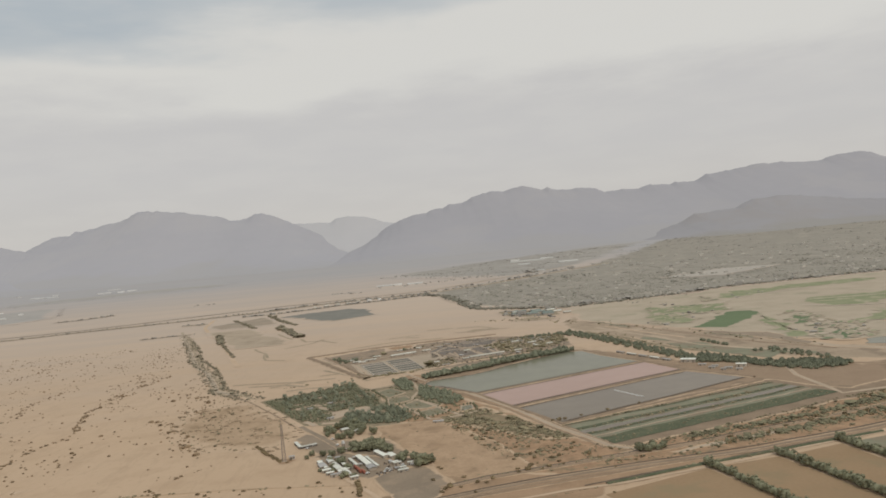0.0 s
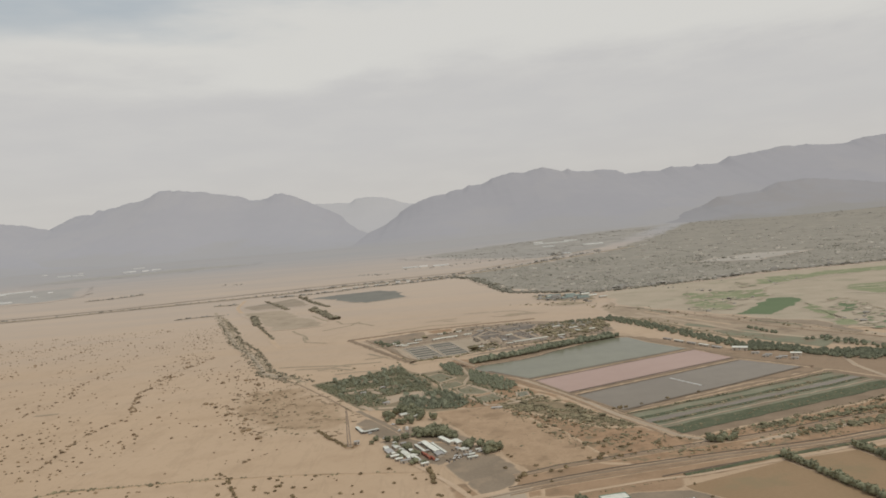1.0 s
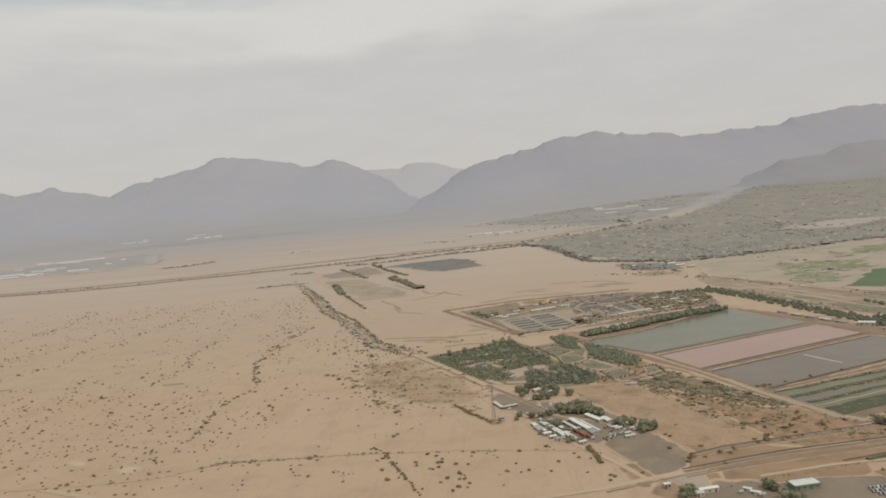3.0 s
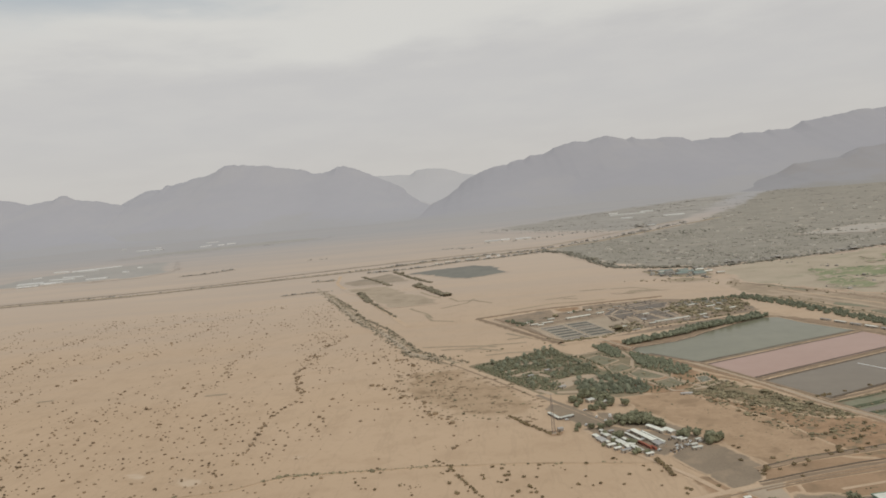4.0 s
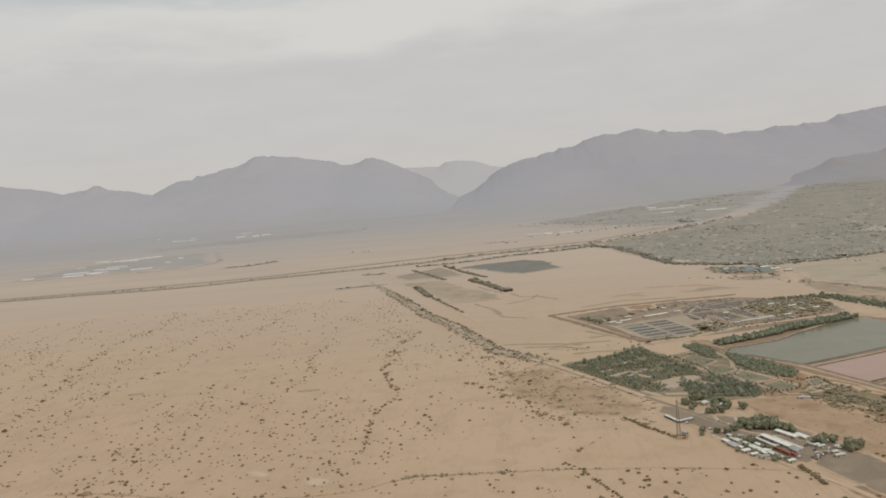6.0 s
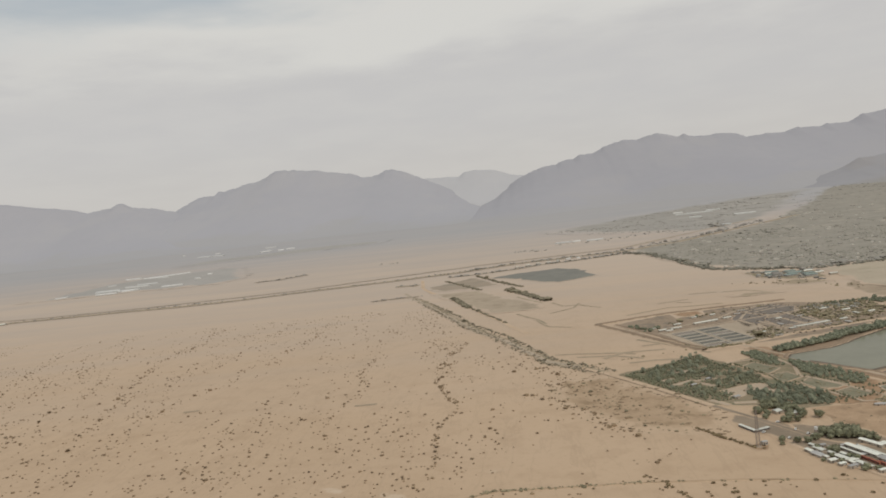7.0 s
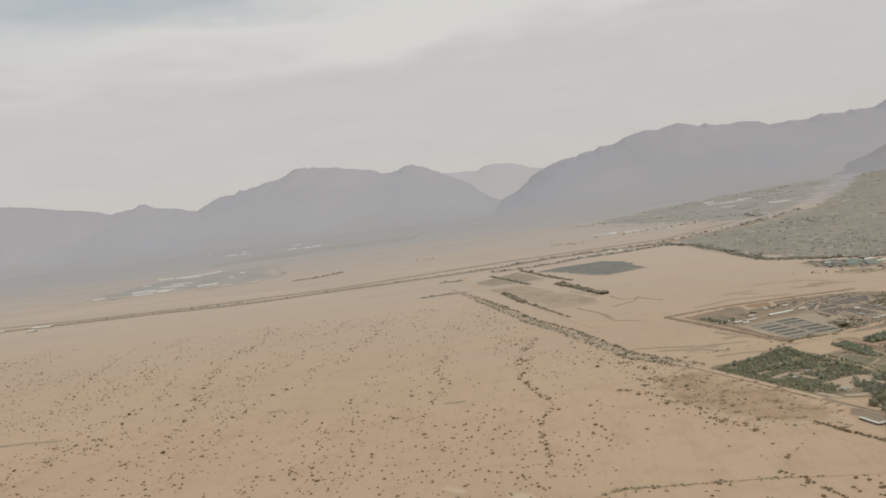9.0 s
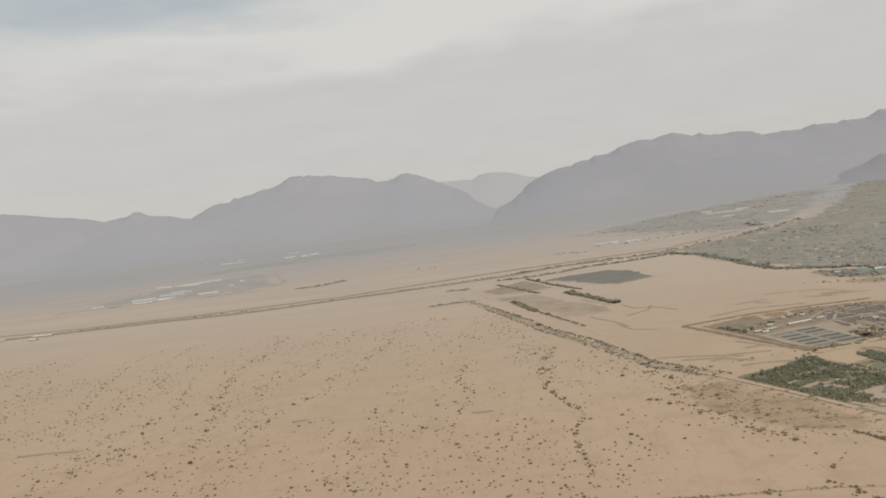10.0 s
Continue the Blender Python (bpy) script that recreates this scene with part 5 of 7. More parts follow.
class Planter:
    """Sets out trees: the first of each kind is built, the rest are copies."""

    def __init__(self, makers):
        self.makers, self.made = makers, {}

    def put(self, x, y, rng, size=1.0, label=""):
        k = rng.randrange(len(self.makers))
        s = size * rng.uniform(0.78, 1.22)
        m = Matrix.Translation((x, y, rise_at(x, y))) @ Matrix.Rotation(rng.uniform(0, 6.28), 4, "Z") @ Matrix.Diagonal((s, s, s * rng.uniform(0.88, 1.12), 1))
        if k not in self.made:
            self.made[k] = self.makers[k]()
            self.made[k].matrix_basis = m
            return self.made[k]
        copy = self.made[k].copy()
        scene.collection.objects.link(copy)
        copy.matrix_basis = m
        for child in self.made[k].children:
            c = child.copy()
            scene.collection.objects.link(c)
            c.parent = copy
        if label:
            copy["label"] = label
        return copy

    def joined(self, name, spots, rng, size, label, mat="leaf_deep", squat=1.0):
        """Far trees as one mass."""
        verts, faces = [], []
        shapes = [feather_mesh(random.Random(300 + k), 6.4, 6.6, 150, 0.62) for k in range(6)]
        for x, y in spots:
            v, f = shapes[rng.randrange(6)]
            s, a, k = size * rng.uniform(0.7, 1.2), rng.uniform(0, 6.28), len(verts)
            m = Matrix.Translation((x, y, rise_at(x, y))) @ Matrix.Rotation(a, 4, "Z") @ Matrix.Diagonal((s, s, s * squat * rng.uniform(0.8, 1.15), 1))
            verts += [m @ p for p in v]
            faces += [tuple(i + k for i in q) for q in f]
        return tagged(mesh_object(name, verts, faces, M[mat]), label, "trees", "", "stuff")

    def row(self, points, step, rng, size=1.0, off=1.0):
        for p, d in spaced(points, step):
            self.put(p.x + rng.uniform(-off, off), p.y + rng.uniform(-off, off), rng, size)

    def fill(self, polygon, gap, rng, size=1.0, gaps=0.0):
        xs, ys = [p[0] for p in polygon], [p[1] for p in polygon]
        y = min(ys)
        while y < max(ys):
            x = min(xs)
            while x < max(xs):
                p = (x + rng.uniform(-0.45, 0.45) * gap, y + rng.uniform(-0.45, 0.45) * gap)
                if inside(p, polygon) and noise.noise(Vector((p[0] * 0.07, p[1] * 0.07, 4.0))) > gaps - 0.5:
                    self.put(*p, rng, size)
                x += gap
            y += gap


rng = random.Random(7)
belt = Planter([lambda k=k: make_tree(40 + k, 6.0, 5.6, 0.4, 20, 20, 0.36, "leaf_deep", "dense dark green tree in a windbreak belt", group="windbreak trees") for k in range(4)])
belt.row([(-12, 616), (12, 626), (48, 645)], 2.8, rng, 0.85, 0.8)
belt.row([(-14, 621), (10, 631), (46, 650)], 3.2, rng, 0.85, 0.8)
belt.row([(52, 650), (90, 668), (128, 687)], 2.9, rng, 0.9, 0.8)
belt.row([(50, 656), (86, 673), (124, 693)], 3.3, rng, 0.9, 0.8)
far_belt = []
for k in range(3):
    far_belt += [(p.x + 4.5 * k + rng.uniform(-3, 3), p.y + 2.5 * k + rng.uniform(-3, 3)) for p, d in spaced([(142, 806), (166, 741), (179, 692), (192, 648), (203, 604), (212, 576)], 3.4)]
BELT_END = [(209, 580), (222, 569), (236, 555), (248, 537), (256, 522), (272, 511), (296, 515), (300, 527), (286, 545), (272, 547), (258, 553), (246, 568), (234, 590), (222, 606)]
while len(far_belt) < 560:
    p = (rng.uniform(208, 312), rng.uniform(508, 614))
    if inside(p, BELT_END):
        far_belt.append(p)
far_belt += [(p.x + rng.uniform(-1.5, 1.5), p.y + rng.uniform(-1.5, 1.5)) for line in ([(-100, 738), (-86, 752)], [(-112, 770), (-98, 752)], [(96, 800), (136, 806), (146, 790)], [(-42, 790), (-36, 794)]) for p, d in spaced(line, 4.0)]
far_belt += [(p.x + rng.uniform(-2, 2), p.y + rng.uniform(-2, 2)) for line in ([(250, 676), (258, 640)], [(268, 602), (284, 600), (296, 569), (300, 520)], [(278, 590), (292, 560)]) for p, d in spaced(line, 5.0)]
belt.joined("tree_belt", far_belt, rng, 0.74, "long dense belt of dark green trees behind the ponds", squat=0.62)
hedge = Planter([lambda k=k: make_tree(60 + k, 4.2, 3.6, 0.1, 18, 14, 0.3, "leaf", "dense dusty green tree in a field hedgerow", group="hedgerow trees") for k in range(3)])
for line in ([(121, 336), (128, 308), (137, 272)], [(158, 341), (165, 308), (174, 266)], [(194, 352), (201, 315), (209, 262)]):
    hedge.row(line, 2.3, rng, 1.06, 0.6)
palms = Planter([lambda k=k: make_palm(80 + k, 4.6 + 0.5 * k, 3.1, "date palm with a full dusty green crown", "grove palms") for k in range(3)])
grove = Planter([lambda k=k: make_tree(90 + k, 6.6, 4.8, 0.3, 17, 11, 0.42, "leaf_deep", "broad dark green tree in the date grove", group="grove trees") for k in range(3)])
CLEAR = [((-113, 542), (-97, 552)), ((-96, 549), (-76, 550)), ((-81, 521), (-55, 522)), ((-80, 504), (-71, 500)), ((-91, 558), (-79, 551)), ((-104, 576), (-93, 580)), ((-90, 566), (-84, 566)), ((-118, 556), (-110, 560)), ((-97, 500), (-88, 486)), ((-60, 519), (-48, 506)), ((-94, 543), (-86, 532)), ((-84, 490), (-70, 488))]


def near_clearing(p, reach):
    for (x1, y1), (x2, y2) in CLEAR:
        t = max(0.0, min(1.0, ((p[0] - x1) * (x2 - x1) + (p[1] - y1) * (y2 - y1)) / ((x2 - x1) ** 2 + (y2 - y1) ** 2)))
        if (p[0] - x1 - t * (x2 - x1)) ** 2 + (p[1] - y1 - t * (y2 - y1)) ** 2 < reach * reach:
            return True
    return False


def scatter(polygon, gap, rng, gaps=-0.5, reach=0.0, tries=3000):
    """Uneven spots at least gap apart inside an outline, clear of the clearings."""
    xs, ys = [p[0] for p in polygon], [p[1] for p in polygon]
    out = []
    for _ in range(tries):
        p = (rng.uniform(min(xs), max(xs)), rng.uniform(min(ys), max(ys)))
        if inside(p, polygon) and noise.noise(Vector((p[0] * 0.08, p[1] * 0.08, 4.0))) > gaps and not (reach and near_clearing(p, reach)) and all((p[0] - q[0]) ** 2 + (p[1] - q[1]) ** 2 > gap * gap for q in out):
            out.append(p)
    return out


GROVE = [(-143, 581), (-110, 599), (-76, 628), (-68, 596), (-54, 566), (-46, 530), (-64, 530), (-80, 540), (-88, 556), (-105, 566), (-125, 560)]
ORCHARD = [(-141, 578), (-122, 566), (-105, 568), (-88, 558), (-84, 545), (-72, 530), (-81, 522), (-78, 498), (-96, 496), (-110, 519), (-128, 552)]
GROVE_LOW = [(-73, 496), (-66, 520), (-49, 524), (-34, 517), (-22, 486), (-28, 474), (-57, 479)]
grove.joined("grove_trees", scatter(GROVE, 2.15, rng, -0.28, 3.0, 9000), rng, 0.46, "dense dusty green canopy of a date grove", "leaf_dusty", 0.5)
grove.joined("grove_trees", scatter(GROVE_LOW, 2.2, rng, -0.45, 4.6, 6000), rng, 0.5, "dense dusty green canopy of a date grove", squat=0.58)
grove.joined("orchard_trees", scatter(ORCHARD, 2.2, rng, -0.34, 3.2, 5000), rng, 0.42, "low dusty olive orchard trees in uneven rows", "leaf_dusty", 0.55)
palms.fill(GROVE, 8.6, rng, 0.68, 0.3)
palms.fill(GROVE_LOW, 9.0, rng, 0.72, 0.25)
palms.fill(ORCHARD, 11.0, rng, 0.7, 0.4)
garden = Planter([lambda k=k: make_tree(100 + k, 5.6, 4.6, 0.3, 20, 22, 0.34, "leaf", "rounded dusty green garden tree", group="garden trees") for k in range(4)])
garden.fill([(-64, 482), (-57, 489), (-54, 477), (-43, 449), (-64, 442), (-80, 461), (-75, 483)], 5.6, rng, 0.85, 0.2)
plots_green = scatter([(-41, 621), (-31, 620), (-24, 592), (-23, 572), (-32, 579), (-38, 600)], 2.9, rng, -0.35) + scatter([(-17, 582), (3, 556), (14.5, 522), (5, 510), (-8, 528), (-17.5, 545)], 2.9, rng, -0.3)
garden.joined("garden_trees", plots_green, rng, 0.6, "dusty green trees along the garden plots", "leaf_deep", 0.72)
fringe = [(p.x + rng.uniform(-0.7, 0.7), p.y + rng.uniform(-0.7, 0.7)) for line in ([(-63, 590), (-55, 583), (-44, 551)], [(-43, 592), (-33, 578)], [(-43, 547), (-42, 526), (-27, 525)], [(-24, 541), (-17, 538), (-2, 513)], [(-19, 500), (-13, 480), (1, 486)], [(9, 503), (21, 508), (23, 492)]) for p, d in spaced(line, 2.6)]
fringe += scatter([(-34, 506), (-24, 508), (-16, 488), (-12, 478), (-24, 474), (-30, 486)], 3.2, rng, -0.3) + scatter([(-6, 510), (8, 506), (10, 488), (4, 486)], 3.6, rng, -0.2)
garden.joined("garden_hedges", fringe, rng, 0.3, "ragged dusty green hedges and bushes round garden plots", "leaf", 0.8)
CAMP_TREES = [(-58.9, 394.5, 0.9), (-56.0, 386.4, 0.6), (-53.4, 383.0, 0.55), (-50.0, 368.8, 0.5), (-63.6, 388.4, 0.5), (-61, 396.5, 0.7), (-54.0, 371.0, 0.7), (-52, 417, 0.95), (-48.5, 416, 1.1), (-45, 414.5, 1.1), (-41.5, 414, 1.05), (-38.4, 412.8, 0.95), (-35.5, 410, 0.85), (-32.6, 407, 0.7), (-50, 420, 0.9), (-44, 418, 0.9), (-27.5, 391, 0.9), (-25, 389, 1.1), (-19.6, 389.2, 1.1), (-15.2, 378.2, 1.25), (-11.9, 379.6, 1.25), (-13.5, 383, 1.2)]
YARD_TREES = [(-9.6, 381.5, 0.9), (-16.4, 375.8, 0.75), (-66.7, 411, 0.7), (-71.8, 412.5, 0.75), (-79, 416, 0.7), (-80.8, 410, 0.6), (-61.6, 414.4, 0.7), (18.6, 301, 1.0), (20, 298.5, 0.85), (21, 289.5, 0.9), (24, 286, 0.9), (-15.4, 297, 1.0), (-18, 293, 0.95), (98, 366, 0.95), (101.5, 363.5, 0.9), (105, 367, 1.0), (108, 365, 0.8), (111, 368, 0.8)]
CAMP_TREES += [(-55, 421, 1.0), (-51, 424, 1.1), (-46.5, 422.5, 1.2), (-42, 420, 1.15), (-39, 417.5, 1.1), (-36.5, 415, 0.9), (-53.5, 414.5, 0.7), (-33.5, 411.5, 0.75), (-47, 426, 0.8), (-57.5, 418, 0.6), (-66, 400.5, 0.55), (-69.5, 384, 0.45), (-56, 369, 0.5), (-62, 380.5, 0.5)]
for x, y, s in CAMP_TREES + YARD_TREES:
    garden.put(x, y, rng, s, "rounded dusty green tree beside the camp" if x < 0 else "")
bushes = Planter([lambda k=k: make_tree(120 + k, 3.2, 1.15, 0.02, 12, 14, 0.24, "leaf_bush", "low olive-brown desert bush on sand", "bush", "desert bushes", "bush") for k in range(4)])
for x, y, s in ((66, 440, 1.2), (70, 441, 1.0), (74, 443, 0.9), (85, 447, 0.8), (104, 455, 0.7), (127, 464, 0.8), (12, 343, 0.9), (-1, 340, 1.2), (-3.5, 338, 1.0), (20, 346, 0.8), (33, 352, 0.9), (38, 354, 1.0), (49, 356, 1.0), (6, 352, 0.8), (-9, 352, 0.7), (-5, 334, 0.9)):
    bushes.put(x, y, rng, s)
for x, y, s in ((-95.6, 408.2, 0.5), (-91.4, 406.8, 0.55), (-90.2, 410.6, 0.45), (-96.8, 411.4, 0.4), (-78, 512, 0.6), (-70, 515, 0.5), (-63, 520, 0.6)):
    bushes.put(x, y, rng, s)
for x, y, s in ((16.3, 341.1, 0.65), (4.0, 338.4, 0.7), (33.3, 356.5, 0.75), (39.6, 358.6, 0.75), (44.2, 362.4, 0.6), (44.8, 351.7, 0.7), (55.2, 362.0, 0.6), (56.5, 358.1, 0.5), (10.3, 329.3, 0.5), (84.2, 351.5, 0.75), (79.7, 345.7, 0.55), (75.5, 361.5, 0.6), (-4.6, 368.3, 0.7), (-28.1, 324.7, 0.6), (70.4, 312.2, 0.5), (75.6, 291.7, 0.7), (72.6, 297.5, 0.6), (-6.2, 371.4, 0.5), (92.0, 353.0, 0.6), (96.0, 357.0, 0.55)):
    bushes.put(x, y, rng, s)
bushes.row([(-118, 447), (-111, 433), (-103.5, 421), (-96, 409)], 2.4, rng, 0.8, 0.5)
bushes.row([(-146.5, 357), (-142, 347.5), (-139, 340), (-134, 330), (-129, 316)], 2.6, rng, 0.5, 0.5)
for x, y, s in ((-160.4, 378.6, 0.6), (-158.8, 379.6, 0.5), (-157.0, 377.8, 0.6), (-152.4, 371.0, 0.65), (-150.6, 370.0, 0.8), (-150.6, 366.4, 0.75), (-149.2, 363.8, 0.7), (-151.6, 363.8, 0.6), (-155.4, 362.4, 0.4), (-154.2, 361.0, 0.4), (-159.4, 372.0, 0.45), (-156.6, 372.4, 0.4), (-150.4, 348.2, 0.85), (-145.9, 335.6, 0.8), (-187.1, 346.5, 0.6), (-198.8, 357.0, 0.5), (-196.3, 353.1, 0.5), (-187.5, 367.7, 0.5), (-174.8, 349.4, 0.55), (-172.8, 350.2, 0.4), (-122.5, 353.4, 0.9), (-120.8, 353.6, 0.7), (-126.4, 346.0, 0.6), (-124.8, 345.0, 0.6)):
    bushes.put(x, y, rng, s)
bushes.row([(-47, 360), (-44, 340)], 3.0, rng, 1.0, 0.5)
for _ in range(46):
    bushes.put(rng.uniform(-135, -40), rng.uniform(318, 366), rng, rng.uniform(0.3, 0.75))
bushes.fill([(120, 374), (180, 395), (250, 432), (330, 460), (330, 415), (230, 384), (140, 358)], 10.0, rng, 0.9, 0.36)
bushes.fill([(-3, 466), (22, 462), (64, 402), (88, 376), (45, 345), (30, 376), (14, 414)], 9.0, rng, 0.75, 0.38)


def shrub_field(name, spots, mat, label, category="shrubs"):
    """Countless low domes of brush, each with its own outline: spots are rows of x, y, radius, height."""
    gen = np.random.default_rng(len(spots))
    n = len(spots)
    spots = np.array(spots)
    base = np.array([rise_at(x, y) for x, y in spots[:, :2]])
    ang = np.arange(6) * math.pi / 3
    verts = np.zeros((n, 13, 3))
    for ring, (scale, z) in enumerate(((0.85, -0.08), (0.8, 0.62))):
        r = spots[:, 2:3] * scale * gen.uniform(0.65, 1.3, (n, 6))
        turn = gen.uniform(0, 6.28, (n, 1))
        verts[:, ring * 6:ring * 6 + 6, 0] = spots[:, 0:1] + r * np.cos(ang + turn * (ring == 0))
        verts[:, ring * 6:ring * 6 + 6, 1] = spots[:, 1:2] + r * np.sin(ang + turn * (ring == 0))
        verts[:, ring * 6:ring * 6 + 6, 2] = base[:, None] + spots[:, 3:4] * z * gen.uniform(0.7, 1.3, (n, 6))
    verts[:, 12, :2] = spots[:, :2]
    verts[:, 12, 2] = base + spots[:, 3]
    faces = []
    for s in range(n):
        o = s * 13
        for i in range(6):
            j = (i + 1) % 6
            faces.append((o + i, o + j, o + 6 + j, o + 6 + i))
            faces.append((o + 6 + i, o + 6 + j, o + 12))
    return tagged(mesh_object(name, verts.reshape(-1, 3).tolist(), faces, M[mat]), label, category, "", "stuff")


def along(lines, count, spread, radius, gen, sway=7.0):
    rows = []
    for line in lines:
        line = [Vector((*p, 0)) for p in line]
        total = sum((b - a).length for a, b in zip(line, line[1:]))
        for _ in range(int(count * total / 100)):
            s = gen.uniform(0, total)
            for a, b in zip(line, line[1:]):
                if s <= (b - a).length:
                    break
                s -= (b - a).length
            p = a.lerp(b, min(1.0, s / max(0.1, (b - a).length)))
            bend = sway * noise.noise(Vector((p.x * 0.01, p.y * 0.03, 2.0)))
            r = radius * math.exp(gen.normal(0, 0.4))
            rows.append((p.x + bend + gen.normal(0, spread), p.y + gen.normal(0, spread), r, r * gen.uniform(0.55, 0.95)))
    return rows


gen = np.random.default_rng(11)
WASHES = [
    [(-283, 769), (-300, 692), (-297, 610), (-289, 580), (-276, 547), (-272, 522), (-281, 492), (-282, 460), (-275, 419), (-278, 404), (-277, 388)],
    [(-376, 732), (-381, 667), (-361, 615), (-366, 577), (-372, 516), (-362, 482), (-351, 455)],
    [(-646, 920), (-660, 876), (-665, 817), (-643, 744), (-630, 674), (-599, 627), (-590, 576), (-585, 546), (-572, 511), (-567, 475), (-573, 456), (-576, 433)],
    [(-688, 747), (-670, 676), (-664, 602), (-685, 591), (-681, 561), (-667, 524), (-660, 493), (-663, 467), (-671, 448)],
]
SIDE_WASHES = [
    [(-512, 772), (-520, 714), (-518, 650), (-537, 610), (-548, 573), (-544, 530), (-531, 490), (-525, 473)],
    [(-816, 874), (-844, 854), (-806, 738), (-768, 646), (-790, 600)],
    [(-577, 428), (-562, 444), (-531, 439), (-531, 417), (-560, 420)],
    [(-404, 409), (-439, 432), (-464, 428), (-461, 410)],
    [(-455, 542), (-443, 483), (-440, 461), (-439, 432)],
    [(-494, 983), (-494, 807), (-494, 728)],
    [(-473, 406), (-462, 423), (-444, 430)],
    [(-459, 388), (-424, 387), (-400, 372)],
    [(-328, 795), (-290, 720), (-217, 608)],
]
spots = along(WASHES[:2], 26, 1.6, 0.75, gen, 0) + along([WASHES[0][4:]], 28, 1.0, 0.64, gen, 0) + along([WASHES[0][:4], WASHES[1][:3]], 26, 3.0, 0.75, gen, 0) + along(WASHES[2:], 34, 5.0, 0.8, gen, 2.0) + along(SIDE_WASHES, 26, 7.0, 0.8, gen, 4.0)
spots += along([[(-447, 372), (-412, 370), (-373, 360), (-359, 357)]], 60, 1.0, 0.7, gen, 0)
spots += along([[(-219, 549), (-200, 529), (-182, 490), (-162, 454), (-150, 436)]], 60, 2.4, 0.85, gen, 2.0) + along([[(-211, 631), (-190, 595), (-193, 568), (-175, 555)]], 40, 2.6, 0.8, gen, 2.0) + along([[(-293, 675), (-297, 593), (-275, 537)]], 30, 1.5, 0.8, gen)
spots += along([[(-161, 384), (-152, 367), (-146, 356), (-135, 331)]], 40, 1.2, 0.6, gen, 0) + along([[(-153, 393), (-146, 402), (-139, 412), (-128, 426), (-119, 436)]], 26, 0.5, 0.62, gen, 0) + along([[(-163, 397), (-156, 400)], [(-173, 356), (-166, 342)]], 70, 2.6, 0.5, gen, 0)
for _ in range(17000):
    x, y = gen.uniform(-1250, -150), gen.uniform(335, 1050)
    if x > -150 - (y - 560) * 0.42 and y > 560:
        continue
    drawn = x + 0.12 * y + 22.0 * noise.noise(Vector((x * 0.006, y * 0.009, 2.0)))
    keep = 0.34 + 1.5 * noise.noise(Vector((drawn * 0.024, y * 0.0035, 7.0))) + 0.9 * noise.noise(Vector((drawn * 0.07, y * 0.012, 3.0)))
    keep -= 0.25 if x > -240 and y < 480 else 0.0
    if gen.uniform() < keep * 0.7 + 0.08:
        r = (0.8 if y < 620 else 0.74) * math.exp(gen.normal(0, 0.32))
        spots.append((x, y, r, r * gen.uniform(0.5, 0.9)))
for _ in range(520):
    x, y = gen.uniform(-215, -95), gen.uniform(425, 590)
    if inside((x, y), [(-205, 585), (-150, 590), (-112, 520), (-90, 470), (-100, 430), (-150, 445), (-190, 480), (-210, 540)]) and noise.noise(Vector((x * 0.05, y * 0.08, 8.0))) > 0.0:
        r = 0.95 * math.exp(gen.normal(0, 0.4))
        spots.append((x, y, r, r * gen.uniform(0.2, 0.4)))
        spots.append((x + r * 1.1, y + gen.normal(0, 0.4), r * 0.8, r * 0.25))
shrub_field("desert_shrubs", spots, "leaf_dry", "countless low dry brown desert shrubs on sand")
spots = along([[(-252, 367), (-238, 372), (-207, 372), (-163, 372)]], 190, 0.7, 0.75, gen, 0) + along([[(-160, 372), (-60, 360)]], 30, 0.6, 0.6, gen) + along([[(-293, 353), (-265, 358), (-252, 366)]], 40, 0.8, 0.5, gen, 0)
spots += along([[(-177, 618), (-120, 640), (-75, 650)]], 18, 1.0, 0.9, gen)
shrub_field("bank_brush", spots, "leaf_brush", "low brown brush along an earth bank on the sand")
MIDDLE = [(-372, 1080), (-343, 1010), (-315, 934), (-289, 860), (-253, 790), (-234, 738), (-200, 648), (-154, 594)]
spots = along([MIDDLE], 70, 4.2, 0.75, gen, 1.0) + along([[(x - 5, y - 3) for x, y in MIDDLE]], 85, 2.0, 0.8, gen, 1.0) + along([[(x + 7, y + 4) for x, y in MIDDLE]], 95, 1.5, 0.9, gen, 1.0)
spots += along([[(-417, 1191), (-390, 1130), (-366, 1068)]], 50, 4.0, 0.8, gen, 0)
spots += along([[(-334, 1118), (-318, 1066), (-299, 1007)]], 420, 2.2, 1.7, gen, 0) + along([[(-299, 1007), (-270, 932), (-244, 863)]], 130, 0.8, 1.1, gen, 0)
spots += along([[(-249, 1155), (-219, 1085), (-190, 1006)]], 420, 2.2, 2.1, gen, 0)
spots += along([[(-367, 1338), (-330, 1260), (-294, 1181)]], 110, 1.6, 1.6, gen, 0) + along([[(-314, 1376), (-269, 1263), (-226, 1175)]], 130, 1.8, 1.7, gen, 0)
shrub_field("wash_brush", spots, "leaf_wash", "thick dusty grey-green brush along a dry wash")
spots = []
for _ in range(26000):
    x, y = gen.uniform(-30, 330), gen.uniform(340, 470)
    if inside((x, y), [(-3, 466), (22, 470), (66, 402), (88, 376), (150, 396), (245, 432), (330, 462), (330, 410), (230, 378), (140, 354), (55, 342), (30, 372), (14, 414)]):
        if noise.noise(Vector((x * 0.06, y * 0.08, 6.0))) + gen.uniform(-0.4, 0.4) + (y - 425) * 0.004 < 0.04:
            continue
        r = 0.5 * math.exp(gen.normal(0, 0.5))
        spots.append((x, y, r, r * gen.uniform(0.5, 0.9)))
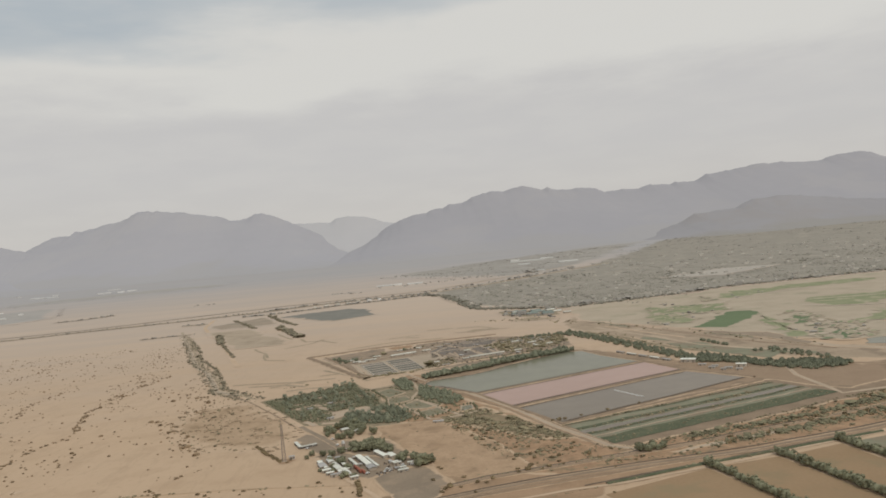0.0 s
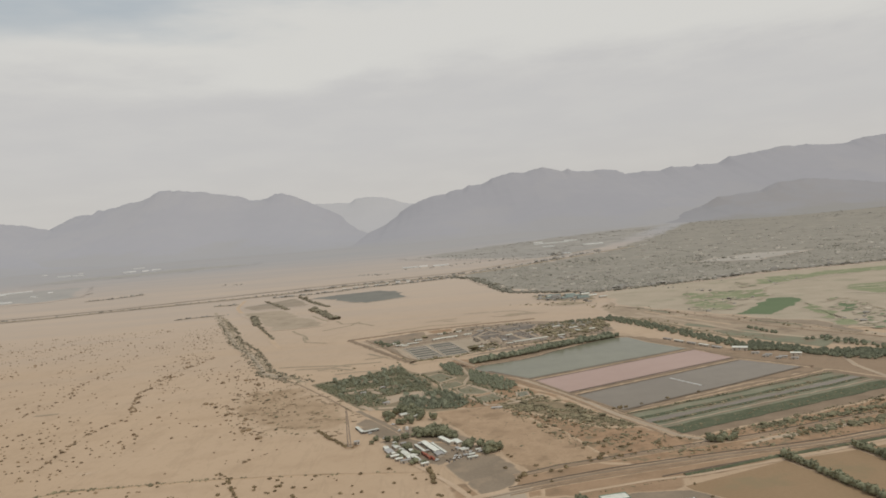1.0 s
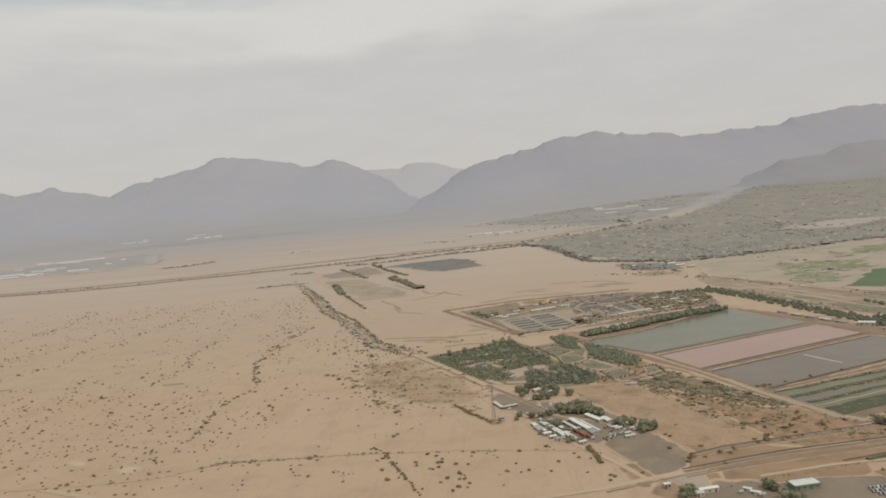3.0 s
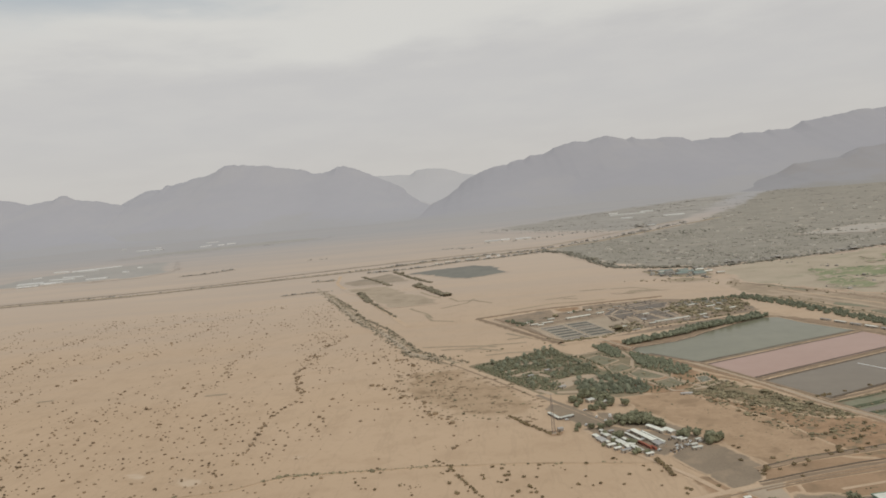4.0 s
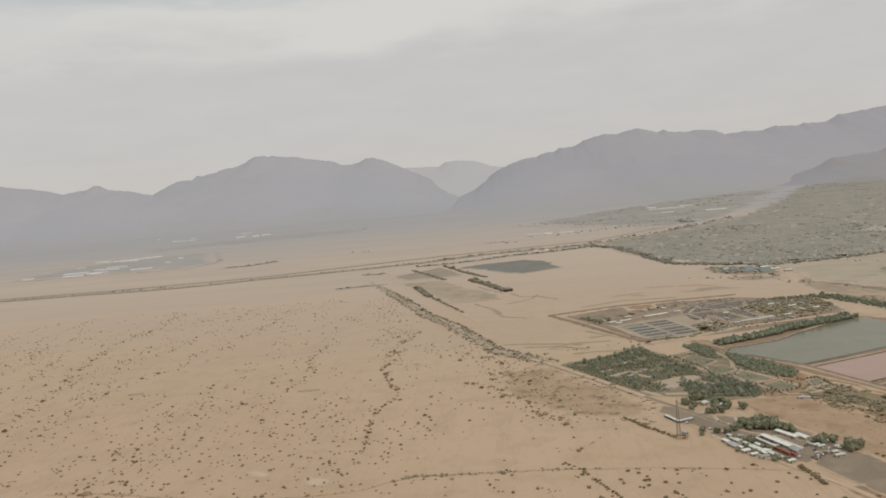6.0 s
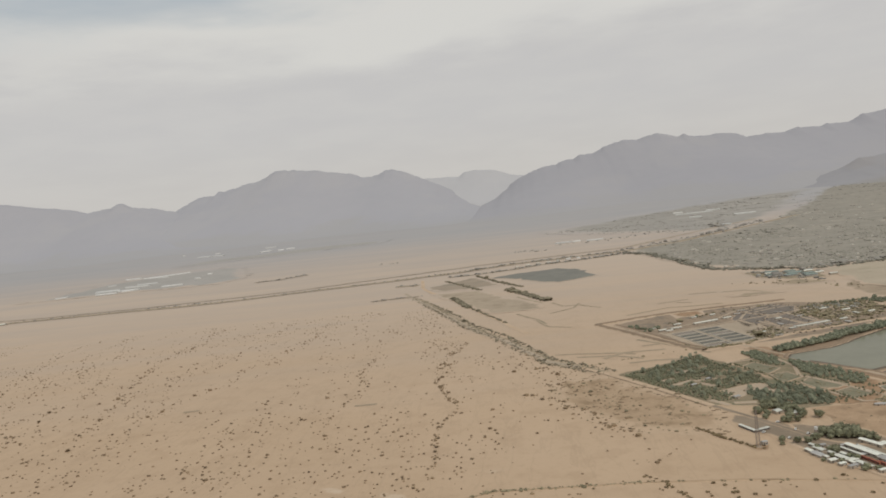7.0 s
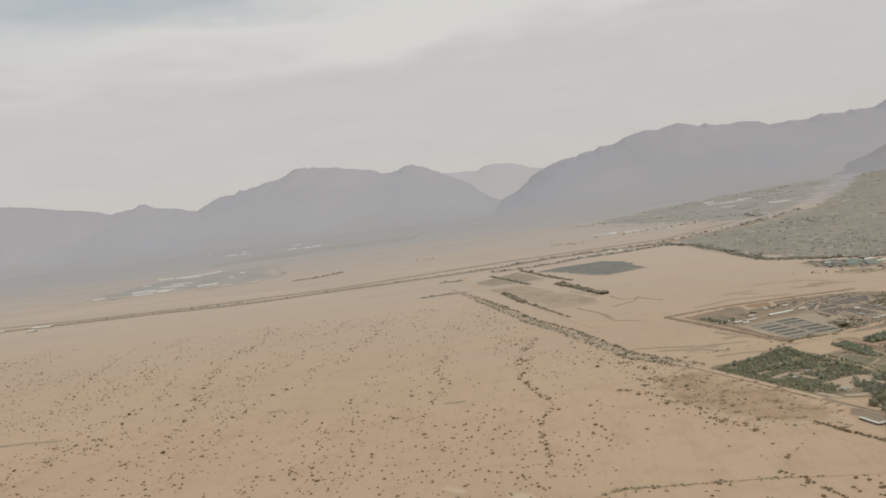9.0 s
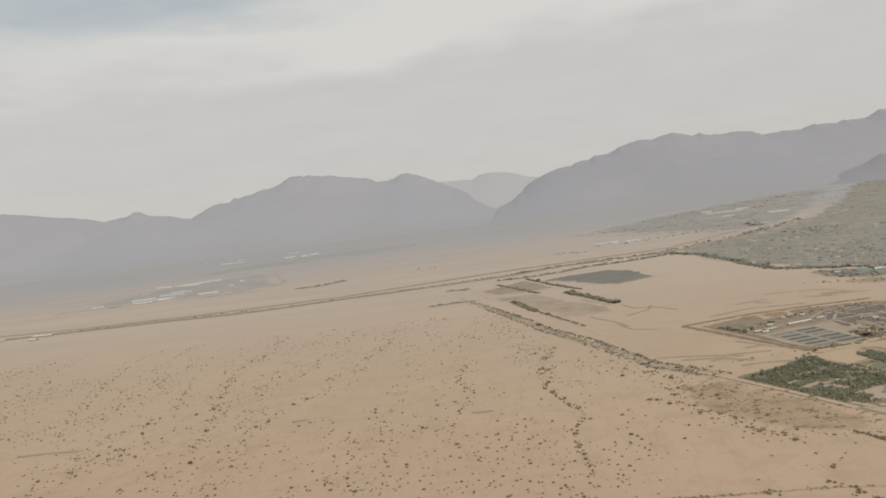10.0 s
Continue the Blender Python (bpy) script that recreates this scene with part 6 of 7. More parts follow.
for _ in range(1300):
    x, y = gen.uniform(-62, 26), gen.uniform(470, 602)
    if inside((x, y), [(-62, 592), (-43, 597), (-22, 560), (-10, 530), (24, 494), (4, 474), (-20, 472), (-30, 495), (-41, 521), (-46, 548)]) and noise.noise(Vector((x * 0.09, y * 0.09, 2.0))) > -0.1:
        r = 0.6 * math.exp(gen.normal(0, 0.4))
        spots.append((x, y, r, r * gen.uniform(0.5, 0.9)))
for _ in range(300):
    x, y = gen.uniform(-205, -95), gen.uniform(440, 585)
    if inside((x, y), [(-200, 585), (-150, 590), (-112, 520), (-90, 470), (-100, 430), (-150, 445), (-185, 480), (-205, 540)]):
        r = 0.75 * math.exp(gen.normal(0, 0.4))
        spots.append((x, y, r, r * gen.uniform(0.4, 0.7)))
for _ in range(4200):
    x, y = gen.uniform(-60, 148), gen.uniform(655, 835)
    if inside((x, y), [(47, 762), (70, 800), (91, 812), (140, 815), (140, 750), (110, 722), (73, 712)]) or inside((x, y), [(-15, 695), (13, 712), (16, 682), (-12, 667)]):
        r = 1.2 * math.exp(gen.normal(0, 0.4))
        spots.append((x, y, r, r * gen.uniform(0.6, 1.0)))
spots += along([[(-4, 668), (20, 684), (61, 697), (112, 714)]], 60, 1.5, 1.2, gen)
spots += along([[(-115, 772), (-95, 752), (-60, 775), (-10, 812), (50, 828)]], 26, 3.0, 1.4, gen) + along([[(-62, 650), (-35, 656)]], 60, 1.2, 1.2, gen)
for a, b, c in ((0.0, 1.0, 90), (0.27, 1.0, 120), (0.5, 1.0, 90), (0.78, 0.6, 120), (0.86, 0.7, 160), (0.95, 0.6, 160)):
    p, q = LEFT[0].lerp(LEFT[1], a), RIGHT[0].lerp(RIGHT[1], a)
    spots += along([[tuple(p), tuple(p.lerp(q, 0.5)), tuple(q)]], c, 0.5, 0.6 * b, gen)
for _ in range(420):
    x, y = gen.uniform(-45, 45), gen.uniform(342, 470)
    if inside((x, y), [(-45, 466), (-8, 470), (14, 440), (34, 388), (44, 352), (0, 343), (-8, 378), (-28, 410), (-42, 438)]) and noise.noise(Vector((x * 0.06, y * 0.06, 3.0))) > -0.1:
        r = 0.42 * math.exp(gen.normal(0, 0.4))
        spots.append((x, y, r, r * gen.uniform(0.25, 0.5)))
spots += along([[(5.2, 346.3), (25, 351.8), (43.9, 353.7), (63.9, 358.1), (94.7, 364.9)], [(-7, 301.9), (6, 305.8), (29.1, 312.5), (43.2, 315.5), (65.1, 320.7)]], 90, 0.4, 0.42, gen, 0)
spots += along([[(70, 324), (94, 330.5), (121, 338.5), (160, 346)]], 200, 0.8, 0.6, gen) + along([[(-79, 668), (-69, 647), (-51, 652), (-30, 655), (-14, 668)]], 160, 1.2, 1.2, gen)
for _ in range(5200):
    x, y = gen.uniform(-8, 76), gen.uniform(395, 500)
    if inside((x, y), [(-6, 470), (10, 492), (24, 496), (40, 470), (56, 432), (72, 402), (52, 404), (30, 432), (12, 450)]) and noise.noise(Vector((x * 0.1, y * 0.1, 5.0))) > -0.15 - (440 - y) * 0.004:
        r = 0.8 * math.exp(gen.normal(0, 0.4))
        spots.append((x, y, r, r * gen.uniform(0.6, 1.0)))
spots += along([[(172, 800), (192, 740), (206, 690), (222, 650), (240, 622)]], 45, 6.0, 1.1, gen) + along([[(262, 740), (300, 660), (320, 600)], [(196, 880), (222, 812), (250, 760)]], 26, 8.0, 1.0, gen) + along([[(60, 1000), (108, 985), (150, 940), (175, 900)]], 30, 7.0, 1.2, gen)
tall = along([[(132, 382), (154, 387), (186, 394), (210, 402), (270, 424)]], 300, 2.2, 1.15, gen) + along([[(136, 363), (144, 366), (165, 372), (185, 377), (205, 384), (270, 406)]], 240, 2.0, 1.1, gen)
shrub_field("tall_scrub", tall, "leaf_thicket", "dense grey-green thickets on brown waste ground")
shrub_field("scrub", spots, "leaf_brush", "countless low dusty green scrub bushes on brown earth")

# the far town under trees, and brush on the plain
TOWN = [(2, 1572), (30, 1360), (72, 1200), (115, 1130), (200, 1072), (376, 1104), (470, 1142), (600, 1156), (760, 1170), (1200, 1290), (1900, 1700), (2100, 3300), (1250, 3300), (900, 2950), (690, 2486), (400, 1930), (200, 1725), (100, 1665)]
spots = []
for _ in range(34000):
    y = 1085 + 2000 * gen.uniform() ** 1.4
    x = gen.uniform(0, 1900)
    if inside((x, y), TOWN) and gen.uniform() < 1.15 - (y - 1100) / 1500 and noise.noise(Vector((x * 0.008, y * 0.005, 1.0))) + 0.5 * noise.noise(Vector((x * 0.03, y * 0.02, 4.0))) + gen.uniform(-0.2, 0.2) > 0.0 - max(0.0, (1250 - y) * 0.003) and not inside((x, y), [(445, 1410), (617, 1495), (729, 1455), (552, 1341)]):
        r = gen.uniform(0.8, 1.9) * (1 + (y - 1085) / 3000)
        spots.append((x, y, r, r * gen.uniform(0.25, 0.5)))
GARDENS = [(-120, 2250), (-20, 2070), (94, 1950), (178, 1800), (250, 1850), (400, 2080), (640, 2500), (880, 2960), (480, 2860), (180, 2600)]
rows = []
while len(rows) < 320:
    far = len(rows) % 4 == 0
    x, y = (gen.uniform(-120, 880), gen.uniform(1800, 2960)) if far else (gen.uniform(0, 2000), 1090 + 2150 * gen.uniform() ** 1.3)
    if inside((x, y), GARDENS if far else TOWN):
        a, half = (0.1 if gen.uniform() < 0.75 else 1.7) + gen.normal(0, 0.12), gen.uniform(14, 45) * (1 + (y - 1085) / 1400)
        rows.append([(x - half * math.cos(a), y - half * math.sin(a)), (x + half * math.cos(a), y + half * math.sin(a))])
distant = []
for row in rows:
    far = row[0][1] > 1750
    (distant if far else spots).extend(along([row], 22, 1.5, 1.5 * (1 + (row[0][1] - 1085) / 2400), gen, 2.0))
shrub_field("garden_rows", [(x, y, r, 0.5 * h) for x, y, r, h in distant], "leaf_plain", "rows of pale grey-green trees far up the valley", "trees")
near = []
while len(near) < 15000:
    x, y = gen.uniform(20, 1500), 1085 + 560 * gen.uniform() ** 1.2
    if inside((x, y), TOWN) and noise.noise(Vector((x * 0.012, y * 0.008, 6.0))) + 0.7 * noise.noise(Vector((x * 0.05, y * 0.03, 4.0))) + gen.uniform(-0.35, 0.35) > (y - 1250) * 0.0008 and not inside((x, y), [(445, 1410), (617, 1495), (729, 1455), (552, 1341)]):
        r = 1.05 * math.exp(gen.normal(0, 0.3))
        near.append((x, y, r, r * gen.uniform(0.4, 0.8)))
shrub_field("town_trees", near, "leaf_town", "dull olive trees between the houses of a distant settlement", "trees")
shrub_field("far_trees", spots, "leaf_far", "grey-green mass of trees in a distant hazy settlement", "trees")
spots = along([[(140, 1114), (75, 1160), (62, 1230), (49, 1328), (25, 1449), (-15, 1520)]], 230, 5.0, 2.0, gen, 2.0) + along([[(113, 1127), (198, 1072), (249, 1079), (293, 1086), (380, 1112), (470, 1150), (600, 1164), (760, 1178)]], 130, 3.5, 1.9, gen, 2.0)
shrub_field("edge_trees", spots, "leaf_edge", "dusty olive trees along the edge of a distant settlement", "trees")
spots = along([[(284, 1990), (276, 1880)]], 60, 8.0, 3.4, gen, 0) + along([[(104, 1083), (131, 1068)]], 90, 4.0, 2.4, gen) + along([[(-102, 2267), (-24, 2199), (58, 2194), (131, 2151), (199, 2171)], [(-38, 2083), (94, 1958), (180, 1841)], [(-257, 1770), (-216, 1758), (-166, 1734)]], 26, 8.0, 1.8, gen) + along([[(0, 1575), (109, 1660), (197, 1718), (395, 1930)]], 30, 6.0, 2.6, gen) + along([[(-590, 1808), (-545, 1806)]], 26, 5.0, 1.8, gen) + along([[(-880, 1686), (-820, 1690), (-762, 1745)]], 34, 5.0, 2.2, gen)
spots += along([[(-350, 1470), (-232, 1528), (-114, 1540), (-5, 1560)]], 70, 3.5, 2.2, gen) + along([[(-372, 1400), (-304, 1406), (-237, 1428), (-190, 1460), (-111, 1473), (-20, 1512)]], 70, 3.5, 2.2, gen) + along([[(-1300, 1374), (-1043, 1376), (-800, 1376), (-577, 1420), (-350, 1470)]], 26, 4.0, 1.5, gen) + along([[(-464, 1336), (-419, 1327)], [(-475, 1170), (-435, 1180), (-397, 1180)]], 50, 4.0, 1.6, gen) + along([[(-140, 1850), (19, 1842), (133, 1933)]], 16, 16.0, 2.2, gen)
spots += along([[(196, 1088), (376, 1112), (470, 1150), (600, 1164), (760, 1178)]], 34, 4.0, 3.0, gen)
spots += along([[(108, 1045), (142, 1000), (170, 975)], [(150, 1065), (186, 1055)]], 30, 8.0, 3.0, gen)
spots += along([[(280, 1100), (330, 960)], [(250, 800), (340, 900)], [(410, 1000), (500, 1050)], [(330, 640), (420, 700)]], 16, 12.0, 1.8, gen)
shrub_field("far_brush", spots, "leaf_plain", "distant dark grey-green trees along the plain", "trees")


# ---------------------------------------------------------------- buildings
ALONG = math.atan2(-0.92, 0.391)


def building(x, y, length, width, tall, turn, roof="white_roof", wall="tan_wall", pitch=0.12, label="low camp building with a white sheet roof", category="building", group="", doors=2, name="building"):
    """A low building: walls, an overhanging pitched roof with a ridge cap, doors and windows along one side."""
    ob = holder(name, Matrix.Translation((x, y, rise_at(x, y))) @ Matrix.Rotation(turn, 4, "Z"), label, category, group)
    bm = bmesh.new()
    box(bm, 0, 0, -0.1, length, width, tall + 0.1)
    part("wall", bm, M[wall], ob)
    over, peak = min(0.3, 0.06 * width), width * pitch
    l, w = length / 2 + over, width / 2 + over
    v = [(-l, -w, tall), (l, -w, tall), (l, 0, tall + peak), (-l, 0, tall + peak), (-l, w, tall), (l, w, tall)]
    v = [(a, b, c + 0.02) for a, b, c in v] + [(a, b, c + 0.14) for a, b, c in v]
    f = [(6, 7, 8, 9), (9, 8, 11, 10), (0, 3, 2, 1), (3, 4, 5, 2), (0, 1, 7, 6), (4, 10, 11, 5), (0, 6, 9, 3), (3, 9, 10, 4), (1, 2, 8, 7), (2, 5, 11, 8)]
    mesh_object("roof", v, f, M[roof], ob)
    for i in range(doors):
        u = -length / 2 + length * (i + 0.5) / doors
        for side in (-1, 1):
            bm = bmesh.new()
            if i % 2 == 0:
                box(bm, u, side * (width / 2 + 0.02), 0, 0.9, 0.08, min(2.0, tall * 0.8))
                door = part("door", bm, M["shade_wall"], ob)
                bm = bmesh.new()
                box(bm, u + 0.32, side * (width / 2 + 0.09), min(2.0, tall * 0.8) * 0.48, 0.12, 0.06, 0.05)
                part("handle", bm, M["steel"], door)
            else:
                for a, c, sx, sz in ((0, -0.04, 1.3, 0.08), (0, tall * 0.35, 1.3, 0.08), (-0.61, 0.04, 0.08, tall * 0.35 - 0.04), (0.61, 0.04, 0.08, tall * 0.35 - 0.04)):
                    box(bm, u + a, side * (width / 2 + 0.03), tall * 0.4 + c, sx, 0.1, sz)
                window = part("window", bm, M["white_paint"], ob)
                bm = bmesh.new()
                box(bm, u, side * (width / 2 + 0.02), tall * 0.4 + 0.04, 1.14, 0.05, tall * 0.35 - 0.04)
                part("pane", bm, M["glass"], window)
    return ob


building(-46.8, 392.6, 20.5, 3.0, 1.7, ALONG, label="long camp hall with a white sheet roof", doors=6)
building(-52.4, 392.0, 14.5, 1.5, 1.4, ALONG, label="long narrow camp hall with a white roof", doors=5)
building(-42.0, 390.0, 20.5, 1.3, 1.3, ALONG, label="long narrow camp hall with a white roof", doors=5)
building(-41.6, 379.6, 5.5, 4.0, 1.5, ALONG, "grey_roof", label="open camp shed with a grey roof")
building(-38.0, 402.0, 13.5, 2.8, 1.7, ALONG + 0.1, label="camp hall with a white sheet roof", doors=3)
building(-31.6, 397.4, 7.5, 3.2, 1.7, ALONG, label="camp hall with a white sheet roof", doors=2)
building(-35.0, 399.2, 4.5, 2.4, 1.6, ALONG + math.pi / 2, label="cross wing of the camp hall, white roof")
SMALL = [(-69.2, 391.4, 7.0, 3.6, 0), (-65.9, 398.4, 6.5, 3.0, 0), (-65.8, 382.2, 4.5, 2.6, 1), (-60.0, 384.4, 8.0, 3.2, 0), (-56.6, 381.4, 6.0, 3.0, 1), (-54.2, 376.0, 6.0, 2.6, 0), (-59.6, 373.4, 5.5, 2.0, 1), (-49.2, 366.0, 4.2, 1.8, 1), (-63.2, 377.4, 4.0, 2.0, 1), (-71.4, 397.4, 4.5, 2.4, 0), (-62.4, 391.6, 4.0, 2.2, 0)]
SMALL += [(-28.0, 382.8, 4.2, 1.7, 1), (-31.6, 386.8, 4.0, 1.7, 0), (-29.4, 385.4, 3.4, 1.5, 1), (-24.8, 374.6, 3.6, 1.9, 1), (-21.0, 381.4, 3.0, 1.5, 1), (-67.0, 405.0, 4.0, 2.0, 0), (-57.2, 389.6, 3.6, 2.0, 0), (-62.4, 403.4, 3.2, 1.8, 1), (-52.2, 371.4, 3.0, 1.7, 0), (-66.8, 387.4, 3.0, 1.8, 0), (-58.0, 377.8, 3.0, 1.7, 0)]
for k, (x, y, length, width, cross) in enumerate(SMALL):
    building(x, y, length, width, 1.25 + 0.1 * (k % 4), ALONG + (math.pi / 2 if cross else 0.0), "white_roof" if k % 6 else "grey_roof", "tan_wall", 0.1, "small camp cabin with a white sheet roof" if k % 6 else "small camp cabin with a grey sheet roof", "cabin", "camp cabins", 2, "cabin")
building(-24.4, 370.4, 5.5, 2.0, 1.4, 0.3, label="long white trailer shed at the yard edge")
building(-4.5, 464.5, 7, 2.4, 1.1, -0.05, "grey_roof", label="low grey house on the scrub edge")
# canopy in the parking lot, two wings
# dark closed walls stand in for the shade under the open roof
building(-90.8, 438.5, 13.5, 1.9, 1.3, ALONG, "white_roof", "shade_wall", 0.04, "open carport with a pale flat roof")
building(-83.6, 434.8, 9.5, 1.9, 1.3, 0.45, "white_roof", "shade_wall", 0.04, "open carport with a pale flat roof")
building(-64.0, 464.5, 8, 4.2, 1.8, 0.5, label="white garden house among trees")
building(-56.5, 459.0, 5, 3.2, 1.7, 0.5, label="white garden house among trees")
building(-79.5, 500.0, 5, 2.6, 1.6, 0.6, "grey_roof", label="grey-roofed house in the date grove")
building(-99.5, 536.0, 4.5, 2.4, 1.6, 0.6, "grey_roof", label="grey-roofed house in the date grove")
building(-86.0, 549.0, 4.5, 2.4, 1.6, 0.6, "grey_roof", label="grey-roofed house in the date grove")
building(203.0, 581.0, 11.5, 6.0, 2.6, -0.5, label="pale farm shed with white roof", doors=3)
building(230.5, 544.5, 7.5, 4.0, 2.4, -0.45, label="small farm shed with a white roof")
for x, y, l in ((166, 650, 10), (172, 636, 11), (178, 622, 10), (184, 609, 11), (190, 596, 10), (207, 562, 6), (213, 552, 5), (209, 548, 5), (219, 541, 6), (214, 538, 4), (224, 533, 5)):
    building(x, y, l, 2.4, 1.5, -1.13 if l > 7 else -0.4, "grey_roof" if l < 11 else "white_roof", "tan_wall", 0.1, "long low farm shed with weathered roof", "shed", "farm sheds", 2, "shed")
# fish farm
building(-36.6, 759.0, 28, 3.4, 1.8, 0.39, label="long fish farm shed with white roof", doors=5)
building(45.4, 704.0, 31, 3.4, 1.8, 0.33, label="long fish farm shed with white roof", doors=5)
for x, y, l in ((-92, 748, 8), (-84, 737, 8), (-78, 732, 7), (-65, 760, 8), (-42, 789, 6), (-21, 795, 6), (-70, 742, 12), (-12, 772, 9), (62, 712, 8), (80, 718, 8), (100, 760, 10), (84, 775, 8), (116, 742, 7), (30, 745, 7)):
    building(x, y, l, 2.8, 1.5, 0.4, "white_roof", "tan_wall", 0.1, "small fish farm shed with pale roof", "shed", "fish farm sheds", 2, "shed")


def fish_tank(p, u, v, length, width, mat):
    """A shallow basin: a raised pale rim round dark lining and still water."""
    m = Matrix(((u.x, v.x, 0, p.x), (u.y, v.y, 0, p.y), (0, 0, 1, rise_at(p.x, p.y)), (0, 0, 0, 1)))
    ob = holder("fish_tank", m, "rectangular fish tank with dark water and pale rim", "fish tank", "fish tanks")
    bm = bmesh.new()
    for x, y, sx, sy in ((0, -width / 2, length, 0.9), (0, width / 2, length, 0.9), (-length / 2, 0, 0.9, width - 0.9), (length / 2, 0, 0.9, width - 0.9)):
        box(bm, x, y, -0.1, sx, sy, 0.75)
    part("rim", bm, M["concrete"], ob)
    bm = bmesh.new()
    box(bm, 0, 0, -0.1, length - 0.6, width - 0.6, 0.4)
    part("water", bm, mat, ob)


A, B, C, D = Vector((-80.6, 718.2)), Vector((-29.8, 737.4)), Vector((-13.3, 671.3)), Vector((-60.5, 649.8))
u, v = (B - A).normalized(), (D - A).normalized()
for i in range(2):
    for j in range(6):
        c = A.lerp(B, (i + 0.5) / 2).lerp(D.lerp(C, (i + 0.5) / 2), (j + 0.5) / 6)
        fish_tank(c, u, v, 22.4, 9.0, M["liner"] if (i * 3 + j) % 5 else M["pond_dark"])
sheds = random.Random(31)
placed = 0
while placed < 15:
    x, y = sheds.uniform(-20, 132), sheds.uniform(668, 830)
    if not inside((x, y), FARM):
        continue
    building(x, y, sheds.uniform(3.5, 9), sheds.uniform(1.8, 3.0), 1.4, 0.36 + (math.pi / 2 if sheds.random() < 0.3 else 0.0), sheds.choice(("white_roof", "grey_roof", "grey_roof", "grey_roof")), "tan_wall", 0.1, "small fish farm shed with weathered roof", "shed", "fish farm sheds", 2, "shed")
    placed += 1

bm = bmesh.new()
for _ in range(560):
    x, y = sheds.uniform(-30, 134), sheds.uniform(668, 832)
    if inside((x, y), FARM) and noise.noise(Vector((x * 0.06, y * 0.06, 1.0))) > -0.15:
        box(bm, x, y, rise_at(x, y), sheds.uniform(0.5, 2.4), sheds.uniform(0.4, 1.2), sheds.uniform(0.4, 1.1), sheds.choice((0.36, 1.93)) + sheds.uniform(-0.2, 0.2))
me = bpy.data.meshes.new("farm_gear")
bm.to_mesh(me)
bm.free()
me.materials.append(material("weathered_gear", (0.16, 0.13, 0.10), (0.34, 0.29, 0.235), 0.1, 1.0, island=0.5))
tagged(new("farm_gear", me), "countless scattered gear and rubble heaps on the fish farm", "gear", "", "stuff")

# the green building on the car yard
green = building(32.6, 300.6, 11.0, 5.6, 2.1, 0.16, "white_roof", "green_paint", 0.02, "pale green flat-roofed workshop with white roof", doors=4)
bm = bmesh.new()
for x, y, sx, sy in ((0, -3.1, 11.9, 0.25), (0, 3.1, 11.9, 0.25), (-5.85, 0, 0.25, 5.95), (5.85, 0, 0.25, 5.95)):
    box(bm, x, y, 1.9, sx, sy, 0.6)
part("parapet", bm, M["green_paint"], green, "pale green roof parapet")
building(-6.0, 301.3, 8.5, 2.2, 1.9, 0.2, label="white gatehouse with a flat roof", doors=3)
building(-10.6, 298.2, 3.6, 2.4, 1.8, 0.2, label="white gatehouse wing with a flat roof")
building(9.6, 300.2, 3.4, 1.6, 1.3, -0.6, label="pale low shed on the forecourt")
building(11.6, 296.6, 4.2, 1.5, 1.3, -0.6, label="pale low shed on the forecourt")
building(13.4, 294.4, 3.0, 1.4, 1.2, 0.3, "grey_roof", label="grey low shed on the forecourt")
building(6.2, 298.0, 2.4, 1.3, 1.2, 0.5, "grey_roof", label="grey low shed on the forecourt")
building(-21.5, 307.5, 3.0, 1.8, 2.2, 0.2, label="white guard hut by the road")


def vehicle(x, y, turn, length, width, tall, mat, label, category, group, name):
    """A parked vehicle: body with a sloped cabin, window band and four wheels."""
    ob = holder(name, Matrix.Translation((x, y, rise_at(x, y) + 0.14)) @ Matrix.Rotation(turn, 4, "Z"), label, category, group)
    bm = bmesh.new()
    box(bm, 0, 0, 0.25, length, width, tall * (0.85 if name == "bus" else 0.42))
    if name == "bus":
        box(bm, -length * 0.1, 0, 0.25 + tall * 0.85, length * 0.5, width * 0.7, 0.15)
    bmesh.ops.bevel(bm, geom=bm.edges[:], offset=0.08, segments=1, affect="EDGES")
    part("body", bm, M[mat], ob)
    bm = bmesh.new()
    if name == "bus":
        box(bm, 0, 0, 0.25 + tall * 0.42, length * 0.96, width + 0.04, tall * 0.3)
        part("window_band", bm, M["glass"], ob, "dark window band")
    else:
        top = box(bm, -length * 0.05, 0, 0.25 + tall * 0.42, length * 0.55, width * 0.9, tall * 0.42)
        for w in top:
            if w.co.z > 0.3 + tall * 0.5:
                w.co.x *= 0.75
                w.co.y *= 0.85
        part("cabin", bm, M[mat], ob)
        bm = bmesh.new()
        box(bm, -length * 0.05, 0, 0.27 + tall * 0.46, length * 0.5, width * 0.9, tall * 0.2)
        part("window_band", bm, M["glass"], ob, "dark glass windows")
        bm = bmesh.new()
        box(bm, -length * 0.05, 0, 0.25 + tall * 0.84, length * 0.4, width * 0.75, 0.05)
        part("roof", bm, M[mat], ob)
    for sx in (-0.32, 0.32):
        for sy in (-0.45, 0.45):
            bm = bmesh.new()
            m = Matrix.Translation((length * sx, width * sy, 0.28)) @ Matrix.Rotation(math.pi / 2, 4, "X")
            bmesh.ops.create_cone(bm, cap_ends=True, segments=10, radius1=0.3, radius2=0.3, depth=0.2, matrix=m)
            wheel = part("wheel", bm, M["rubber"], ob)
            bm = bmesh.new()
            bmesh.ops.create_cone(bm, cap_ends=True, segments=8, radius1=0.17, radius2=0.17, depth=0.23, matrix=m)
            part("rim", bm, M["steel"], wheel)
    return ob


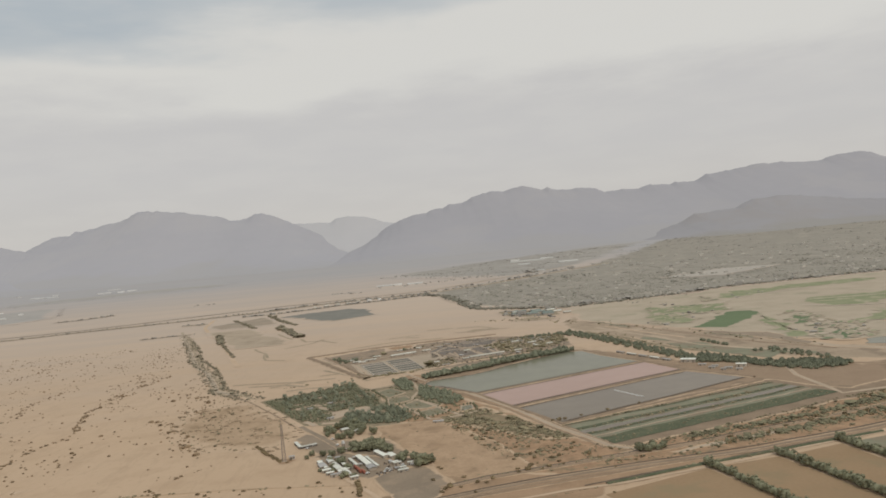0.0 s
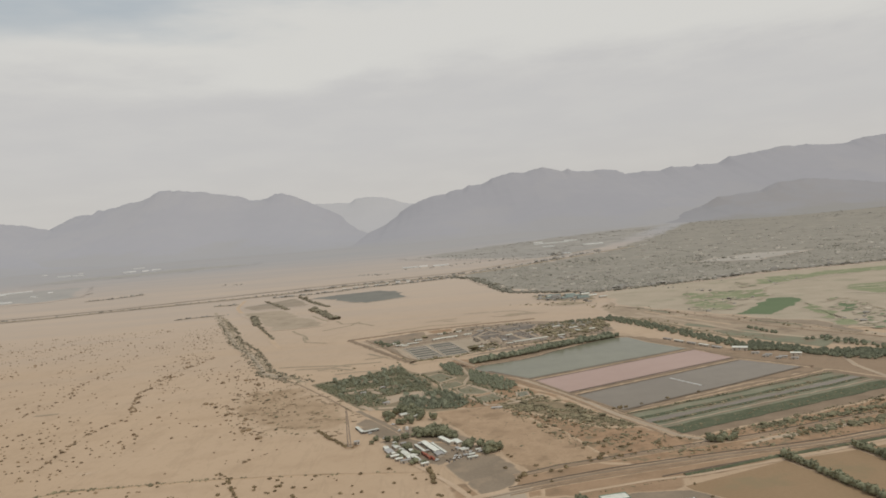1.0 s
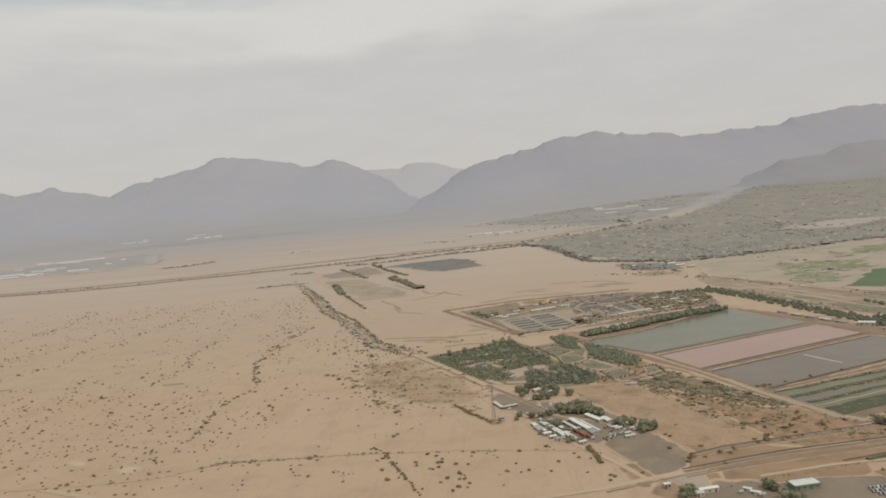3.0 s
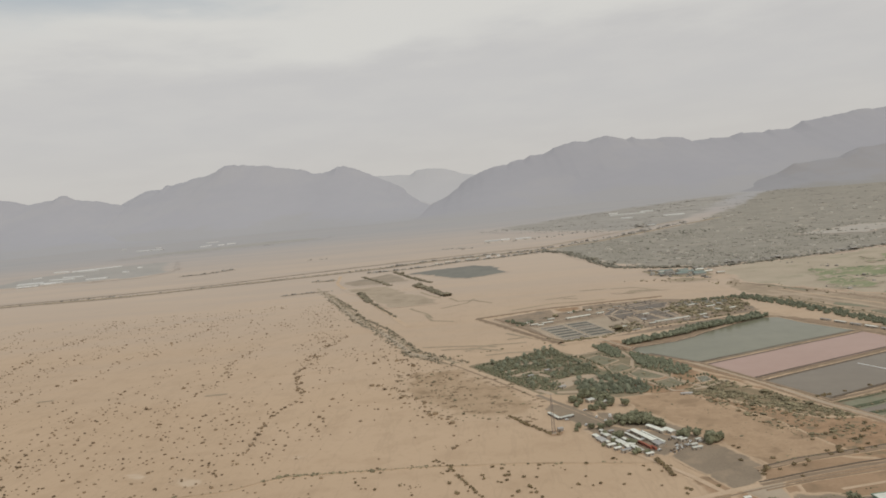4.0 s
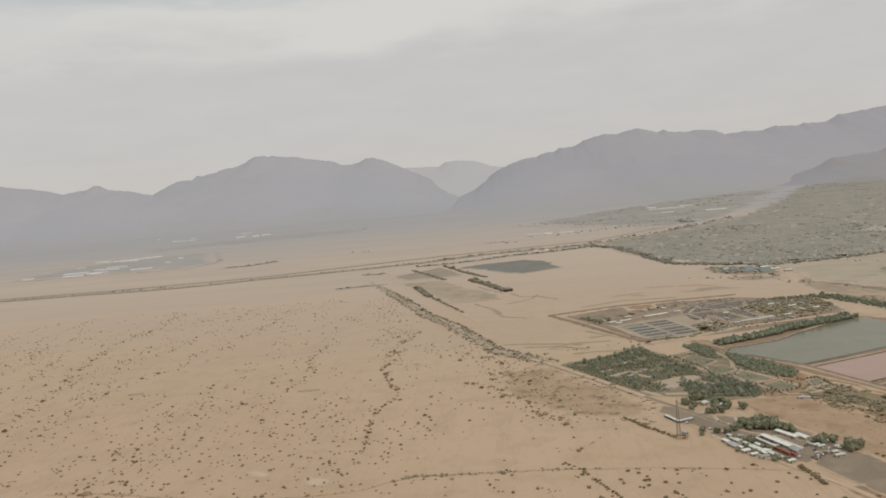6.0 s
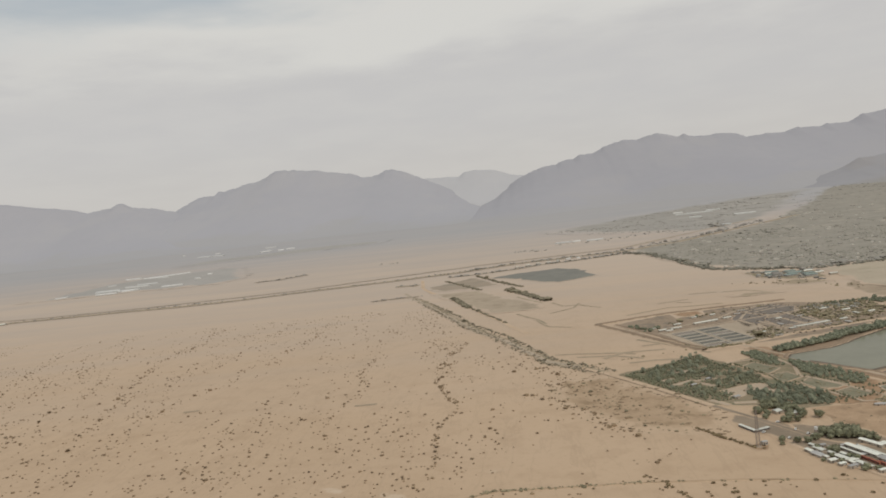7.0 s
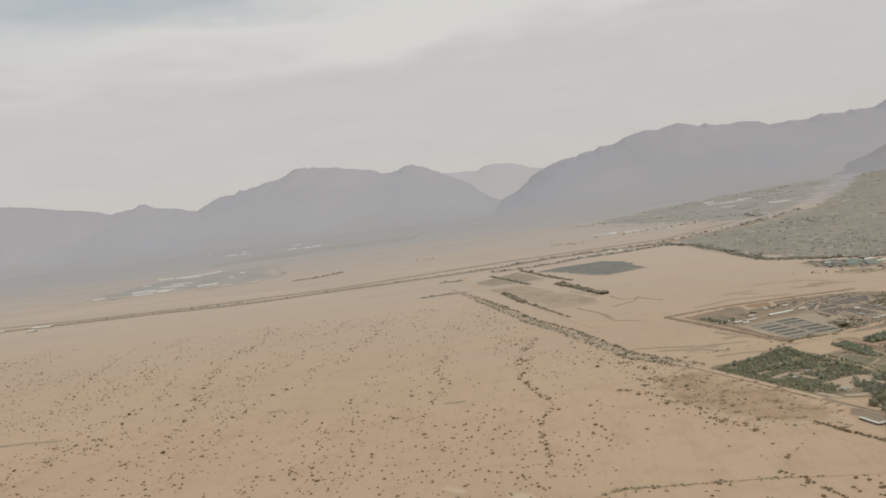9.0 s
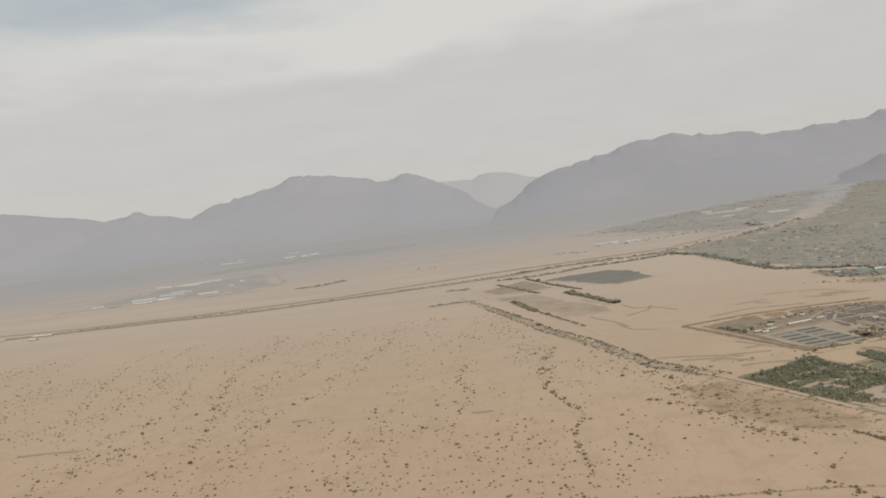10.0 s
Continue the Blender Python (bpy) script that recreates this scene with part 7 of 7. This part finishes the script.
for x, y in ((-50.2, 382.6), (-47.6, 376.4), (-45.4, 374.6), (-48.6, 379.4)):
    vehicle(x, y, ALONG, 4.6, 1.2, 1.5, "red_paint", "faded red and orange bus beside the hall", "bus", "camp buses", "bus")
first = {}
for i in range(5):
    for j in range(7):
        if (i * 7 + j * 3) % 11 == 0:
            continue
        x, y = 54.6 + j * 1.6 + i * 1.3, 295.0 - i * 2.8 + j * 0.1
        m = Matrix.Translation((x, y, 0.14)) @ Matrix.Rotation(1.35 + 0.05 * ((i * j) % 3), 4, "Z")
        mat = "white_paint" if (i * 2 + j) % 3 == 0 else "grey_roof"
        if mat not in first:
            first[mat] = vehicle(x, y, 1.35, 2.3, 1.05, 0.9, mat, "white parked car in the yard" if mat == "white_paint" else "grey parked car in the yard", "car", "yard cars", "car")
        else:
            copy_thing(first[mat], m)
for x, y, a in ((-71, 446.5, 0.3), (-66, 432, 1.0), (-60.5, 421, 0.4), (-62, 424, 0.7), (-84, 431, 0.4), (-74, 419, 0.9), (-27, 376.5, 0.3), (-34, 372, 1.2), (-31, 373, 0.8), (-33, 376, 0.2), (-25, 381, 1.0), (-20, 380.5, 0.3), (-43, 372, 0.7)):
    copy_thing(first["white_paint"], Matrix.Translation((x, y, 0.14)) @ Matrix.Rotation(a, 4, "Z"))


def water_butt(x, y, size):
    ob = holder("water_butt", pose(x, y, rise_at(x, y)), "small pale water butt beside a cabin", "tank", "camp water butts")
    bm = bmesh.new()
    bmesh.ops.create_cone(bm, cap_ends=True, segments=10, radius1=0.5 * size, radius2=0.5 * size, depth=1.0 * size, matrix=Matrix.Translation((0, 0, 0.5 * size - 0.02)))
    part("body", bm, M["white_paint"], ob)
    bm = bmesh.new()
    bmesh.ops.create_cone(bm, cap_ends=True, segments=10, radius1=0.52 * size, radius2=0.2 * size, depth=0.2 * size, matrix=Matrix.Translation((0, 0, 1.08 * size)))
    part("lid", bm, M["grey_roof"], ob)


def crate_stack(x, y, turn, rng):
    ob = holder("crate_stack", Matrix.Translation((x, y, rise_at(x, y))) @ Matrix.Rotation(turn, 4, "Z"), "weathered crates stacked in the camp yard", "crates", "camp crates")
    for k in range(3):
        bm = bmesh.new()
        box(bm, (k % 2) * 0.95 - 0.4, rng.uniform(-0.1, 0.1), 0.62 if k == 2 else -0.02, rng.uniform(0.7, 0.9), rng.uniform(0.7, 0.9), 0.64)
        bmesh.ops.bevel(bm, geom=bm.edges[:], offset=0.03, segments=1, affect="EDGES")
        part("crate", bm, M["bark"] if k else M["grey_roof"], ob)


def awning(x, y, turn, length, width):
    ob = holder("awning", Matrix.Translation((x, y, rise_at(x, y))) @ Matrix.Rotation(turn, 4, "Z"), "open sun awning of pale cloth on posts", "awning", "camp awnings")
    for sx in (-1, 1):
        for sy in (-1, 1):
            bm = bmesh.new()
            box(bm, sx * length * 0.46, sy * width * 0.44, -0.05, 0.1, 0.1, 1.25)
            part("post", bm, M["steel"], ob)
    bm = bmesh.new()
    cloth = box(bm, 0, 0, 1.2, length, width, 0.06)
    bmesh.ops.subdivide_edges(bm, edges=bm.edges[:], cuts=2, use_grid_fill=True)
    for w in bm.verts:
        w.co.z -= 0.16 * (1 - abs(w.co.x) / length * 2) * (1 - abs(w.co.y) / width * 2)
    part("cloth", bm, M["grey_roof"], ob, "sagging pale cloth")


camp = random.Random(77)
CAMP = [(-74, 402), (-62, 408), (-44, 404), (-28, 394), (-22, 378), (-30, 372), (-46, 364), (-60, 372), (-70, 388)]
for k in range(90):
    x, y = camp.uniform(-74, -20), camp.uniform(362, 408)
    if not inside((x, y), CAMP) or any(abs((x - a) * 0.391 - (y - b) * 0.92) < l / 2 + 0.9 and abs((x - a) * 0.92 + (y - b) * 0.391) < w / 2 + 0.9 for a, b, l, w in [(-44.4, 386.2, 25.5, 4.2), (-48.6, 382.6, 24, 2.2), (-39.8, 385.4, 20, 2.4), (-37.6, 398.2, 13, 5), (-31.4, 388.4, 8, 6), (-35.6, 392.6, 7, 7), (-39.3, 373.9, 5, 5)]) or any((x - s[0]) ** 2 + (y - s[1]) ** 2 < (0.5 * s[2] + 1.0) ** 2 for s in SMALL):
        continue
    if k % 3 == 0:
        water_butt(x, y, camp.uniform(0.8, 1.2))
    elif k % 3 == 1:
        crate_stack(x, y, camp.uniform(0, 3), camp)
    else:
        awning(x, y, ALONG + camp.choice((0, math.pi / 2)), camp.uniform(2.2, 3.4), camp.uniform(1.4, 2.0))

for x, y, a in ((-37.5, 369.5, 0.4), (-35.8, 371.0, 1.2), (-34.0, 369.2, 0.9), (-32.2, 371.6, 0.2), (-36.6, 367.2, 1.7), (-30.4, 373.0, 0.6)):
    crate_stack(x, y, a, camp)


def lattice_mast(x, y, tall):
    ob = holder("radio_mast", pose(x, y, 0), "slender steel lattice mast on the sand", "mast")
    w0, w1 = 1.0, 0.35
    corner = [(-1, -1), (1, -1), (1, 1), (-1, 1)]
    for cx, cy in corner:
        bm = bmesh.new()
        bar(bm, (cx * w0, cy * w0, -0.1), (cx * w1, cy * w1, tall), 0.13)
        part("leg", bm, M["steel"], ob)
    bm = bmesh.new()
    n = 12
    for k in range(n):
        z0, z1 = tall * k / n, tall * (k + 1) / n
        a, b = w0 + (w1 - w0) * k / n, w0 + (w1 - w0) * (k + 1) / n
        for (x0, y0), (x1, y1) in zip(corner, corner[1:] + corner[:1]):
            bar(bm, (x0 * a, y0 * a, z0), (x1 * b, y1 * b, z1), 0.06)
            bar(bm, (x1 * a, y1 * a, z0), (x0 * b, y0 * b, z1), 0.06)
            bar(bm, (x0 * b, y0 * b, z1), (x1 * b, y1 * b, z1), 0.06)
    part("bracing", bm, M["steel"], ob)
    bm = bmesh.new()
    bar(bm, (0, 0, tall - 0.2), (0, 0, tall + 2.2), 0.14)
    part("antenna", bm, M["steel"], ob)
    bm = bmesh.new()
    box(bm, 0, 0, -0.1, 3.2, 3.2, 0.45)
    part("base", bm, M["pale_dirt"], ob)
    return ob


lattice_mast(-93.6, 409.5, 21.0)
building(-89.6, 412.0, 3.0, 2.2, 2.0, 0.3, "grey_roof", label="small equipment hut at the mast foot")
tower = holder("water_tower", pose(-60.4, 416.5, 0), "small white water tower on steel legs", "water tower")
for cx, cy in ((-0.7, -0.7), (0.7, -0.7), (0.7, 0.7), (-0.7, 0.7)):
    bm = bmesh.new()
    bar(bm, (cx, cy, -0.1), (cx * 0.8, cy * 0.8, 5.2), 0.2)
    part("leg", bm, M["steel"], tower)
bm = bmesh.new()
bmesh.ops.create_cone(bm, cap_ends=True, segments=14, radius1=0.95, radius2=0.85, depth=1.5, matrix=Matrix.Translation((0, 0, 5.9)))
part("tank", bm, M["white_paint"], tower, "white round tank")

# far greenhouses and sheds on the plain
SPANS = [((-1416, 2125), (-1297, 2200)), ((-1391, 2120), (-1326, 2112)), ((-1501, 2172), (-1443, 2160)), ((-1384, 1820), (-1317, 1826)), ((-1309, 1806), (-1252, 1812)), ((-1342, 1898), (-1262, 1884)), ((-1333, 1946), (-1264, 1934)), ((-1452, 1986), (-1436, 2006)), ((-1395, 1842), (-1330, 1850)), ((-1345, 1760), (-1289, 1764)), ((-1192, 1818), (-1136, 1824)), ((-1470, 1772), (-1448, 1792)), ((-1165, 1960), (-1147, 1958)), ((-1175, 2064), (-1163, 2068)), ((-1290, 1790), (-1262, 1796))]
SPANS += [((-1640, 2985), (-1566, 2950)), ((-1560, 2950), (-1496, 2920)), ((-1615, 3100), (-1600, 3120)), ((-1393, 3136), (-1349, 3160)), ((-1312, 2860), (-1288, 2920)), ((-1237, 2862), (-1222, 2890)), ((-1215, 2907), (-1181, 2915)), ((-1843, 3240), (-1838, 3260))]
SPANS += [((279, 2440), (397, 2446)), ((396, 2515), (436, 2500)), ((286, 2272), (320, 2262)), ((403, 2220), (464, 2218)), ((292, 2540), (322, 2536)), ((290, 1922), (308, 1908)), ((-1404, 1354), (-1391, 1352)), ((-1330, 1356), (-1284, 1350)), ((-1311, 1316), (-1290, 1310))]
HOUSES = [((a[0] + b[0]) / 2, (a[1] + b[1]) / 2, math.dist(a, b), 7.5 if a[1] < 2800 else 9.0, math.atan2(b[1] - a[1], b[0] - a[0])) for a, b in SPANS]
HOUSES += [(-120, 1875, 40, 8, 0.1), (-40, 1862, 40, 8, 0.1), (-86, 1880, 22, 7, 0.1), (176, 1022, 12, 6, 0.2), (170, 1045, 12, 6, 0.2), (120, 1052, 9, 5, 0.1), (186, 1000, 10, 5, 0.1)]
HOUSES += [(-236 + 21 * k, 1446 + 9.5 * k + 5 * (k % 3), 7 + 3 * (k % 2), 4, 0.42) for k in range(7)]
for x, y, l, w, a in HOUSES:
    building(x, y, l, w, 2.4 if y > 1500 else 2.2, a, "white_paint" if y > 1500 else "white_roof", "white_paint" if y > 1500 else "tan_wall", 0.16, "long pale greenhouse on the distant plain" if y > 1500 else "small pale shed on the plain", "greenhouse" if y > 1500 else "shed", "plain greenhouses" if y > 1500 else "plain sheds", 0, "greenhouse" if y > 1500 else "shed")

# roofs of the far settlement
bm = bmesh.new()
town = random.Random(5)
count = 0
while count < 620:
    x, y = town.uniform(60, 1700), 1100 + 1000 * town.random() ** 1.4
    if inside((x, y), TOWN):
        s = 1 + (y - 1100) / 2200
        box(bm, x, y, rise_at(x, y) - 0.2, town.uniform(2.5, 9) * s, town.uniform(2, 3.5) * s, town.uniform(2.0, 3.2), town.uniform(0, 0.3))
        count += 1
me = bpy.data.meshes.new("far_houses")
bm.to_mesh(me)
bm.free()
me.materials.append(material("pale_far_walls", (0.43, 0.395, 0.345), (0.52, 0.48, 0.425), 0.05, 0.5, island=0.35))
tagged(new("far_houses", me), "scattered pale flat-roofed houses in the distant settlement", "houses", "", "stuff")
for x, y, l in ((150, 1038, 20), (140, 1022, 16), (163, 1024, 15), (128, 1064, 18), (150, 1056, 14), (160, 1008, 16), (118, 1036, 12)):
    building(x, y, l, 9.0, 2.4, 0.16, "net_roof", "grey_roof", 0.04, "low shade house with green net roof", "shade house", "shade houses", 0, "shade_house")
